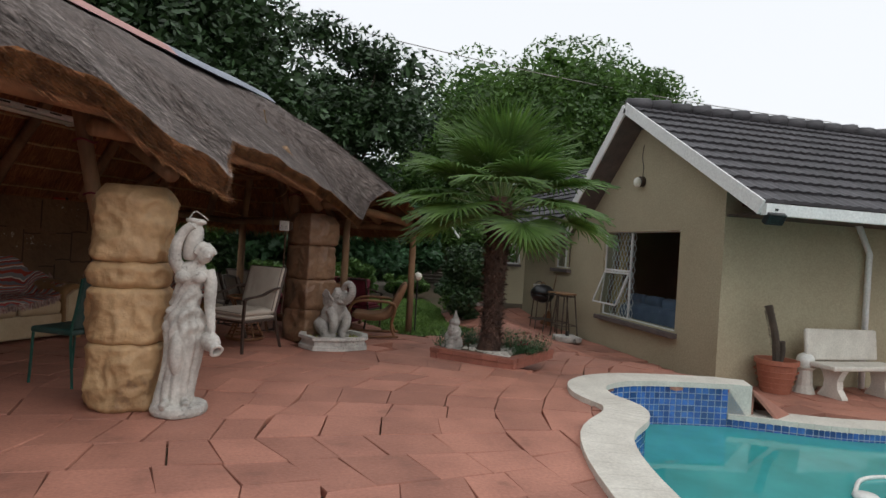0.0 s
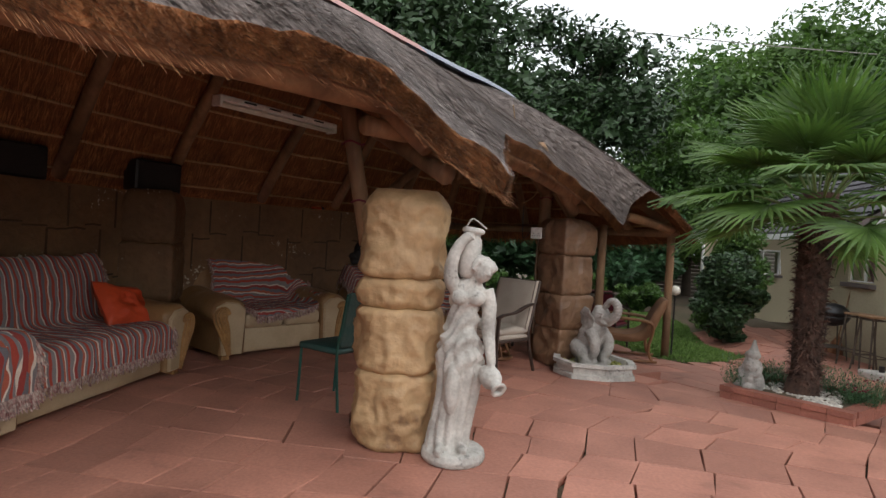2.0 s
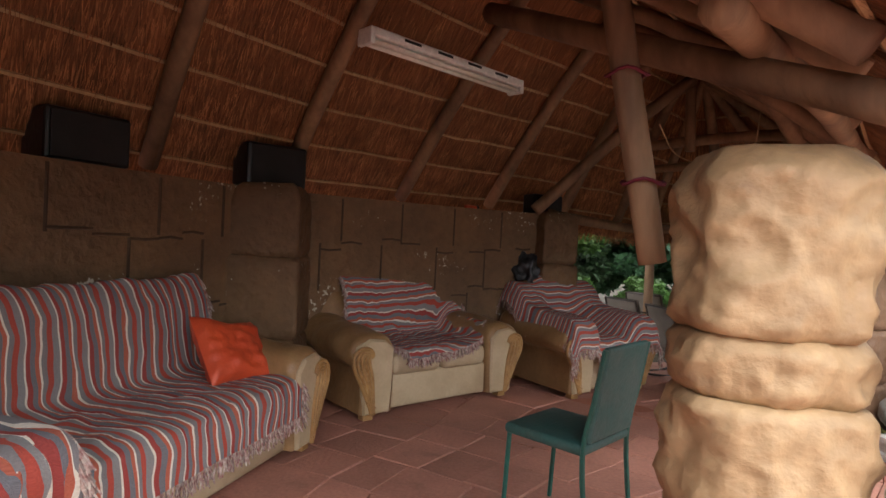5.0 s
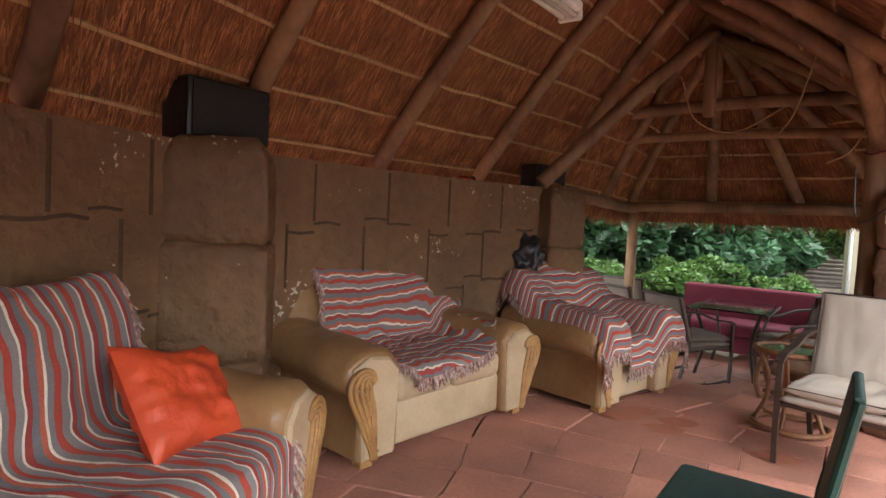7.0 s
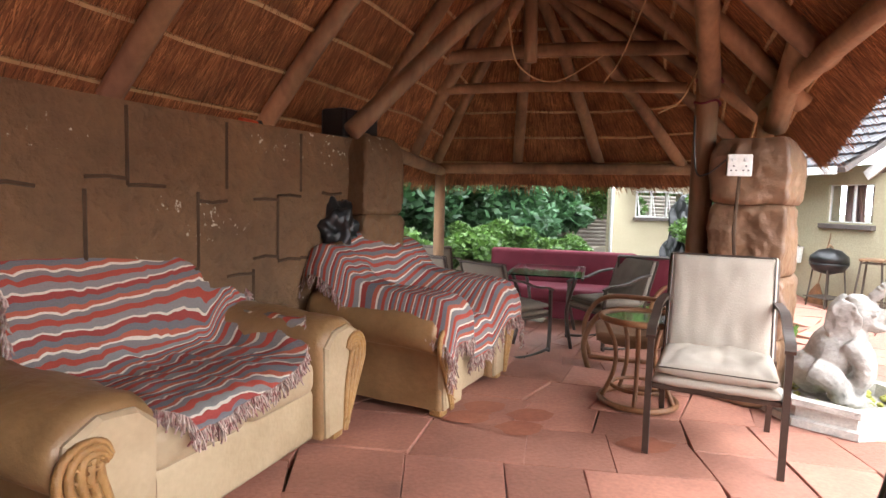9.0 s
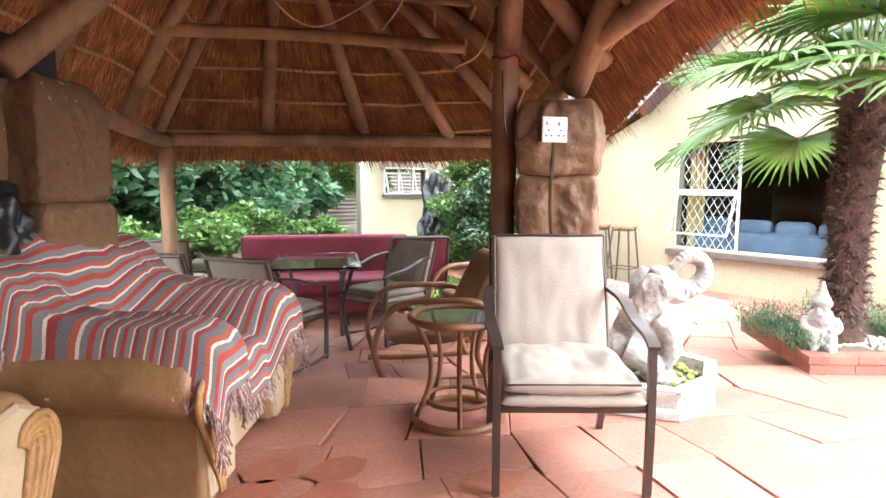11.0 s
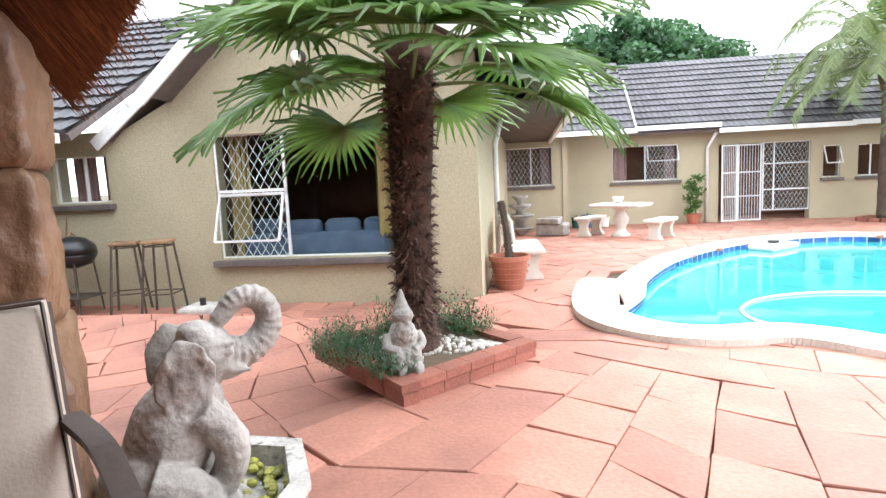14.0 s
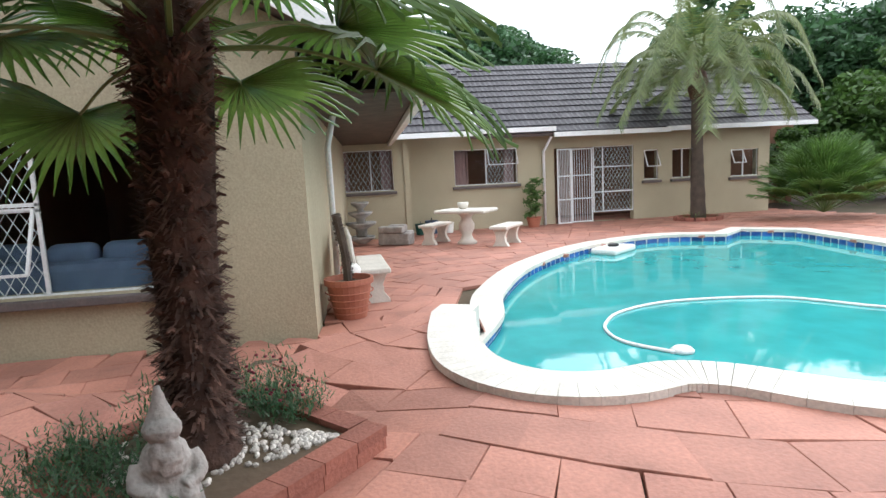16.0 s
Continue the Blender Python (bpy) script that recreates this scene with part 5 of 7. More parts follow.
def armchair_throw(m, half):
    """One wide throw that runs over the back, the seat and both arms."""
    bm = bmesh.new()
    mid = arc([(0, y, z + 0.012) for y, z in FULL], 4)
    arm = arc([(0, y, z) for y, z in ((0.97, 0.46), (0.95, 0.80), (0.85, 0.915), (0.70, 0.86), (0.58, 0.73), (0.38, 0.685), (0.20, 0.675), (0.02, 0.66), (-0.08, 0.57), (-0.095, 0.42))], 4)
    rows, cols = [], 48
    for k in range(cols + 1):
        x = -half + 2 * half * k / cols
        f = smooth(0.17, 0.29, abs(x))
        over = max(0.0, abs(x) - 0.50)
        row = []
        for j, (a, c) in enumerate(zip(mid, arm)):
            p = a.lerp(c, f)
            fold = 0.020 * noise.noise(Vector((x * 7 + p.y * 3, p.y * 2, 1.7))) + 0.010 * noise.noise(Vector((x * 16, p.y * 5, 4.2)))
            px = x if over == 0 else math.copysign(0.50 + 0.30 * (1 - math.exp(-over * 3.5)) * 0.5, x)
            row.append(bm.verts.new((px + 0.4 * fold, p.y - 0.5 * abs(fold), p.z + 0.012 + abs(fold) - 1.0 * over)))
        rows.append(row)
    uvl = bm.loops.layers.uv.new("UVMap")
    run = [0.0]
    for a, c in zip(mid, mid[1:]):
        run.append(run[-1] + (c - a).length)
    for k in range(cols):
        for j in range(len(mid) - 1):
            f = bm.faces.new((rows[k][j], rows[k + 1][j], rows[k + 1][j + 1], rows[k][j + 1]))
            for lp, (kk, jj) in zip(f.loops, ((k, j), (k + 1, j), (k + 1, j + 1), (k, j + 1))):
                wob = 0.018 * noise.noise(Vector((kk * 0.25, jj * 0.2, 3)))
                lp[uvl].uv = (2 * half * kk / cols + wob, run[jj] + wob)
    edges = [[r[-1].co.copy() for r in rows], [v.co.copy() for v in rows[0]], [v.co.copy() for v in rows[-1]]]
    throw = tagged(part("throw", bm, THROWY, smooth=True), "red, grey and cream striped throw over the armchair", "throw")
    throw.matrix_world = m
    for e, dn in zip(edges, ((0, -0.1, -1), (-0.1, 0, -1), (0.1, 0, -1))):
        part("tassels", tassels(e, dn, 0.07, 7), TASSEL, throw, kind="stuff")


armchair_throw(Matrix.Translation((1.98, 10.34, 0)) @ Matrix.Rotation(radians(50), 4, "Z"), 0.68)


# ---- chairs and tables ----
def patio_chair(m, label, mat_c, high=0.94, dining=False):
    """Flat-bar steel chair with loose pads; its front towards -y."""
    ob = thing("patio_chair", m, label, "chair", "steel patio chairs")
    w = 0.29

    def bar(pts, wide, thick):
        p, b = arc(pts, 6), bmesh.new()
        rows = []
        for k, q in enumerate(p):
            t = (p[min(k + 1, len(p) - 1)] - p[max(k - 1, 0)]).normalized()
            nrm = Vector((1, 0, 0)).cross(t).normalized()
            rows.append([b.verts.new(q + Vector((i * wide / 2, 0, 0)) + nrm * (j * thick / 2)) for i, j in ((-1, -1), (1, -1), (1, 1), (-1, 1))])
        for r0, r1 in zip(rows, rows[1:]):
            for k in range(4):
                b.faces.new((r0[k], r0[(k + 1) % 4], r1[(k + 1) % 4], r1[k]))
        b.faces.new(rows[0][::-1])
        b.faces.new(rows[-1])
        return b
    for sd in (-1, 1):
        part("leg", bar([(sd * w, -0.28, 0), (sd * w, -0.29, 0.30), (sd * w, -0.28, 0.585)], 0.030, 0.022), BRONZE, ob)
        part("leg", bar([(sd * (w - 0.02), 0.34, 0), (sd * (w - 0.02), 0.25, 0.25), (sd * (w - 0.02), 0.22, 0.42)], 0.028, 0.022), BRONZE, ob)
        part("armrest", bar([(sd * w, -0.30, 0.585), (sd * (w + 0.005), -0.22, 0.615), (sd * (w + 0.008), -0.05, 0.635), (sd * (w + 0.005), 0.12, 0.69), (sd * (w - 0.02), 0.27, 0.715)], 0.045, 0.018), BRONZE, ob)
        part("back_post", tube([(sd * 0.265, 0.21, 0.36), (sd * 0.265, 0.37, high)], 0.013, 6), BRONZE, ob)
    part("back_rail", tube([(-0.265, 0.37, high), (0.265, 0.37, high)], 0.013, 6), BRONZE, ob)
    part("seat_frame", box((0, -0.02, 0.345), (0.56, 0.54, 0.03), 0.01), BRONZE, ob)
    part("seat_sling", pad(0.555, 0.56, 0.06, 2.0, 0.006), mat_c, ob, smooth=True).location = (0, -0.03, 0.375)
    part("seat_cushion", pad(0.53, 0.54, 0.085, 5.0, 0.016), mat_c, ob, smooth=True).location = (0, -0.035, 0.43)
    ln, tl = math.hypot(0.15, high - 0.40), math.atan2(0.15, high - 0.40)
    place = Matrix.Translation((0, 0.20, 0.41)) @ Matrix.Rotation(-tl, 4, "X")
    bm = pad(0.535, ln, 0.085, 9.0, 0.008)
    bm.transform(place @ Matrix.Translation((0, 0, ln / 2)) @ Matrix.Rotation(radians(90), 4, "X"))
    back = part("back_cushion", bm, mat_c, ob, smooth=True)
    for x in (-0.255, 0.255):
        bm = tube([(x, -0.032, ln * f) for f in (0.02, 0.5, 0.985)], 0.0042, 5)
        bm.transform(place)
        part("piping", bm, BRONZE, back, "dark piping")
    bm = tube([(-0.255, -0.028, ln * 0.985), (0.255, -0.028, ln * 0.985)], 0.0042, 5)
    bm.transform(place)
    part("piping", bm, BRONZE, back, "dark piping")
    part("piping", tube([(-0.25, -0.295, 0.445), (0.25, -0.295, 0.445)], 0.0042, 5), BRONZE, ob, "dark piping")
    if dining:
        for sd in (-1, 1):
            part("rocker_rail", tube(arc([(sd * w, -0.30, 0.03), (sd * w, 0, 0.0), (sd * w, 0.33, 0.03)], 4), 0.014, 6), BRONZE, ob, smooth=True)
    return ob


d = Vector((3.02 - 2.585, 9.065 - 9.42))
patio_chair(pose(2.97, 9.43, 0, 0, 0, math.degrees(math.atan2(d.y, d.x))), "bronze steel patio chair with pale beige cushions", BEIGE)
for x, y, r, lab in ((2.32, 12.78, 132, "patio dining chair with taupe cushions, its back to the sofas"), (2.78, 12.05, 118, "patio dining chair with taupe cushions beside the table"), (3.92, 12.2, -80, "patio dining chair with taupe cushions turned to the table"), (2.55, 14.0, 150, "patio dining chair with taupe cushions beyond the table")):
    patio_chair(pose(x, y, -0.18, 0, 0, r), lab, DKBEIGE, 0.84, True)
table = thing("patio_table", (3.38, 12.5, -0.18, 0, 0, 62), "glass-topped steel patio table", "table")
t = part("tabletop", box((0, 0, 0.70), (1.05, 0.75, 0.012), 0.004), TABLEG, table, "greenish glass top")
for sx in (-1, 1):
    for sy in (-1, 1):
        part("leg", tube(arc([(sx * 0.44, sy * 0.28, 0), (sx * 0.38, sy * 0.22, 0.35), (sx * 0.46, sy * 0.3, 0.69)], 4), 0.018, 6), BRONZE, table, smooth=True)
for sy in (-1, 1):
    part("rim", tube([(-0.52, sy * 0.36, 0.685), (0.52, sy * 0.36, 0.685)], 0.015, 6), BRONZE, table)
bench = thing("garden_settee", (3.95, 13.40, -0.18, 0, 0, -29), "burgundy upholstered settee with a straight back", "settee")
part("seat", box((0, -0.25, 0.36), (1.75, 0.6, 0.16), 0.05, seg=3), BURG, bench, smooth=True)
part("backrest", box((0, 0.06, 0.55), (1.75, 0.13, 0.56), 0.045, seg=3), BURG, bench, smooth=True)
part("base", box((0, -0.22, 0.18), (1.65, 0.5, 0.2), 0.02), BURG, bench)
for sx in (-1, 1):
    for sy in (-0.42, 0.02):
        part("leg", box((sx * 0.75, sy, 0.04), (0.06, 0.06, 0.08)), LOG, bench)


def rattan_table(m):
    ob = thing("side_table", m, "round rattan side table with a glass top", "side table")
    part("top_ring", tube([(0.235 * math.cos(a), 0.235 * math.sin(a), 0.53) for a in [k * math.pi / 12 for k in range(25)]], 0.019, 8), RATTAN, ob, smooth=True)
    part("tabletop", lathe([(0.225, 0.527), (0.225, 0.535)], 24), TABLEG, ob)
    part("base_ring", tube([(0.225 * math.cos(a), 0.225 * math.sin(a), 0.025) for a in [k * math.pi / 12 for k in range(25)]], 0.019, 8), RATTAN, ob, smooth=True)
    part("middle_ring", tube([(0.16 * math.cos(a), 0.16 * math.sin(a), 0.11) for a in [k * math.pi / 12 for k in range(25)]], 0.012, 6), RATTAN, ob, smooth=True)
    for k in range(5):
        a = 2 * math.pi * k / 5 + 0.3
        c, s = math.cos(a), math.sin(a)
        part("leg", tube(arc([(0.22 * c, 0.22 * s, 0.03), (0.15 * c, 0.15 * s, 0.20), (0.15 * c, 0.15 * s, 0.36), (0.22 * c, 0.22 * s, 0.52)], 4), 0.014, 6), RATTAN, ob, smooth=True)
    return ob


rattan_table((2.93, 10.05, 0))


def rattan_chair(m, label):
    ob = thing("rattan_armchair", m, label, "armchair", "rattan armchairs")
    bm = bmesh.new()
    prof = arc([(0, -0.32, 0.30), (0, -0.30, 0.37), (0, 0.0, 0.36), (0, 0.22, 0.44), (0, 0.36, 0.70), (0, 0.46, 0.86), (0, 0.52, 0.84), (0, 0.44, 0.62), (0, 0.30, 0.34), (0, 0.05, 0.26), (0, -0.28, 0.28)], 3)
    ends = []
    for x in (-0.27, -0.25, -0.1, 0.1, 0.25, 0.27):
        s = 0.96 if abs(x) > 0.26 else 1
        ends.append([bm.verts.new((x, p.y * s, 0.5 + (p.z - 0.5) * s)) for p in prof])
    for a, b in zip(ends, ends[1:]):
        for k in range(len(prof) - 1):
            bm.faces.new((a[k], b[k], b[k + 1], a[k + 1]))
    bm.faces.new(ends[0][::-1])
    bm.faces.new(ends[-1])
    bmesh.ops.recalc_face_normals(bm, faces=bm.faces)
    part("cushion_shell", bm, TANVEL, ob, "buttoned tan velour seat and back", smooth=True)
    for sd in (-1, 1):
        part("arm_hoop", tube(arc([(sd * 0.31, -0.36, 0.02), (sd * 0.32, -0.42, 0.30), (sd * 0.33, -0.28, 0.55), (sd * 0.33, 0.05, 0.58), (sd * 0.30, 0.34, 0.52), (sd * 0.28, 0.30, 0.2), (sd * 0.28, 0.36, 0.02)], 5), 0.022, 8), RATTAN, ob, smooth=True)
        part("runner", tube(arc([(sd * 0.30, -0.42, 0.03), (sd * 0.30, 0.0, 0.015), (sd * 0.28, 0.42, 0.03)], 4), 0.02, 6), RATTAN, ob, smooth=True)
    return ob


rattan_chair((3.62, 11.2, -0.18, 0, 0, 243), "low tan velour armchair with bent rattan arms")
rattan_chair((4.72, 11.75, -0.17, 0, 0, 262), "low tan velour armchair with bent rattan arms")
patio_chair(pose(4.55, 12.6, -0.18, 0, 0, 150), "wine-red cushioned patio chair behind the pillar", BURG, 0.86)

gc = thing("dining_chair", pose(1.79, 7.77, 0, 0, 0, -27 - 90), "green steel chair with a worn green vinyl seat", "chair")
for x in (-0.2, 0.2):
    part("leg", tube([(x, -0.2, 0), (x, -0.18, 0.42)], 0.012, 6), GREENM, gc)
    part("leg", tube(arc([(x, 0.24, 0), (x, 0.2, 0.42), (x, 0.24, 0.65), (x, 0.28, 0.88)], 4), 0.012, 6), GREENM, gc)
part("seat", box((0, 0, 0.44), (0.42, 0.42, 0.05), 0.02, seg=3), GREENV, gc, "scuffed green vinyl seat", smooth=True)
bm = box((0, 0, 0), (0.38, 0.03, 0.42), 0.012)
bm.transform(Matrix.Translation((0, 0.245, 0.68)) @ Matrix.Rotation(radians(-9), 4, "X"))
part("backrest", bm, GREENV, gc)

# ---- things on the walls and under the roof ----
lamp = thing("tube_light", look((0.96, 8.34, 2.33), (1.58, 9.455, 2.33)), "white double fluorescent tube fitting under the thatch", "lamp")
part("housing", box((0, 0.03, 0), (0.12, 0.05, 1.27), 0.01), WHITEP, lamp)
for x in (-0.035, 0.035):
    part("tube", tube([(x, -0.015, -0.6), (x, -0.015, 0.6)], 0.014, 8), BULB, lamp, smooth=True)
for z in (-0.62, 0.62):
    part("end_cap", box((0, -0.01, z), (0.12, 0.05, 0.03), 0.005), WHITEP, lamp)
for z in (-0.4, -0.15, 0.1, 0.35):
    part("slot", box((0.061, 0.035, z), (0.003, 0.015, 0.12)), BLACKP, lamp)


def speaker(m, s, label):
    ob = thing("loudspeaker", m, label, "loudspeaker", "black loudspeakers on the wall")
    part("cabinet", box((0, 0, s[2] / 2), s, 0.02), BLACKP, ob)
    part("grille", box((0, -s[1] / 2 - 0.006, s[2] / 2), (s[0] * 0.9, 0.012, s[2] * 0.88), 0.005), GRILL, ob)
    return ob


speaker((-0.50, 8.72, 1.615, 0, 0, 60), (0.46, 0.26, 0.30), "black loudspeaker standing on the pilaster")
speaker((-0.86, 7.45, 1.60, 0, 0, 75), (0.44, 0.26, 0.28), "black loudspeaker standing on the low wall")
speaker((1.22, 11.0, 1.60, 0, 0, 45), (0.36, 0.2, 0.20), "small black loudspeaker on the wall's end")
bm = blob((0, 0, 0), (0.16, 0.12, 0.21), None, 5, 0.25)
for v in bm.verts:
    v.co += v.co.normalized() * (0.035 * noise.noise(v.co * 11) + 0.022 * (0.5 - abs(noise.noise(v.co * 24))) + 0.012 * noise.noise(v.co * 45))
bag = thing("plastic_bag", (1.10, 10.72, 0.98), "crumpled black plastic bag hanging on the wall", "bag")
part("bag_body", bm, BLACKP, bag, smooth=True)
tool = thing("hand_torch", (0.62, 10.36, 1.615, 0, 90, 60), "small orange hand torch lying on the wall", "torch")
part("barrel", tube([(0, 0, -0.07), (0, 0, 0.07)], 0.018, 8), ORANGE, tool)
part("head", tube([(0, 0, 0.07), (0, 0, 0.10)], [0.018, 0.026], 8), BLACKP, tool)

e = Vector((3.411 - 3.29, 9.782 - 9.849, 0)).normalized()
fwd = Vector((e.y, -e.x, 0))
fwd = fwd if fwd.dot(Vector((-1, -1, 0))) > 0 else -fwd
sock = thing("wall_socket", Matrix.Translation(Vector((3.35, 9.815, 1.458)) + fwd * 0.0) @ Matrix.Rotation(math.atan2(e.y, e.x), 4, "Z"), "white double wall socket with two switches", "socket")
part("back_box", box((0, 0.045, 0), (0.10, 0.11, 0.10)), GROOVE, sock)
part("plate", box((0, -0.012, 0), (0.132, 0.014, 0.125), 0.006), WHITEP, sock)
for x in (-0.032, 0.032):
    part("switch", box((x, -0.023, 0.03), (0.026, 0.012, 0.018), 0.003), WHITE, sock)
    for dx, dz in ((0, -0.005), (-0.013, -0.03), (0.013, -0.03)):
        part("pin_hole", box((x + dx, -0.0205, dz), (0.008, 0.005, 0.008)), BLACKP, sock)
part("cable_chase", tube(arc([(0.01, 0.02, -0.06), (0.0, 0.02, -0.4), (0.03, 0.015, -0.75), (0.01, 0.02, -1.1)], 5), 0.010, 5), GROOVE, sock)
part("cable", tube(arc([(-0.06, 0.0, 0.04), (-0.16, 0.05, -0.05), (-0.22, 0.08, -0.02), (-0.24, 0.1, 0.3)], 5), 0.005, 5), BLACKP, sock)
for pts in ([(2.3, 10.9, 2.5), (2.5, 11.2, 2.25), (2.9, 11.4, 2.2), (3.3, 11.2, 2.45)], [(3.4, 10.3, 2.1), (3.3, 10.32, 1.9), (3.18, 10.38, 1.82)], [(3.0, 10.0, 2.9), (3.1, 10.7, 2.3), (3.05, 10.9, 2.1)]):
    tagged(part("roof_wire", tube(arc(pts, 6), 0.006, 5), LATH), "loose electric wire looped under the rafters", "wire")
for z, x, y in ((2.02, 3.445, 10.24), (1.88, 3.445, 10.25), (1.55, 2.05, 7.32), (1.95, 1.97, 7.29)):
    tagged(part("rope_binding", tube([(x + 0.078 * math.cos(a), y + 0.078 * math.sin(a), z + 0.01 * math.sin(3 * a)) for a in [k * math.pi / 8 for k in range(17)]], 0.007, 5), BURG), "red wire tied round the pole", "wire")


# ---- statues ----
def statue(m):
    bm = lathe([(0.19, 0), (0.20, 0.03), (0.19, 0.065), (0.16, 0.075)], 32, (-0.01, 0, 0))
    prof = [(0.07, 0.125, -0.05, 0), (0.15, 0.118, -0.045, 0), (0.28, 0.115, -0.025, 0), (0.42, 0.118, -0.005, 0), (0.56, 0.126, 0.0, 0), (0.68, 0.13, -0.005, 0), (0.80, 0.108, -0.005, 0), (0.89, 0.098, 0.0, 0), (0.97, 0.108, 0.012, 0), (1.04, 0.115, 0.025, 0), (1.10, 0.085, 0.03, 0), (1.13, 0.05, 0.05, 0)]
    rows = []
    for z, r, cx in arc([(a, b, c) for a, b, c, d in prof], 9):
        ring = []
        for k in range(96):
            a = 2 * math.pi * k / 96
            hang = abs(math.sin(5.5 * a + 3.2 * z + 0.8 * math.sin(z * 6))) ** 0.7 * 0.034 * (1 - smooth(0.62, 0.80, z))
            swag = math.sin(46 * z - 9 * math.sin(a + 2.4) + 2 * noise.noise(Vector((a, z * 4, 1)))) * 0.013 * smooth(0.48, 0.62, z) * (1 - smooth(1.04, 1.10, z))
            sash = 0.016 * math.exp(-((z - 0.83 - 0.10 * math.sin(a + 0.6)) / 0.028) ** 2)
            q = r - 0.014 + hang + swag + sash
            ring.append(bm.verts.new((cx + q * math.cos(a), q * math.sin(a) * 0.80, z)))
        rows.append(ring)
    for a, b in zip(rows, rows[1:]):
        for k in range(96):
            bm.faces.new((a[k], a[(k + 1) % 96], b[(k + 1) % 96], b[k]))
    bm.faces.new(rows[0][::-1])
    bm.faces.new(rows[-1])
    blob((-0.05, -0.09, 0.45), (0.05, 0.05, 0.16), bm, 3)
    for x in (-0.04, 0.07):
        blob((x, -0.075, 1.0), (0.05, 0.04, 0.045), bm, 3)
    tube([(-0.10, -0.10, 0.10), (-0.13, -0.17, 0.085)], [0.035, 0.022], 10, bm)
    tube([(0.03, -0.10, 0.10), (0.03, -0.16, 0.085)], [0.035, 0.022], 10, bm)
    tube([(0.04, -0.01, 1.07), (0.085, -0.04, 1.15)], [0.05, 0.042], 12, bm)
    turn = Matrix.Rotation(radians(30), 4, "Y") @ Matrix.Rotation(radians(25), 4, "X")
    blob((0.105, -0.075, 1.165), (0.052, 0.062, 0.076), bm, 4, 0.05, turn)
    blob((0.092, -0.045, 1.20), (0.070, 0.074, 0.062), bm, 4, 0.22, turn)
    blob((0.05, 0.02, 1.19), (0.045, 0.05, 0.045), bm, 3, 0.3)
    for k in range(11):
        a = math.pi * (0.05 + 0.9 * k / 10)
        blob((0.10 + 0.066 * math.cos(a), -0.095, 1.175 + 0.058 * math.sin(a)), (0.017, 0.020, 0.017), bm, 2)
    tube([(0.125, -0.130, 1.165), (0.128, -0.143, 1.145)], [0.008, 0.011], 8, bm)
    tube(arc([(-0.05, -0.02, 1.05), (-0.095, -0.05, 1.12), (-0.092, -0.07, 1.23), (-0.055, -0.08, 1.32), (0.0, -0.085, 1.385)], 6), [0.052 - 0.0010 * k for k in range(25)], 12, bm)
    for k in range(4):
        tube([(-0.005, -0.08, 1.375), (0.03, -0.082 + 0.010 * k, 1.355 + 0.02 * k)], [0.014, 0.009], 6, bm)
    tube(arc([(0.125, -0.01, 1.05), (0.155, -0.02, 0.95), (0.155, -0.05, 0.80), (0.165, -0.09, 0.70), (0.175, -0.11, 0.61)], 6), [0.054 - 0.0011 * k for k in range(25)], 12, bm)
    blob((0.178, -0.115, 0.585), (0.026, 0.03, 0.035), bm, 3)
    jar = lathe([(0.035, 0.0), (0.058, 0.03), (0.066, 0.12), (0.068, 0.20), (0.060, 0.24), (0.048, 0.255), (0.048, 0.27), (0.070, 0.28), (0.070, 0.30), (0.05, 0.31)], 20)
    jar.transform(Matrix.Translation((0.0, -0.02, 1.12)) @ Matrix.Rotation(radians(6), 4, "Y"))
    pot_b = lathe([(0.03, -0.05), (0.055, -0.02), (0.068, 0.03), (0.062, 0.07), (0.040, 0.10), (0.036, 0.12), (0.052, 0.14), (0.052, 0.15), (0.030, 0.15), (0.022, 0.07)], 20)
    pot_b.transform(Matrix.Translation((0.16, -0.09, 0.55)) @ Matrix.Rotation(radians(24), 4, "Z") @ Matrix.Rotation(radians(118), 4, "X"))
    join(bm, pot_b)
    bm = sculpt(bm, 0.0062, 0.0022, 55, 1)
    join(bm, jar)
    tube(arc([(-0.02, -0.02, 1.42), (0.01, -0.02, 1.475), (0.04, -0.02, 1.475), (0.11, -0.02, 1.425)], 5), 0.005, 6, bm)
    bm.transform(Matrix.Scale(0.985, 4))
    ob = tagged(part("garden_statue", bm, STONE, smooth=True), "weathered white cement statue of a draped water carrier", "statue")
    ob.matrix_world = m
    return ob


statue(pose(2.85, 6.86, 0, 0, 0, 12))


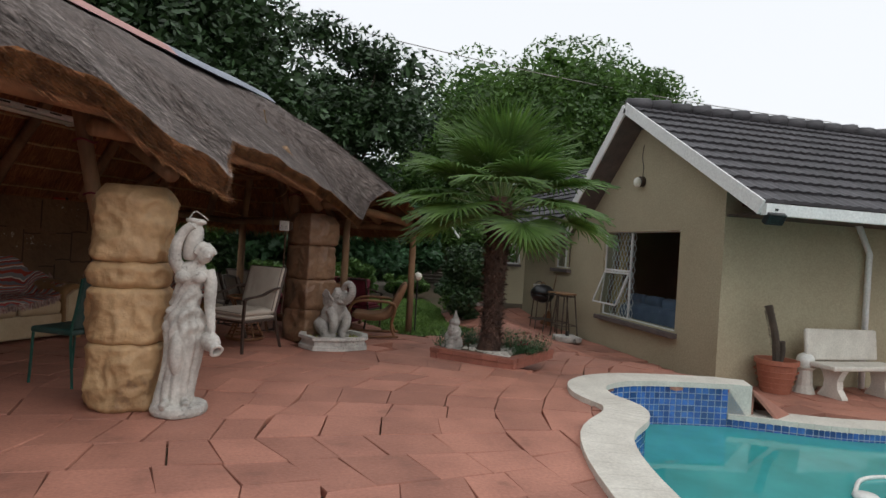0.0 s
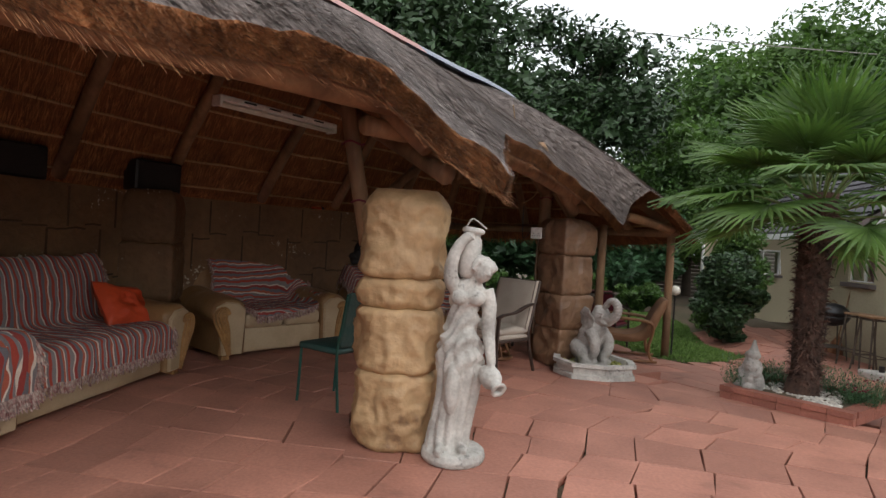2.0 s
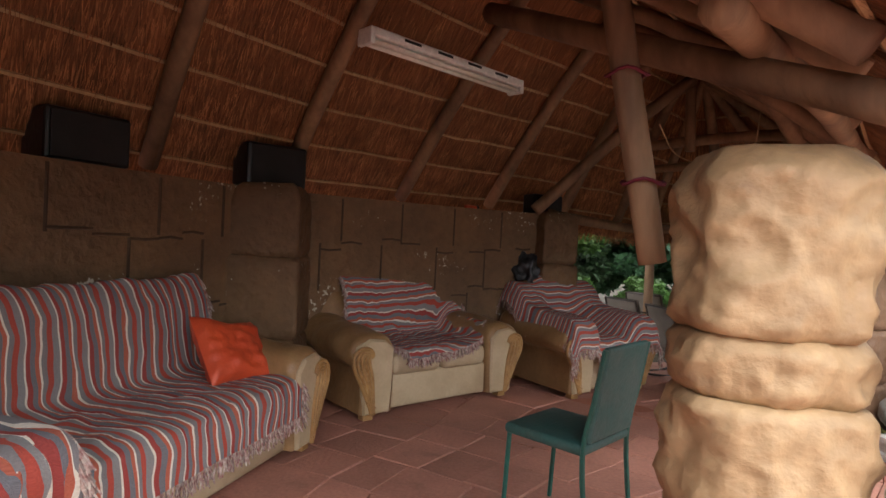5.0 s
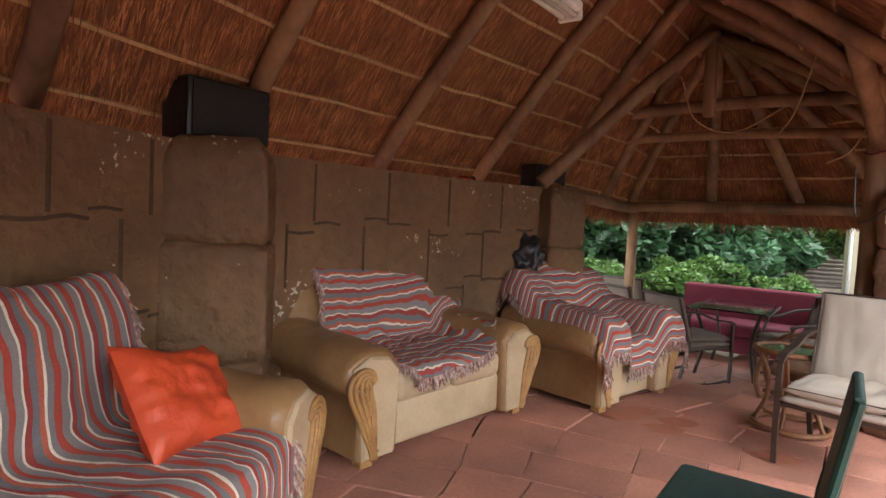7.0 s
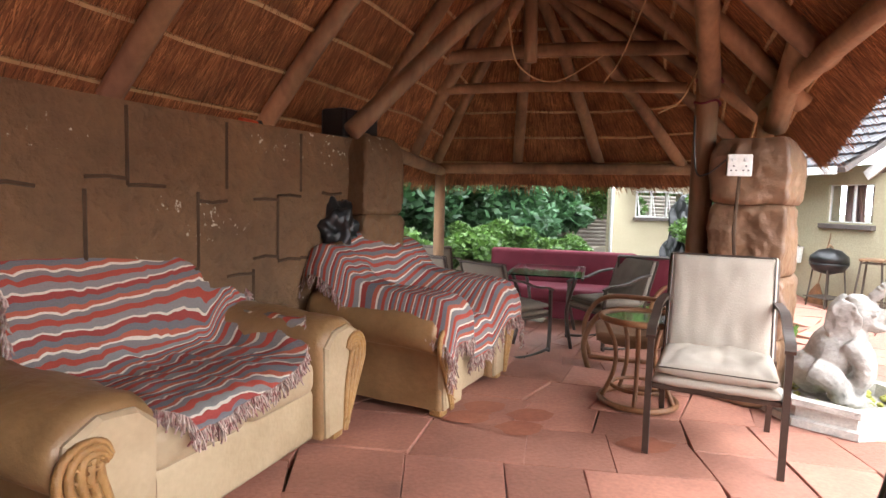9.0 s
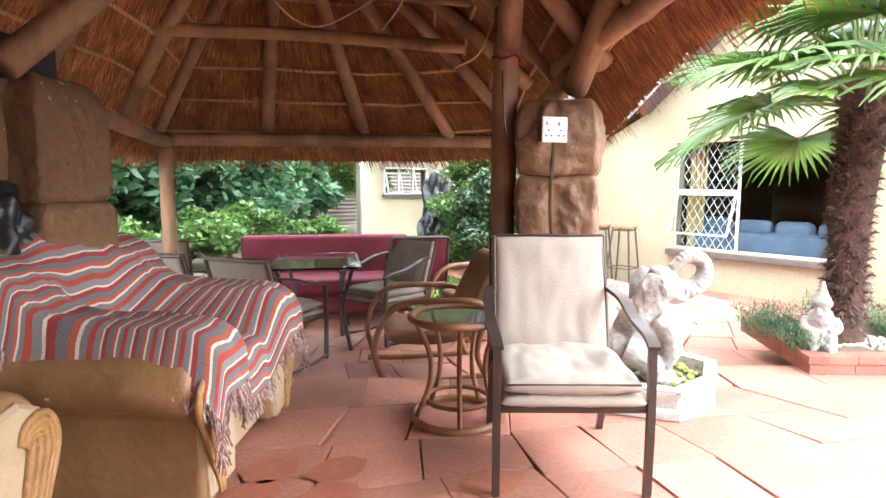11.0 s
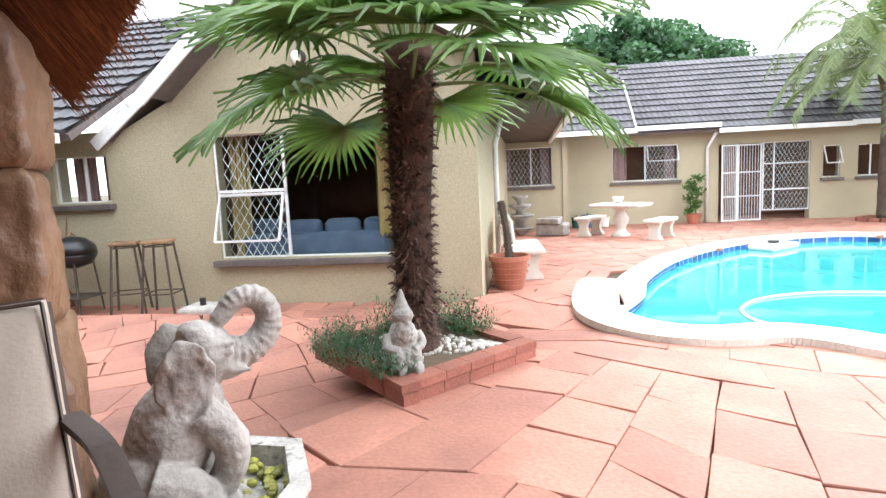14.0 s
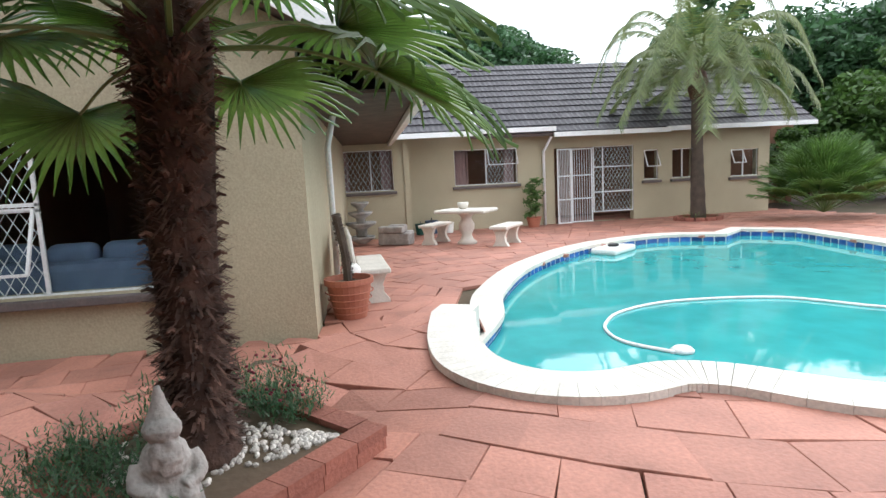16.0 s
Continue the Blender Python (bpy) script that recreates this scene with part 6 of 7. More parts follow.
def elephant(m):
    bm = blob((-0.01, 0, 0.31), (0.15, 0.155, 0.22), None, 4, 0.04, Matrix.Rotation(radians(22), 4, "Y"))
    blob((0.05, 0, 0.42), (0.125, 0.135, 0.14), bm, 4, 0.04)
    blob((-0.09, 0, 0.17), (0.165, 0.18, 0.15), bm, 4, 0.05)
    blob((0.12, 0, 0.575), (0.115, 0.10, 0.115), bm, 4, 0.04)
    blob((0.10, 0, 0.665), (0.065, 0.07, 0.045), bm, 3)
    blob((0.19, 0, 0.53), (0.075, 0.075, 0.06), bm, 3)
    way = arc([(0.19, 0, 0.57), (0.275, 0, 0.565), (0.345, 0, 0.615), (0.368, 0, 0.695), (0.325, 0, 0.765), (0.25, 0, 0.765), (0.20, 0, 0.715), (0.17, 0, 0.69)], 12)
    tube(way, [0.064 - 0.00042 * k + 0.0045 * math.sin(k * 1.55) for k in range(len(way))], 18, bm)
    tube([(0.20, 0, 0.505), (0.285, 0, 0.50)], [0.042, 0.014], 10, bm)
    for sd in (-1, 1):
        ear = blob((0, 0, 0), (0.10, 0.024, 0.15), None, 4, 0.12)
        for v in ear.verts:
            v.co.y += 0.9 * v.co.x ** 2 - 0.012 * math.cos(v.co.z * 30) * (abs(v.co.x) > 0.05)
        ear.transform(Matrix.Translation((0.035, sd * 0.125, 0.535)) @ Matrix.Rotation(radians(sd * -14), 4, "X") @ Matrix.Diagonal((1, sd, 1, 1)))
        if sd < 0:
            bmesh.ops.reverse_faces(ear, faces=ear.faces)
        join(bm, ear)
        blob((0.195, sd * 0.082, 0.592), (0.020, 0.014, 0.014), bm, 3)
        tube([(0.15, sd * 0.08, 0.625), (0.22, sd * 0.075, 0.622)], 0.011, 6, bm)
        tube(arc([(0.07, sd * 0.10, 0.40), (0.155, sd * 0.12, 0.30), (0.165, sd * 0.115, 0.20), (0.12, sd * 0.10, 0.10), (0.15, sd * 0.10, 0.02)], 6), [0.072 - 0.0009 * k + 0.002 * math.sin(k * 2) for k in range(25)], 14, bm)
        tube(arc([(-0.10, sd * 0.13, 0.20), (0.0, sd * 0.16, 0.16), (0.05, sd * 0.16, 0.09), (0.03, sd * 0.16, 0.03)], 6), [0.095 - 0.0022 * k for k in range(19)], 14, bm)
        blob((0.09, sd * 0.165, 0.03), (0.085, 0.06, 0.045), bm, 3, 0.1)
        tube([(0.21, sd * 0.055, 0.515), (0.275, sd * 0.065, 0.505)], [0.018, 0.008], 8, bm)
    lathe([(0.23, 0), (0.24, 0.03), (0.20, 0.06)], 24, (0.02, 0, -0.04), bm)
    bm = sculpt(bm, 0.0075, 0.003, 38, 2)
    ob = tagged(part("elephant_statue", bm, GREYST, smooth=True), "grey cement statue of a sitting elephant, trunk raised", "statue")
    ob.matrix_world = m
    return ob


elephant(pose(3.99, 9.69, 0.10, 0, 0, -49) @ Matrix.Scale(0.90, 4))
basin = thing("pond_basin", pose(4.02, 9.68, 0, 0, 0, 8) @ Matrix.Diagonal((0.92, 0.92, 0.85, 1)), "low octagonal cement basin with yellow-green stones", "basin")
oct_o, oct_i = [(0.46, 0), (0.40, -0.30), (0.05, -0.42), (-0.32, -0.36), (-0.46, -0.05), (-0.38, 0.30), (-0.02, 0.42), (0.32, 0.32)], 0.84
bm = bmesh.new()
ringz = [(1.0, 0.0), (1.0, 0.05), (0.93, 0.06), (0.93, 0.13), (1.02, 0.145), (1.02, 0.185), (0.84, 0.185), (0.82, 0.09)]
rr = [[bm.verts.new((x * s, y * s, z)) for x, y in oct_o] for s, z in ringz]
for a, b in zip(rr, rr[1:]):
    for k in range(8):
        bm.faces.new((a[k], a[(k + 1) % 8], b[(k + 1) % 8], b[k]))
bm.faces.new(rr[-1])
part("bowl", bm, STONE, basin)
bm = bmesh.new()
r2 = random.Random(3)
for k in range(150):
    a, q = r2.uniform(0, 6.28), 0.36 * math.sqrt(r2.random())
    blob((q * math.cos(a), q * math.sin(a), 0.10 + r2.uniform(0, 0.03)), (r2.uniform(0.02, 0.045), r2.uniform(0.018, 0.03), 0.02), bm, 1, 0.2)
part("wet_stones", bm, MOSS, basin, "mossy yellow-green stones", kind="stuff")

# ---- planter with palm ----
planter = thing("brick_planter", (0, 0, 0), "low square red brick planter round the palm", "planter")
C = [Vector(p) for p in PLANT]
mid = sum(C, Vector((0, 0))) / 4
for k in range(4):
    a, b = C[k], C[(k + 1) % 4]
    d = b - a
    inn = Vector((-d.y, d.x)).normalized()
    if (mid - a).dot(inn) < 0:
        inn = -inn
    nb = 5
    for row, (z0, z1, dp) in enumerate(((-0.02, 0.045, 0.105), (0.05, 0.10, 0.12))):
        for i in range(nb):
            f0 = dp / d.length
            p, q = a + d * (f0 + (1 - f0) * (i + 0.012) / nb), a + d * (f0 + (1 - f0) * (i + 0.988 if i < nb - 1 else nb) / nb)
            o = inn * (0.0 if row else 0.008)
            part("brick", slab_poly([tuple(p + o), tuple(q + o), tuple(q + inn * dp), tuple(p + inn * dp)], z0, z1), BRICKR, planter)
soil = part("soil", slab_poly([tuple(mid + (c - mid) * 0.9) for c in C], 0.0, 0.07), EARTH, planter)
bm = bmesh.new()
for k in range(420):
    u, v = r2.random(), r2.random()
    p = mid + (C[0] - mid) * 0.78 * (u * 2 - 1) * (1 - abs(v)) + (C[1] - mid) * 0.78 * (v * 2 - 1) * 0.9
    if inside(p.x, p.y, PLANT):
        blob((p.x, p.y, 0.075), (r2.uniform(0.012, 0.028), r2.uniform(0.012, 0.022), 0.012), bm, 1, 0.2)
part("pebbles", bm, PEBBLE, planter, "white and brown pebbles", kind="stuff")
gn = bmesh.new()
lathe([(0.11, 0), (0.13, 0.06), (0.12, 0.14), (0.09, 0.2), (0.10, 0.26), (0.08, 0.32), (0.045, 0.35), (0.07, 0.37), (0.075, 0.40), (0.055, 0.44), (0.03, 0.50), (0.012, 0.57)], 18, (0, 0, 0), gn)
blob((0.06, 0, 0.29), (0.055, 0.065, 0.10), gn, 3, 0.3)
blob((0.045, 0, 0.40), (0.055, 0.07, 0.05), gn, 3, 0.1)
blob((0.078, 0, 0.375), (0.016, 0.014, 0.016), gn, 2)
for sd in (-1, 1):
    blob((0.10, sd * 0.06, 0.05), (0.09, 0.05, 0.05), gn, 3, 0.15)
    blob((0.07, sd * 0.06, 0.13), (0.07, 0.045, 0.06), gn, 3, 0.15)
    tube(arc([(0, sd * 0.10, 0.27), (0.05, sd * 0.12, 0.20), (0.10, sd * 0.05, 0.17)], 4), 0.03, 8, gn)
gnome = tagged(part("garden_gnome", sculpt(gn, 0.006, 0.003, 50, 1), GREYST, smooth=True), "weathered grey cement garden gnome sitting in the planter", "statue")
gnome.matrix_world = pose(5.47, 9.26, 0.07, 0, 0, 205) @ Matrix.Scale(0.84, 4)


def herb(x, y, z, n, rad, h, label, mt=LEAFC, seed=0, flower=False):
    ob = thing("herb_plant", (x, y, z), label, "plant", "low plants in the planter")
    r = random.Random(seed)
    bm = bmesh.new()
    for k in range(n):
        a, q = r.uniform(0, 6.28), rad * math.sqrt(r.random())
        bx, by = q * math.cos(a), q * math.sin(a)
        hh = h * r.uniform(0.4, 1.0)
        tx, ty = bx * 1.35 + r.uniform(-.05, .05), by * 1.35 + r.uniform(-.05, .05)
        for j in range(7):
            f = (j + 1) / 7
            c = Vector((bx + (tx - bx) * f, by + (ty - by) * f, hh * f))
            dr = Vector((r.uniform(-1, 1), r.uniform(-1, 1), r.uniform(0.1, 1))).normalized() * r.uniform(0.02, 0.04)
            sd = dr.cross(Vector((0, 0, 1))).normalized() * 0.004
            bm.faces.new([bm.verts.new(c + v) for v in (-sd, sd, dr + sd * .3, dr - sd * .3)])
    part("foliage", bm, mt, ob)
    if flower:
        bm = bmesh.new()
        for k in range(14):
            a, q = r.uniform(0, 6.28), rad * r.random()
            blob((q * math.cos(a), q * math.sin(a), h * r.uniform(0.7, 1.0)), (0.01, 0.01, 0.008), bm, 1)
        part("flowers", bm, BURG, ob, "tiny pink flowers", kind="stuff")


for x, y, n, rd, h, fl, sd in ((5.62, 9.60, 240, 0.22, 0.26, False, 1), (5.9, 9.78, 170, 0.16, 0.20, False, 2), (6.24, 9.45, 220, 0.18, 0.26, False, 3), (6.44, 9.18, 260, 0.20, 0.24, True, 4), (6.28, 8.96, 130, 0.14, 0.17, True, 5), (5.38, 9.32, 110, 0.11, 0.15, False, 6)):
    herb(x, y, 0.07, n, rd, h, "small green feathery herb with fine leaves", seed=sd, flower=fl)


def fan_leaf(seed, size=0.62, rays=34):
    """One fan-palm leaf at the end of its stalk: +z along the stalk; folded segments with drooping tips."""
    r = random.Random(seed)
    bm = bmesh.new()
    for k in range(rays):
        a = radians(-118 + 236 * k / (rays - 1))
        ln = size * (0.78 + 0.22 * math.cos(a * 0.7)) * r.uniform(0.93, 1.05)
        w = size * 0.034
        prev = None
        for j in range(7):
            f = j / 6
            d = ln * f
            droop = -0.55 * size * max(0, f - 0.45) ** 2 * r.uniform(0.6, 1.3)
            c = Vector((math.sin(a) * d, droop + 0.10 * d * abs(math.sin(a)), math.cos(a) * d))
            s = Vector((math.cos(a), 0, -math.sin(a))) * w * (f * 2.2 + 0.15 if f < 0.45 else 1.14 * (1 - (f - 0.45) / 0.58))
            row = [bm.verts.new(c - s), bm.verts.new(c + Vector((0, 0.014, 0))), bm.verts.new(c + s)]
            if prev:
                for q in range(2):
                    bm.faces.new((prev[q], prev[q + 1], row[q + 1], row[q]))
            prev = row
    return bm


palm = thing("fan_palm", (5.92, 9.27, 0.05), "fan palm with a shaggy brown trunk in the planter", "palm tree")
PH = 1.58
bm = tube(arc([(0, 0, 0), (0.02, 0.0, 0.3), (0.02, 0.0, 0.9), (0.03, -0.03, PH), (0.03, -0.03, PH + 0.35)], 6), [0.15 - 0.03 * smooth(0, 6, k) + 0.03 * smooth(8, 20, k) for k in range(25)], 16)
part("trunk", bm, SHAG, palm, "brown fibrous trunk", smooth=True)
bm = bmesh.new()
r3 = random.Random(8)
for k in range(3600):
    z = r3.uniform(0.05, PH + 0.25)
    a = r3.uniform(0, 6.28)
    q = 0.118 + 0.03 * smooth(0.7, 1.7, z)
    lean = -0.03 * smooth(0.9, 1.9, z)
    p = Vector((0.02 + q * math.cos(a), lean + q * math.sin(a), z))
    o = Vector((math.cos(a), math.sin(a), r3.uniform(-0.9, 0.7)))
    d = o.normalized() * r3.uniform(0.03, 0.085)
    s = Vector((-math.sin(a), math.cos(a), 0)) * r3.uniform(0.004, 0.012)
    bm.faces.new([bm.verts.new(v) for v in (p - s, p + s, p + d + s * 0.3, p + d - s * 0.3)])
for k in range(110):
    z, a = 0.15 + PH * k / 110, k * 2.4
    c, s = math.cos(a), math.sin(a)
    yo = -0.03 * smooth(0.9, 1.9, z)
    w = 0.02 * smooth(0.7, 1.7, z)
    tube([(0.02 + (0.10 + w) * c, yo + (0.10 + w) * s, z), (0.02 + (0.15 + w) * c, yo + (0.15 + w) * s, z + 0.03), (0.02 + (0.175 + w) * c, yo + (0.175 + w) * s, z + 0.02)], [0.016, 0.010, 0.005], 5, bm)
part("trunk_fibres", bm, SHAG, palm, "ragged leaf stubs and fibres", kind="stuff")
leaf_meshes = []
for k in range(4):
    o = part("leaf_blade", fan_leaf(k, 0.65 + 0.03 * k), FROND, palm)
    leaf_meshes.append(o.data)
    bpy.data.objects.remove(o)
NL = 30
for k in range(NL + 1):
    el = 86 - 93 * (k / (NL - 1)) ** 1.15
    az = k * 137.5 + 20
    if k == NL:
        az, el = 198, 20
    ln = 0.54 + 0.22 * r3.random() + 0.10 * (k / NL)
    c, s = math.cos(radians(az)), math.sin(radians(az))
    ce, se = math.cos(radians(el)), math.sin(radians(el))
    base = Vector((0.03 + 0.05 * c, -0.03 + 0.05 * s, PH + 0.30 - 0.22 * k / NL))
    tip = base + Vector((c * ce, s * ce, se)) * ln + Vector((0, 0, -0.06))
    st = part("stalk", tube(arc([base, base.lerp(tip, 0.55) + Vector((0, 0, 0.05)), tip], 4), [0.013] * 4 + [0.008] * 5, 5), PETIOLE, palm)
    d = (tip - base).normalized()
    z = (d + Vector((0, 0, -0.35))).normalized()
    x = z.cross(Vector((0, 0, 1))).normalized()
    y = z.cross(x)
    y = y if y.z > 0 else -y
    x = y.cross(z)
    lf = new("leaf_blade", leaf_meshes[k % 4])
    lf.parent = palm
    lf.matrix_parent_inverse = Matrix.Identity(4)
    lf.matrix_basis = Matrix.Translation(tip) @ Matrix((x, y, z)).transposed().to_4x4()


# ---- trees and shrubs ----
def leaves(bm, centre, size, n, leaf, r, shell=0.55):
    for k in range(n + n // 7):
        inner = k >= n
        d = Vector((r.gauss(0, 1), r.gauss(0, 1), r.gauss(0, 1))).normalized()
        q = 0.55 * r.random() if inner else shell + (1 - shell) * r.random() ** 0.5
        p = centre + Vector((d.x * size[0], d.y * size[1], d.z * size[2])) * q
        u = Vector((r.gauss(0, 1), r.gauss(0, 1), r.gauss(0, 0.6))).normalized()
        v = u.orthogonal().normalized()
        v = (Matrix.Rotation(r.uniform(0, 6.28), 3, u) @ v)
        L = leaf * r.uniform(0.6, 1.3) * (2.4 if inner else 1)
        bm.faces.new([bm.verts.new(p + w) for w in (-u * L, v * L * 0.42, u * L, -v * L * 0.42)])


def tree(name, x, y, h, crown, n_clumps, per, leaf, mt, label, seed, trunk_r=0.18, z0=-0.2, trunk_top=0.55):
    ob = thing(name, (x, y, z0), label, "tree" if name == "tree" else "shrub")
    r = random.Random(seed)
    cz = h - crown[2]
    bm = tube(arc([(0, 0, 0), (r.uniform(-.1, .1), r.uniform(-.1, .1), h * 0.3), (r.uniform(-.3, .3), r.uniform(-.3, .3), h * trunk_top)], 5), [trunk_r * (1 - 0.05 * k) for k in range(11)], 10)
    part("trunk", bm, BARK, ob, smooth=True)
    cl = []
    for k in range(n_clumps):
        d = Vector((r.gauss(0, 1), r.gauss(0, 1), r.gauss(0, 1) * 0.9)).normalized()
        q = r.uniform(0.35, 0.95)
        cl.append(Vector((d.x * crown[0] * q, d.y * crown[1] * q, cz + d.z * crown[2] * q)))
    bm = bmesh.new()
    for c in cl[: max(6, n_clumps // 4)]:
        s = Vector((0, 0, h * trunk_top * r.uniform(0.6, 1.0)))
        tube(arc([s, s.lerp(c, 0.5) + Vector((0, 0, 0.1 * h * r.random())), c], 3), [trunk_r * 0.35, trunk_r * 0.3, trunk_r * 0.26, trunk_r * 0.2, trunk_r * 0.16, trunk_r * 0.1, 0.02], 5, bm)
    part("limbs", bm, BARK, ob)
    bm = bmesh.new()
    cs = (crown[0] + crown[2]) / 2
    for c in cl:
        k = r.uniform(0.16, 0.34) * cs
        leaves(bm, c, (k * 1.15, k * 1.15, k * 0.8), per, leaf, r, 0.66)
    part("crown", bm, mt, ob, kind="stuff")
    return ob


tree("tree", -1.5, 18.5, 9.6, (5.0, 4.2, 4.2), 210, 420, 0.11, LEAFB, "tall dark evergreen tree behind the thatched roof", 1, 0.3)
tree("tree", 4.6, 20.5, 8.6, (2.3, 2.2, 3.4), 70, 300, 0.10, LEAFB, "dark tree with loose drooping branches", 2, 0.2)
tree("tree", 15.6, 30.0, 12.0, (8.0, 4.5, 5.6), 330, 560, 0.125, LEAFA, "broad rounded green tree behind the house", 3, 0.4)
tree("tree", 8.8, 23.5, 6.0, (2.9, 2.4, 2.8), 120, 380, 0.095, LEAFA, "bright green leafy tree beyond the lawn", 4, 0.16)
tree("tree", 26.0, 4.5, 7.2, (2.6, 2.6, 2.2), 80, 220, 0.15, LEAFC, "grey-green tree behind the far roof", 5, 0.2)
tree("tree", 30.0, 2.0, 7.6, (3.2, 2.6, 2.4), 80, 220, 0.17, LEAFC, "grey-green tree behind the far roof", 15, 0.2)
tree("tree", 26.0, -6.0, 6.0, (3.2, 3.2, 2.8), 100, 230, 0.15, LEAFA, "leafy green tree beyond the far wing", 6, 0.2)
tree("tree", 30.0, -8.0, 9.0, (3.0, 3.0, 4.0), 90, 220, 0.17, LEAFC, "tall blue-green conifer in the distance", 7, 0.3)
tree("tree", 25.0, -10.5, 7.5, (3.4, 3.4, 3.4), 110, 230, 0.16, LEAFC, "tall green tree behind the far wing", 9, 0.25)
tree("tree", 20.5, -9.5, 5.0, (3.2, 3.0, 2.6), 100, 230, 0.15, LEAFA, "leafy green tree by the pool's far end", 8, 0.2)
for k, (x, y, h, cr, nc, mt, lf, lb) in enumerate([
        (2.4, 19.2, 3.3, (1.9, 1.2, 1.7), 60, LEAFC, 0.14, "broad shrub with large pale green leaves"), (4.7, 19.8, 3.5, (1.9, 1.1, 1.8), 70, LEAFC, 0.14, "broad shrub with large pale green leaves"),
        (6.6, 20.4, 3.2, (1.35, 0.9, 1.5), 46, LEAFC, 0.14, "broad shrub with large pale green leaves"), (0.2, 18.0, 2.9, (1.8, 1.2, 1.4), 40, LEAFB, 0.09, "dark dense garden shrub"),
        (1.0, 15.4, 2.6, (0.8, 1.0, 1.25), 28, LEAFA, 0.06, "tangled green creeper by the eave"), (-1.5, 15.0, 3.2, (1.4, 1.4, 1.5), 34, LEAFC, 0.08, "tall green hedge shrub"), (-2.5, 12.5, 3.0, (1.2, 1.6, 1.4), 34, LEAFA, 0.08, "tall green hedge shrub"),
        (6.75, 13.7, 1.85, (0.55, 0.6, 0.95), 40, LEAFB, 0.045, "clipped dark shrub with small leaves beside the lawn"), (7.1, 14.6, 2.2, (0.55, 0.7, 1.15), 44, LEAFA, 0.045, "dense green creeper column"),
        (4.4, 17.8, 0.9, (1.4, 0.6, 0.42), 24, LEAFA, 0.07, "low bright green undergrowth"), (2.6, 17.4, 0.8, (1.2, 0.6, 0.4), 20, LEAFA, 0.07, "low bright green undergrowth"), (6.0, 18.4, 0.8, (0.9, 0.5, 0.4), 18, LEAFA, 0.06, "low bright green undergrowth"),
        (20.2, -5.2, 2.4, (1.4, 1.2, 1.2), 36, LEAFA, 0.09, "green garden shrub at the wing's end")]):
    tree("shrub", x, y, h, cr, nc, 200 if lf > 0.1 else 300, lf, mt, lb, 20 + k, 0.05, -0.15, 0.4)


def feather_palm(x, y, z, h, n, ln, label, seed):
    ob = thing("feather_palm", (x, y, z), label, "palm tree")
    r = random.Random(seed)
    part("trunk", tube(arc([(0, 0, 0), (0.04, 0.02, h * 0.5), (0, 0.05, h)], 8), [0.19 - 0.05 * smooth(0, 10, k) + 0.012 * (k % 2) for k in range(17)], 12), BARK, ob, smooth=True)
    part("boot", tube([(0, 0.05, h - 0.5), (0, 0.05, h - 0.1), (0, 0.05, h + 0.3)], [0.17, 0.27, 0.16], 12), SHAG, ob, smooth=True)
    for k in range(n):
        a, up = k * 2.39996, 1.25 - 1.6 * k / n
        c, s = math.cos(a), math.sin(a)
        L = ln * r.uniform(0.85, 1.1)
        P = arc([(0.1 * c, 0.1 * s, h + 0.2), (0.45 * L * c, 0.45 * L * s, h + 0.2 + 0.45 * L * up), (0.8 * L * c, 0.8 * L * s, h + 0.2 + L * (0.55 * up - 0.12)), (L * c, L * s, h + 0.2 + L * (0.45 * up - 0.45))], 6)
        bm = tube(P, [0.02 - 0.0008 * i for i in range(len(P))], 4)
        for i in range(3, len(P) - 1):
            d = (P[i + 1] - P[i - 1]).normalized()
            sd = d.cross(Vector((0, 0, 1))).normalized()
            for q in range(5):
                p = P[i].lerp(P[i + 1], q / 5)
                for w in (-1, 1):
                    t = (sd * w + d * 0.7 + Vector((0, 0, -0.5 - 0.4 * r.random()))).normalized() * 0.42 * r.uniform(0.7, 1.1)
                    e = d * 0.018
                    bm.faces.new([bm.verts.new(v) for v in (p - e, p + e, p + t + e * 0.2, p + t - e * 0.2)])
        part("frond", bm, FROND2, ob)
    return ob


feather_palm(17.7, 0.0, -0.4, 3.6, 44, 2.5, "tall feather palm with a slim grey trunk by the pool", 3)
bed = thing("palm_bed", (17.7, 0.0, -0.4), "low brick edging round the tall palm", "planter")
for k in range(14):
    a = 2 * math.pi * k / 14
    part("brick", box((0, 0, 0.04), (0.1, 0.22, 0.12), 0.008, Matrix.Rotation(a, 4, "Z") @ Matrix.Translation((0.55, 0, 0))), BRICKR, bed)
herb(17.7, 0.0, -0.38, 90, 0.4, 0.22, "small green plants under the tall palm", LEAFA, 31)
bush = thing("fan_palm_shrub", (15.8, -2.0, -0.4), "large bushy fan-palm shrub by the pool", "shrub")
for k in range(46):
    az, el = k * 137.5, 82 - 66 * (k / 46)
    c, s, ce, se = math.cos(radians(az)), math.sin(radians(az)), math.cos(radians(el)), math.sin(radians(el))
    base, ln = Vector((0, 0, 0.2)), 1.0 + 0.25 * r3.random()
    tip = base + Vector((c * ce, s * ce, se)) * ln
    part("stalk", tube([base, tip], 0.01, 4), PETIOLE, bush)
    z = (tip - base).normalized()
    x = z.cross(Vector((0, 0, 1))).normalized()
    y = x.cross(z) if x.cross(z).z > 0 else z.cross(x)
    x = y.cross(z)
    lf = new("leaf_blade", leaf_meshes[k % 4])
    lf.parent = bush
    lf.matrix_basis = Matrix.Translation(tip) @ Matrix((x, y, z)).transposed().to_4x4()


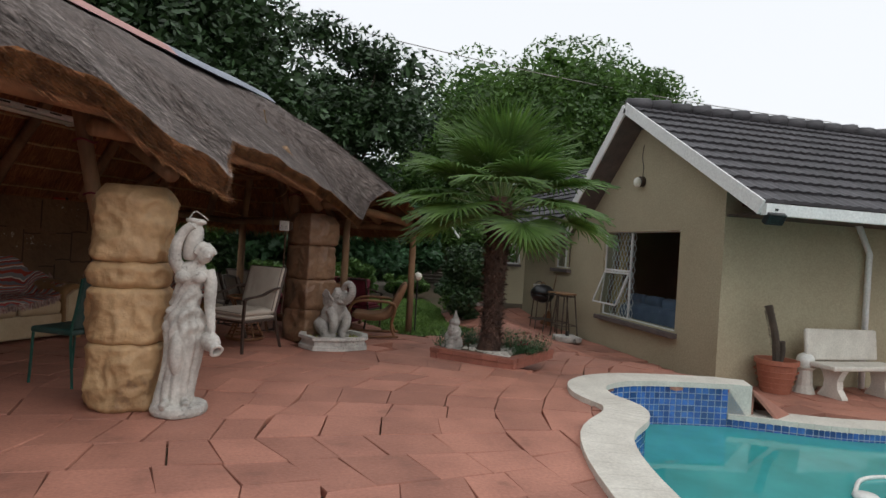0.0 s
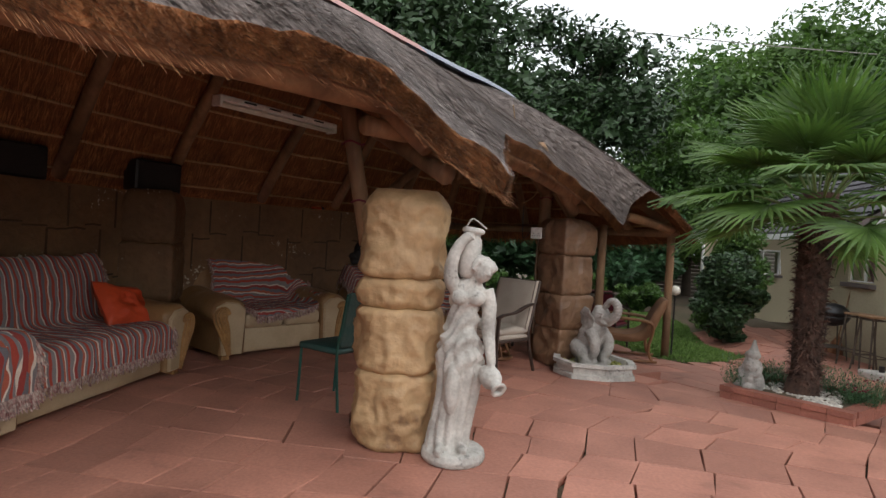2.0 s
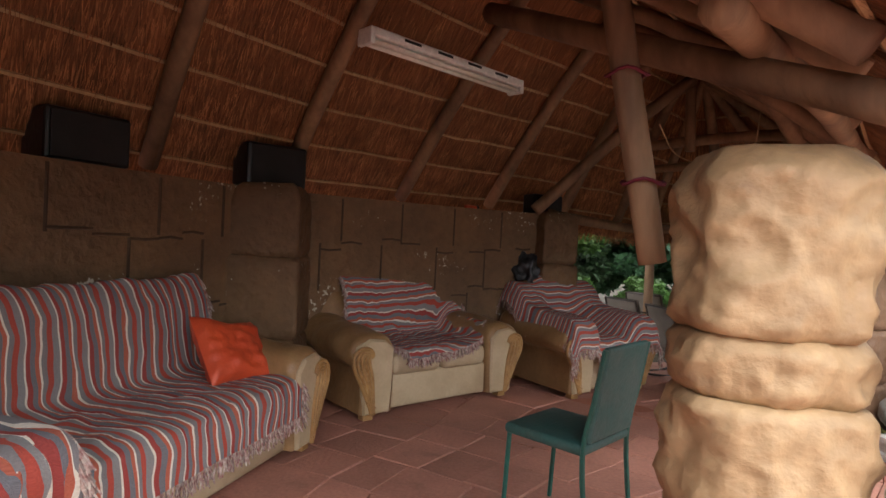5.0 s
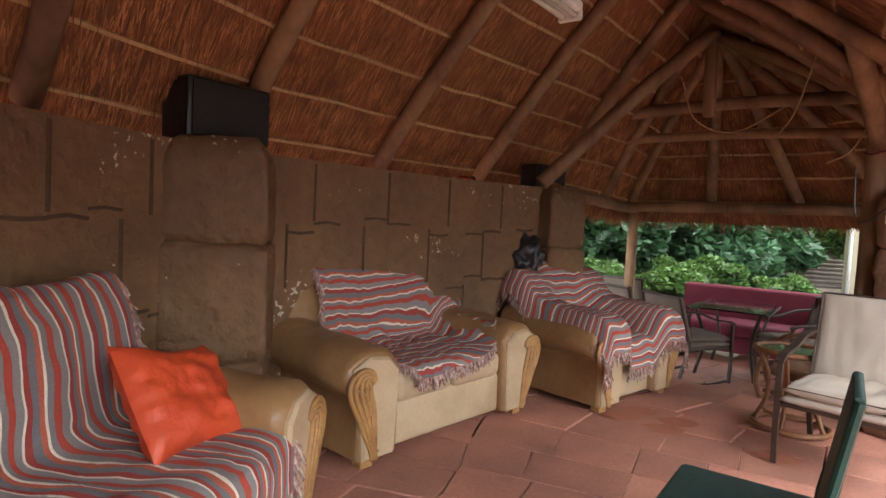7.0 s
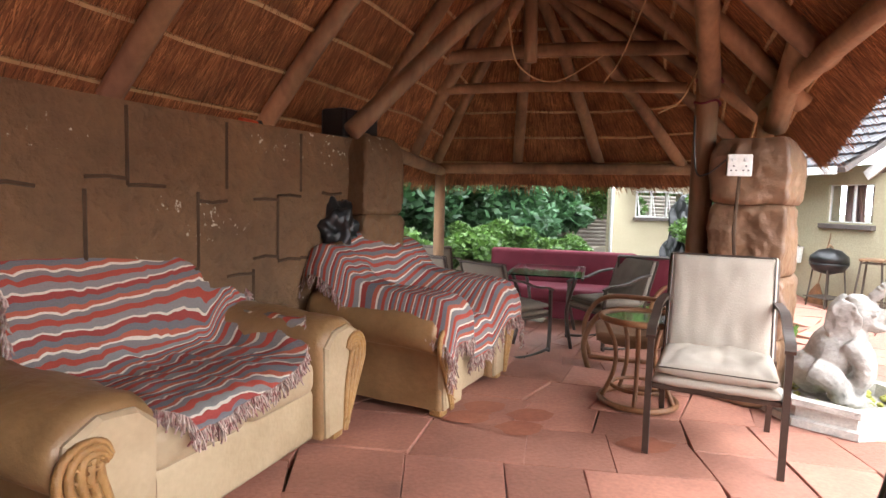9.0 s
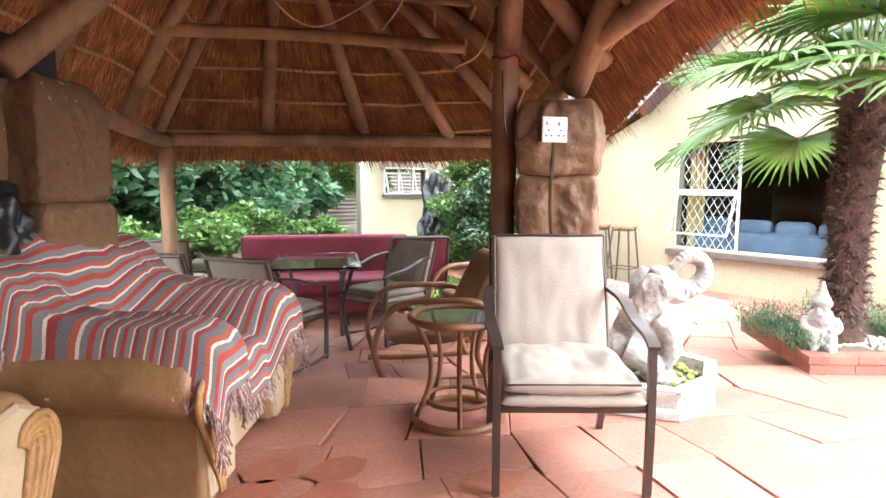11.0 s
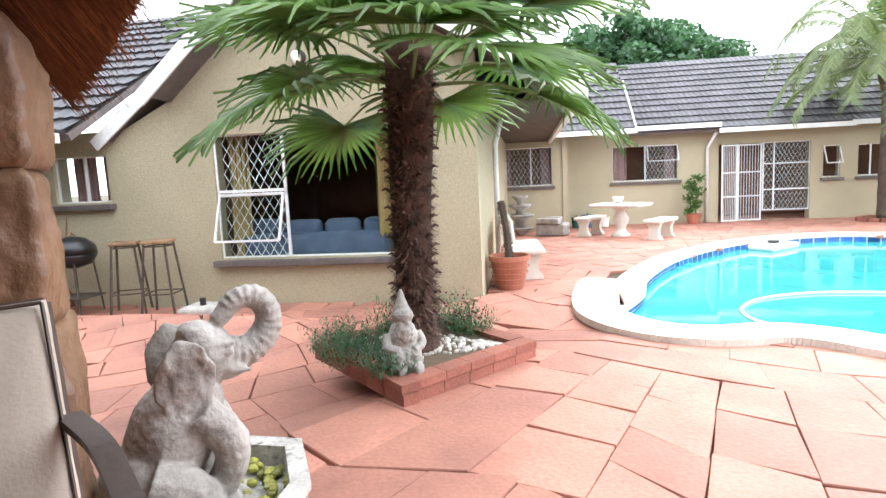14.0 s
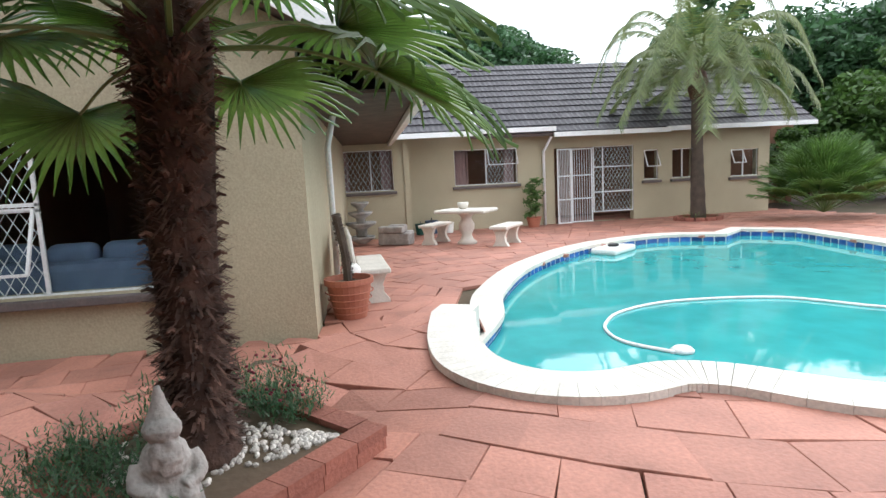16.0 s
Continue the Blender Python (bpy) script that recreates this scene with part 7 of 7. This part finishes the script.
# ---- round the house ----
def stool(m, h):
    ob = thing("bar_stool", m, "tall rusty iron bar stool against the wall", "stool", "bar stools by the wall")
    for sx in (-1, 1):
        for sy in (-1, 1):
            part("leg", tube([(sx * 0.19, sy * 0.19, 0), (sx * 0.12, sy * 0.12, h - 0.02)], 0.014, 6), BARK, ob)
    for z, q in ((0.25, 0.175), (h - 0.05, 0.125)):
        for a, b in (((-q, -q), (q, -q)), ((q, -q), (q, q)), ((q, q), (-q, q)), ((-q, q), (-q, -q))):
            part("rung", tube([(*a, z), (*b, z)], 0.009, 5), BARK, ob)
    part("seat", box((0, 0, h), (0.30, 0.30, 0.035), 0.012), LOG, ob)
    return ob


stool((8.58, 12.88, -0.3, 0, 0, 10), 0.86)
stool((8.62, 13.35, -0.3, 0, 0, 25), 0.85)
bbq = thing("kettle_barbecue", (8.55, 14.0, -0.28), "black kettle barbecue on a steel stand", "barbecue")
part("bowl", lathe([(0.05, 0.55), (0.2, 0.60), (0.26, 0.70), (0.26, 0.72)], 20), BLACKP, bbq, smooth=True)
part("lid", lathe([(0.265, 0.73), (0.25, 0.82), (0.15, 0.91), (0.03, 0.94)], 20), BLACKP, bbq, smooth=True)
part("handle", tube([(-0.06, 0, 0.94), (0, 0, 0.99), (0.06, 0, 0.94)], 0.01, 5), LOG, bbq)
for k in range(4):
    a = k * math.pi / 2 + 0.7
    part("leg", tube([(0.26 * math.cos(a), 0.26 * math.sin(a), 0), (0.2 * math.cos(a), 0.2 * math.sin(a), 0.62)], 0.012, 5), BARK, bbq)
part("shelf", box((0, 0, 0.2), (0.42, 0.42, 0.015)), BARK, bbq)
umb = thing("umbrella_base", (8.36, 12.25, -0.28), "square white cement umbrella base", "umbrella stand")
part("block", box((0, 0, 0.06), (0.42, 0.42, 0.11), 0.03), STONE, umb)
part("socket", lathe([(0.035, 0.1), (0.035, 0.2)], 10), BLACKP, umb)
broom = thing("broom", pose(8.9, 14.55, -0.27, 4, 8, 0), "straw broom leaning on the wall", "broom")
part("handle", tube([(0, 0, 0.3), (0, 0, 1.25)], 0.012, 6), LOG, broom)
part("bristles", tube([(0, 0, 0.0), (0, 0, 0.18), (0, 0, 0.32)], [0.14, 0.09, 0.02], 10), STRAW, broom)

pot = thing("flower_pot", (9.72, 8.80, -0.3), "ribbed terracotta pot with an upright cactus", "flower pot")
part("pot", lathe([(0.17, 0), (0.20, 0.15), (0.23, 0.30), (0.235, 0.36), (0.265, 0.37), (0.265, 0.43), (0.235, 0.43), (0.22, 0.36)], 24), TERRA, pot, smooth=False)
for k in range(4):
    part("rib", tube([((0.19 + 0.022 * k) * math.cos(a), (0.19 + 0.022 * k) * math.sin(a), 0.06 + 0.075 * k) for a in [i * math.pi / 12 for i in range(25)]], 0.007, 5), TERRA, pot)
part("soil", lathe([(0.225, 0.36), (0.225, 0.37)], 16), EARTH, pot)
bm = bmesh.new()
tube(arc([(0, 0, 0.3), (-0.02, 0.02, 0.7), (-0.10, 0.08, 1.12)], 6), 0.045, 8, bm)
tube(arc([(0.05, 0.03, 0.3), (0.10, 0.02, 0.5), (0.07, 0.0, 0.66)], 5), 0.035, 8, bm)
for k in range(400):
    z = r3.uniform(0.35, 1.12)
    a = r3.uniform(0, 6.28)
    c = Vector((-0.10 * max(0, z - 0.5) / 0.6 + 0.045 * math.cos(a), 0.08 * max(0, z - 0.5) / 0.6 + 0.045 * math.sin(a), z))
    d = Vector((math.cos(a), math.sin(a), 0.3)) * 0.02
    bm.faces.new([bm.verts.new(v) for v in (c + Vector((0, 0, -0.006)), c + Vector((0, 0, 0.006)), c + d)])
part("cactus", bm, BARK, pot, "grey-brown spiny cactus stems")


def stone_bench(m, w, label, back=False):
    ob = thing("stone_bench", m, label, "bench", "cement garden benches")
    part("seat", box((0, 0, 0.40), (w, 0.36, 0.065), 0.02), COPING, ob, smooth=False)
    for sx in (-1, 1):
        bm = bmesh.new()
        prof = [(0.02, 0.17), (0.05, 0.15), (0.12, 0.10), (0.22, 0.09), (0.30, 0.12), (0.37, 0.16)]
        rows = [[bm.verts.new((sx * w * 0.33 + i * 0.05, j * q, z)) for i, j in ((-1, -1), (1, -1), (1, 1), (-1, 1))] for z, q in [(0, 0.17)] + prof]
        for a, b in zip(rows, rows[1:]):
            for k in range(4):
                bm.faces.new((a[k], a[(k + 1) % 4], b[(k + 1) % 4], b[k]))
        part("leg", bm, COPING, ob)
    if back:
        part("backrest", box((0, 0.19, 0.66), (w, 0.06, 0.42), 0.03, Matrix.Rotation(radians(-6), 4, "X")), COPING, ob, "carved cement backrest")
    return ob


stone_bench(pose(10.75, 8.55, -0.3, 0, 0, 4), 1.25, "white cement garden bench with a carved back", True)
stone_bench(pose(15.9, 7.15, -0.33, 0, 0, -35), 0.9, "pale cement bench beside the garden table")
stone_bench(pose(14.75, 5.85, -0.33, 0, 0, -35), 0.95, "pale cement bench beside the garden table")
gt = thing("garden_table", (15.4, 6.55, -0.33), "pale cement garden table on a turned pedestal", "table")
part("pedestal", lathe([(0.20, 0), (0.21, 0.05), (0.14, 0.10), (0.10, 0.2), (0.16, 0.33), (0.17, 0.42), (0.10, 0.54), (0.15, 0.62), (0.17, 0.66)], 18), COPING, gt, smooth=True)
part("tabletop", box((0, 0, 0.70), (0.75, 1.15, 0.07), 0.03, Matrix.Rotation(radians(-35), 4, "Z")), COPING, gt)
cup = thing("planter_bowl", (15.45, 6.6, 0.405), "small clay bowl on the garden table", "bowl")
part("bowl", lathe([(0.06, 0), (0.11, 0.06), (0.12, 0.14), (0.10, 0.14)], 14), COPING, cup, smooth=True)
fo = thing("garden_fountain", (16.7, 8.75, -0.33), "tiered dark stone fountain by the wall", "fountain")
for k, (z, q) in enumerate(((0.0, 0.30), (0.32, 0.34), (0.56, 0.27), (0.78, 0.20))):
    part("bowl", lathe([(q * 0.35, z - 0.16 if k else 0), (q * 0.4, z + 0.02), (q, z + 0.12), (q * 1.02, z + 0.17), (q * 0.9, z + 0.16), (q * 0.3, z + 0.1)], 18), GREYST, fo, smooth=True)
for k, (x, y, z, w) in enumerate(((16.15, 8.0, -0.33, 0.75), (16.55, 7.85, -0.33, 0.5))):
    tr = thing("stone_trough", (x, y, z, 0, 0, 60), "rough stone trough standing on the paving", "trough")
    part("body", box((0, 0, 0.13), (w, 0.30, 0.26), 0.03), GREYST, tr)
    part("step", box((0.04, 0.1, 0.34), (w * 0.8, 0.2, 0.14), 0.03), GREYST, tr)
for x, y, c, s, lb in ((18.6, 6.95, NAVY, 0.34, "blue plastic storage crate with odds and ends"), (18.55, 6.5, WHITEP, 0.26, "white plastic paint bucket"), (18.5, 7.25, GREENM, 0.28, "dark green plastic crate by the wall"), (8.85, 14.95, WHITEP, 0.26, "white plastic bucket on the wall side")):
    cr = thing("storage_bucket", (x, y, -0.40 if x > 10 else 0.35), lb, "bucket")
    part("body", lathe([(s * 0.42, 0), (s * 0.5, s * 0.9), (s * 0.54, s), (s * 0.46, s), (s * 0.4, 0.03)], 14), c, cr)
    part("handle", tube(arc([(-s * 0.5, 0, s * 0.9), (0, 0, s * 1.25), (s * 0.5, 0, s * 0.9)], 5), 0.008, 5), BLACKP, cr)
pp = thing("potted_plant", (18.7, 4.15, -0.42), "potted green climbing plant by the door", "potted plant")
part("pot", lathe([(0.14, 0), (0.2, 0.25), (0.22, 0.28), (0.18, 0.28)], 14), TERRA, pp)
bm = bmesh.new()
for k in range(9):
    leaves(bm, Vector((0.05 * math.sin(k), 0.1 * math.cos(2 * k), 0.35 + 0.11 * k)), (0.2, 0.22, 0.13), 60, 0.05, r3, 0.2)
part("foliage", bm, LEAFA, pp)
st = thing("bedside_pots", (10.15, 8.78, -0.3), "white cement garden ornament beside the pot", "ornament")
part("globe", blob((0, 0, 0.42), (0.11, 0.11, 0.11), None, 3), WHITEP, st, smooth=True)
part("plinth", lathe([(0.14, 0), (0.10, 0.1), (0.09, 0.3), (0.13, 0.34)], 12), COPING, st)

gl = thing("garden_lamp", (5.52, 12.35, -0.19), "white globe lamp on a thin black post", "lamp")
part("post", tube([(0, 0, 0), (0, 0, 0.90)], 0.014, 8), BLACKP, gl)
part("globe", blob((0, 0, 0.97), (0.075, 0.075, 0.075), None, 3), BULB, gl, smooth=True)
wlamp = thing("wall_lamp", (8.98, 11.15, 2.63), "round bulkhead lamp high on the gable", "lamp")
part("base", tube([(0.07, 0, 0), (0.0, 0, 0)], 0.085, 14), BRONZE, wlamp)
part("globe", blob((-0.04, 0, -0.02), (0.07, 0.06, 0.085), None, 3), BULB, wlamp, smooth=True)
part("cable", tube(arc([(0.06, 0.02, 0.08), (0.055, 0.0, 0.25), (0.06, 0.06, 0.42), (0.06, 0.03, 0.62)], 5), 0.006, 5), BLACKP, wlamp)
fl = thing("flood_light", pose(8.75, 7.92, 1.87, 30, 0, 0), "small black flood light under the gutter", "lamp")
part("housing", box((0, 0, 0), (0.24, 0.08, 0.14), 0.015), BLACKP, fl)
part("glass", box((0, -0.043, 0), (0.2, 0.006, 0.11)), TABLEG, fl)
part("bracket", box((0, 0.05, 0.07), (0.04, 0.06, 0.08)), BLACKP, fl)
bins = thing("refuse_bag", (7.0, 15.5, -0.1), "black refuse bag standing beside the creeper", "bag")
part("bag_body", blob((0, 0, 0.38), (0.26, 0.24, 0.42), None, 4, 0.3), BLACKP, bins)
bins = thing("refuse_bag", (7.55, 16.0, 0.35), "black refuse bag on top of a stack", "bag")
part("bag_body", blob((0, 0, 0.5), (0.3, 0.3, 0.55), None, 4, 0.3), BLACKP, bins)
part("stack", box((0, 0, -0.2), (0.5, 0.5, 0.5), 0.03), GREYST, bins)
hose = tagged(part("pool_hose", tube(arc([(x, y, WATERZ + 0.012) for x, y in ((7.95, 6.05), (8.30, 6.30), (8.62, 6.34), (8.98, 6.23), (9.40, 5.85), (9.64, 5.10), (9.42, 4.0), (8.7, 3.35), (8.3, 2.7))], 8), 0.018, 6), WHITEP, smooth=True), "white floating pool cleaner hose", "hose")
disc = thing("pool_float_disc", (7.98, 5.97, WATERZ), "small round white float on the hose end", "float")
part("disc", lathe([(0.09, 0.0), (0.10, 0.02), (0.07, 0.045)], 16), WHITEP, disc, smooth=True)
flo = thing("pool_float", (13.55, 4.15, WATERZ), "white plastic pool cleaner float at the edge", "float")
part("shell", box((0, 0, 0.05), (0.5, 0.85, 0.12), 0.05, Matrix.Rotation(radians(40), 4, "Z"), seg=3), WHITEP, flo, smooth=True)
part("cap", lathe([(0.1, 0.1), (0.1, 0.15), (0.06, 0.16)], 12), BLACKP, flo)
cable = tagged(part("power_line", tube([Vector((-6 + 34 * k / 16, 26, 10.6 - 0.17 * k + 0.012 * (k - 8) ** 2)) for k in range(17)], 0.02, 5), GREYST), "thin overhead power line across the sky", "cable")
for x, y in ((1.96, 10.12), (2.06, 9.78), (2.20, 9.95), (2.62, 9.47), (1.82, 9.98)):
    bm = bmesh.new()
    pts = [(x + (0.10 + 0.05 * noise.noise(Vector((math.cos(a) * 1.5 + x * 3, math.sin(a) * 1.5, 0)))) * math.cos(a) * 1.3, y + 0.10 * math.sin(a)) for a in [k * math.pi / 12 for k in range(24)]]
    bm.faces.new([bm.verts.new((*p, 0.006)) for p in pts])
    tagged(part("puddle", bm, TERRA, smooth=True), "small wet red puddle on the paving", "puddle")


# ---- paving pieces ----
for t in near:
    part("flagstone", t, PAVER, pavement)
part("flagstones", far, PAVER, pavement, kind="stuff")
part("flagstone", slab_poly([(7.7, 7.95), (8.44, 7.7), (8.46, 8.22), (8.0, 8.5)], -0.36, -0.012), PAVER, pavement)
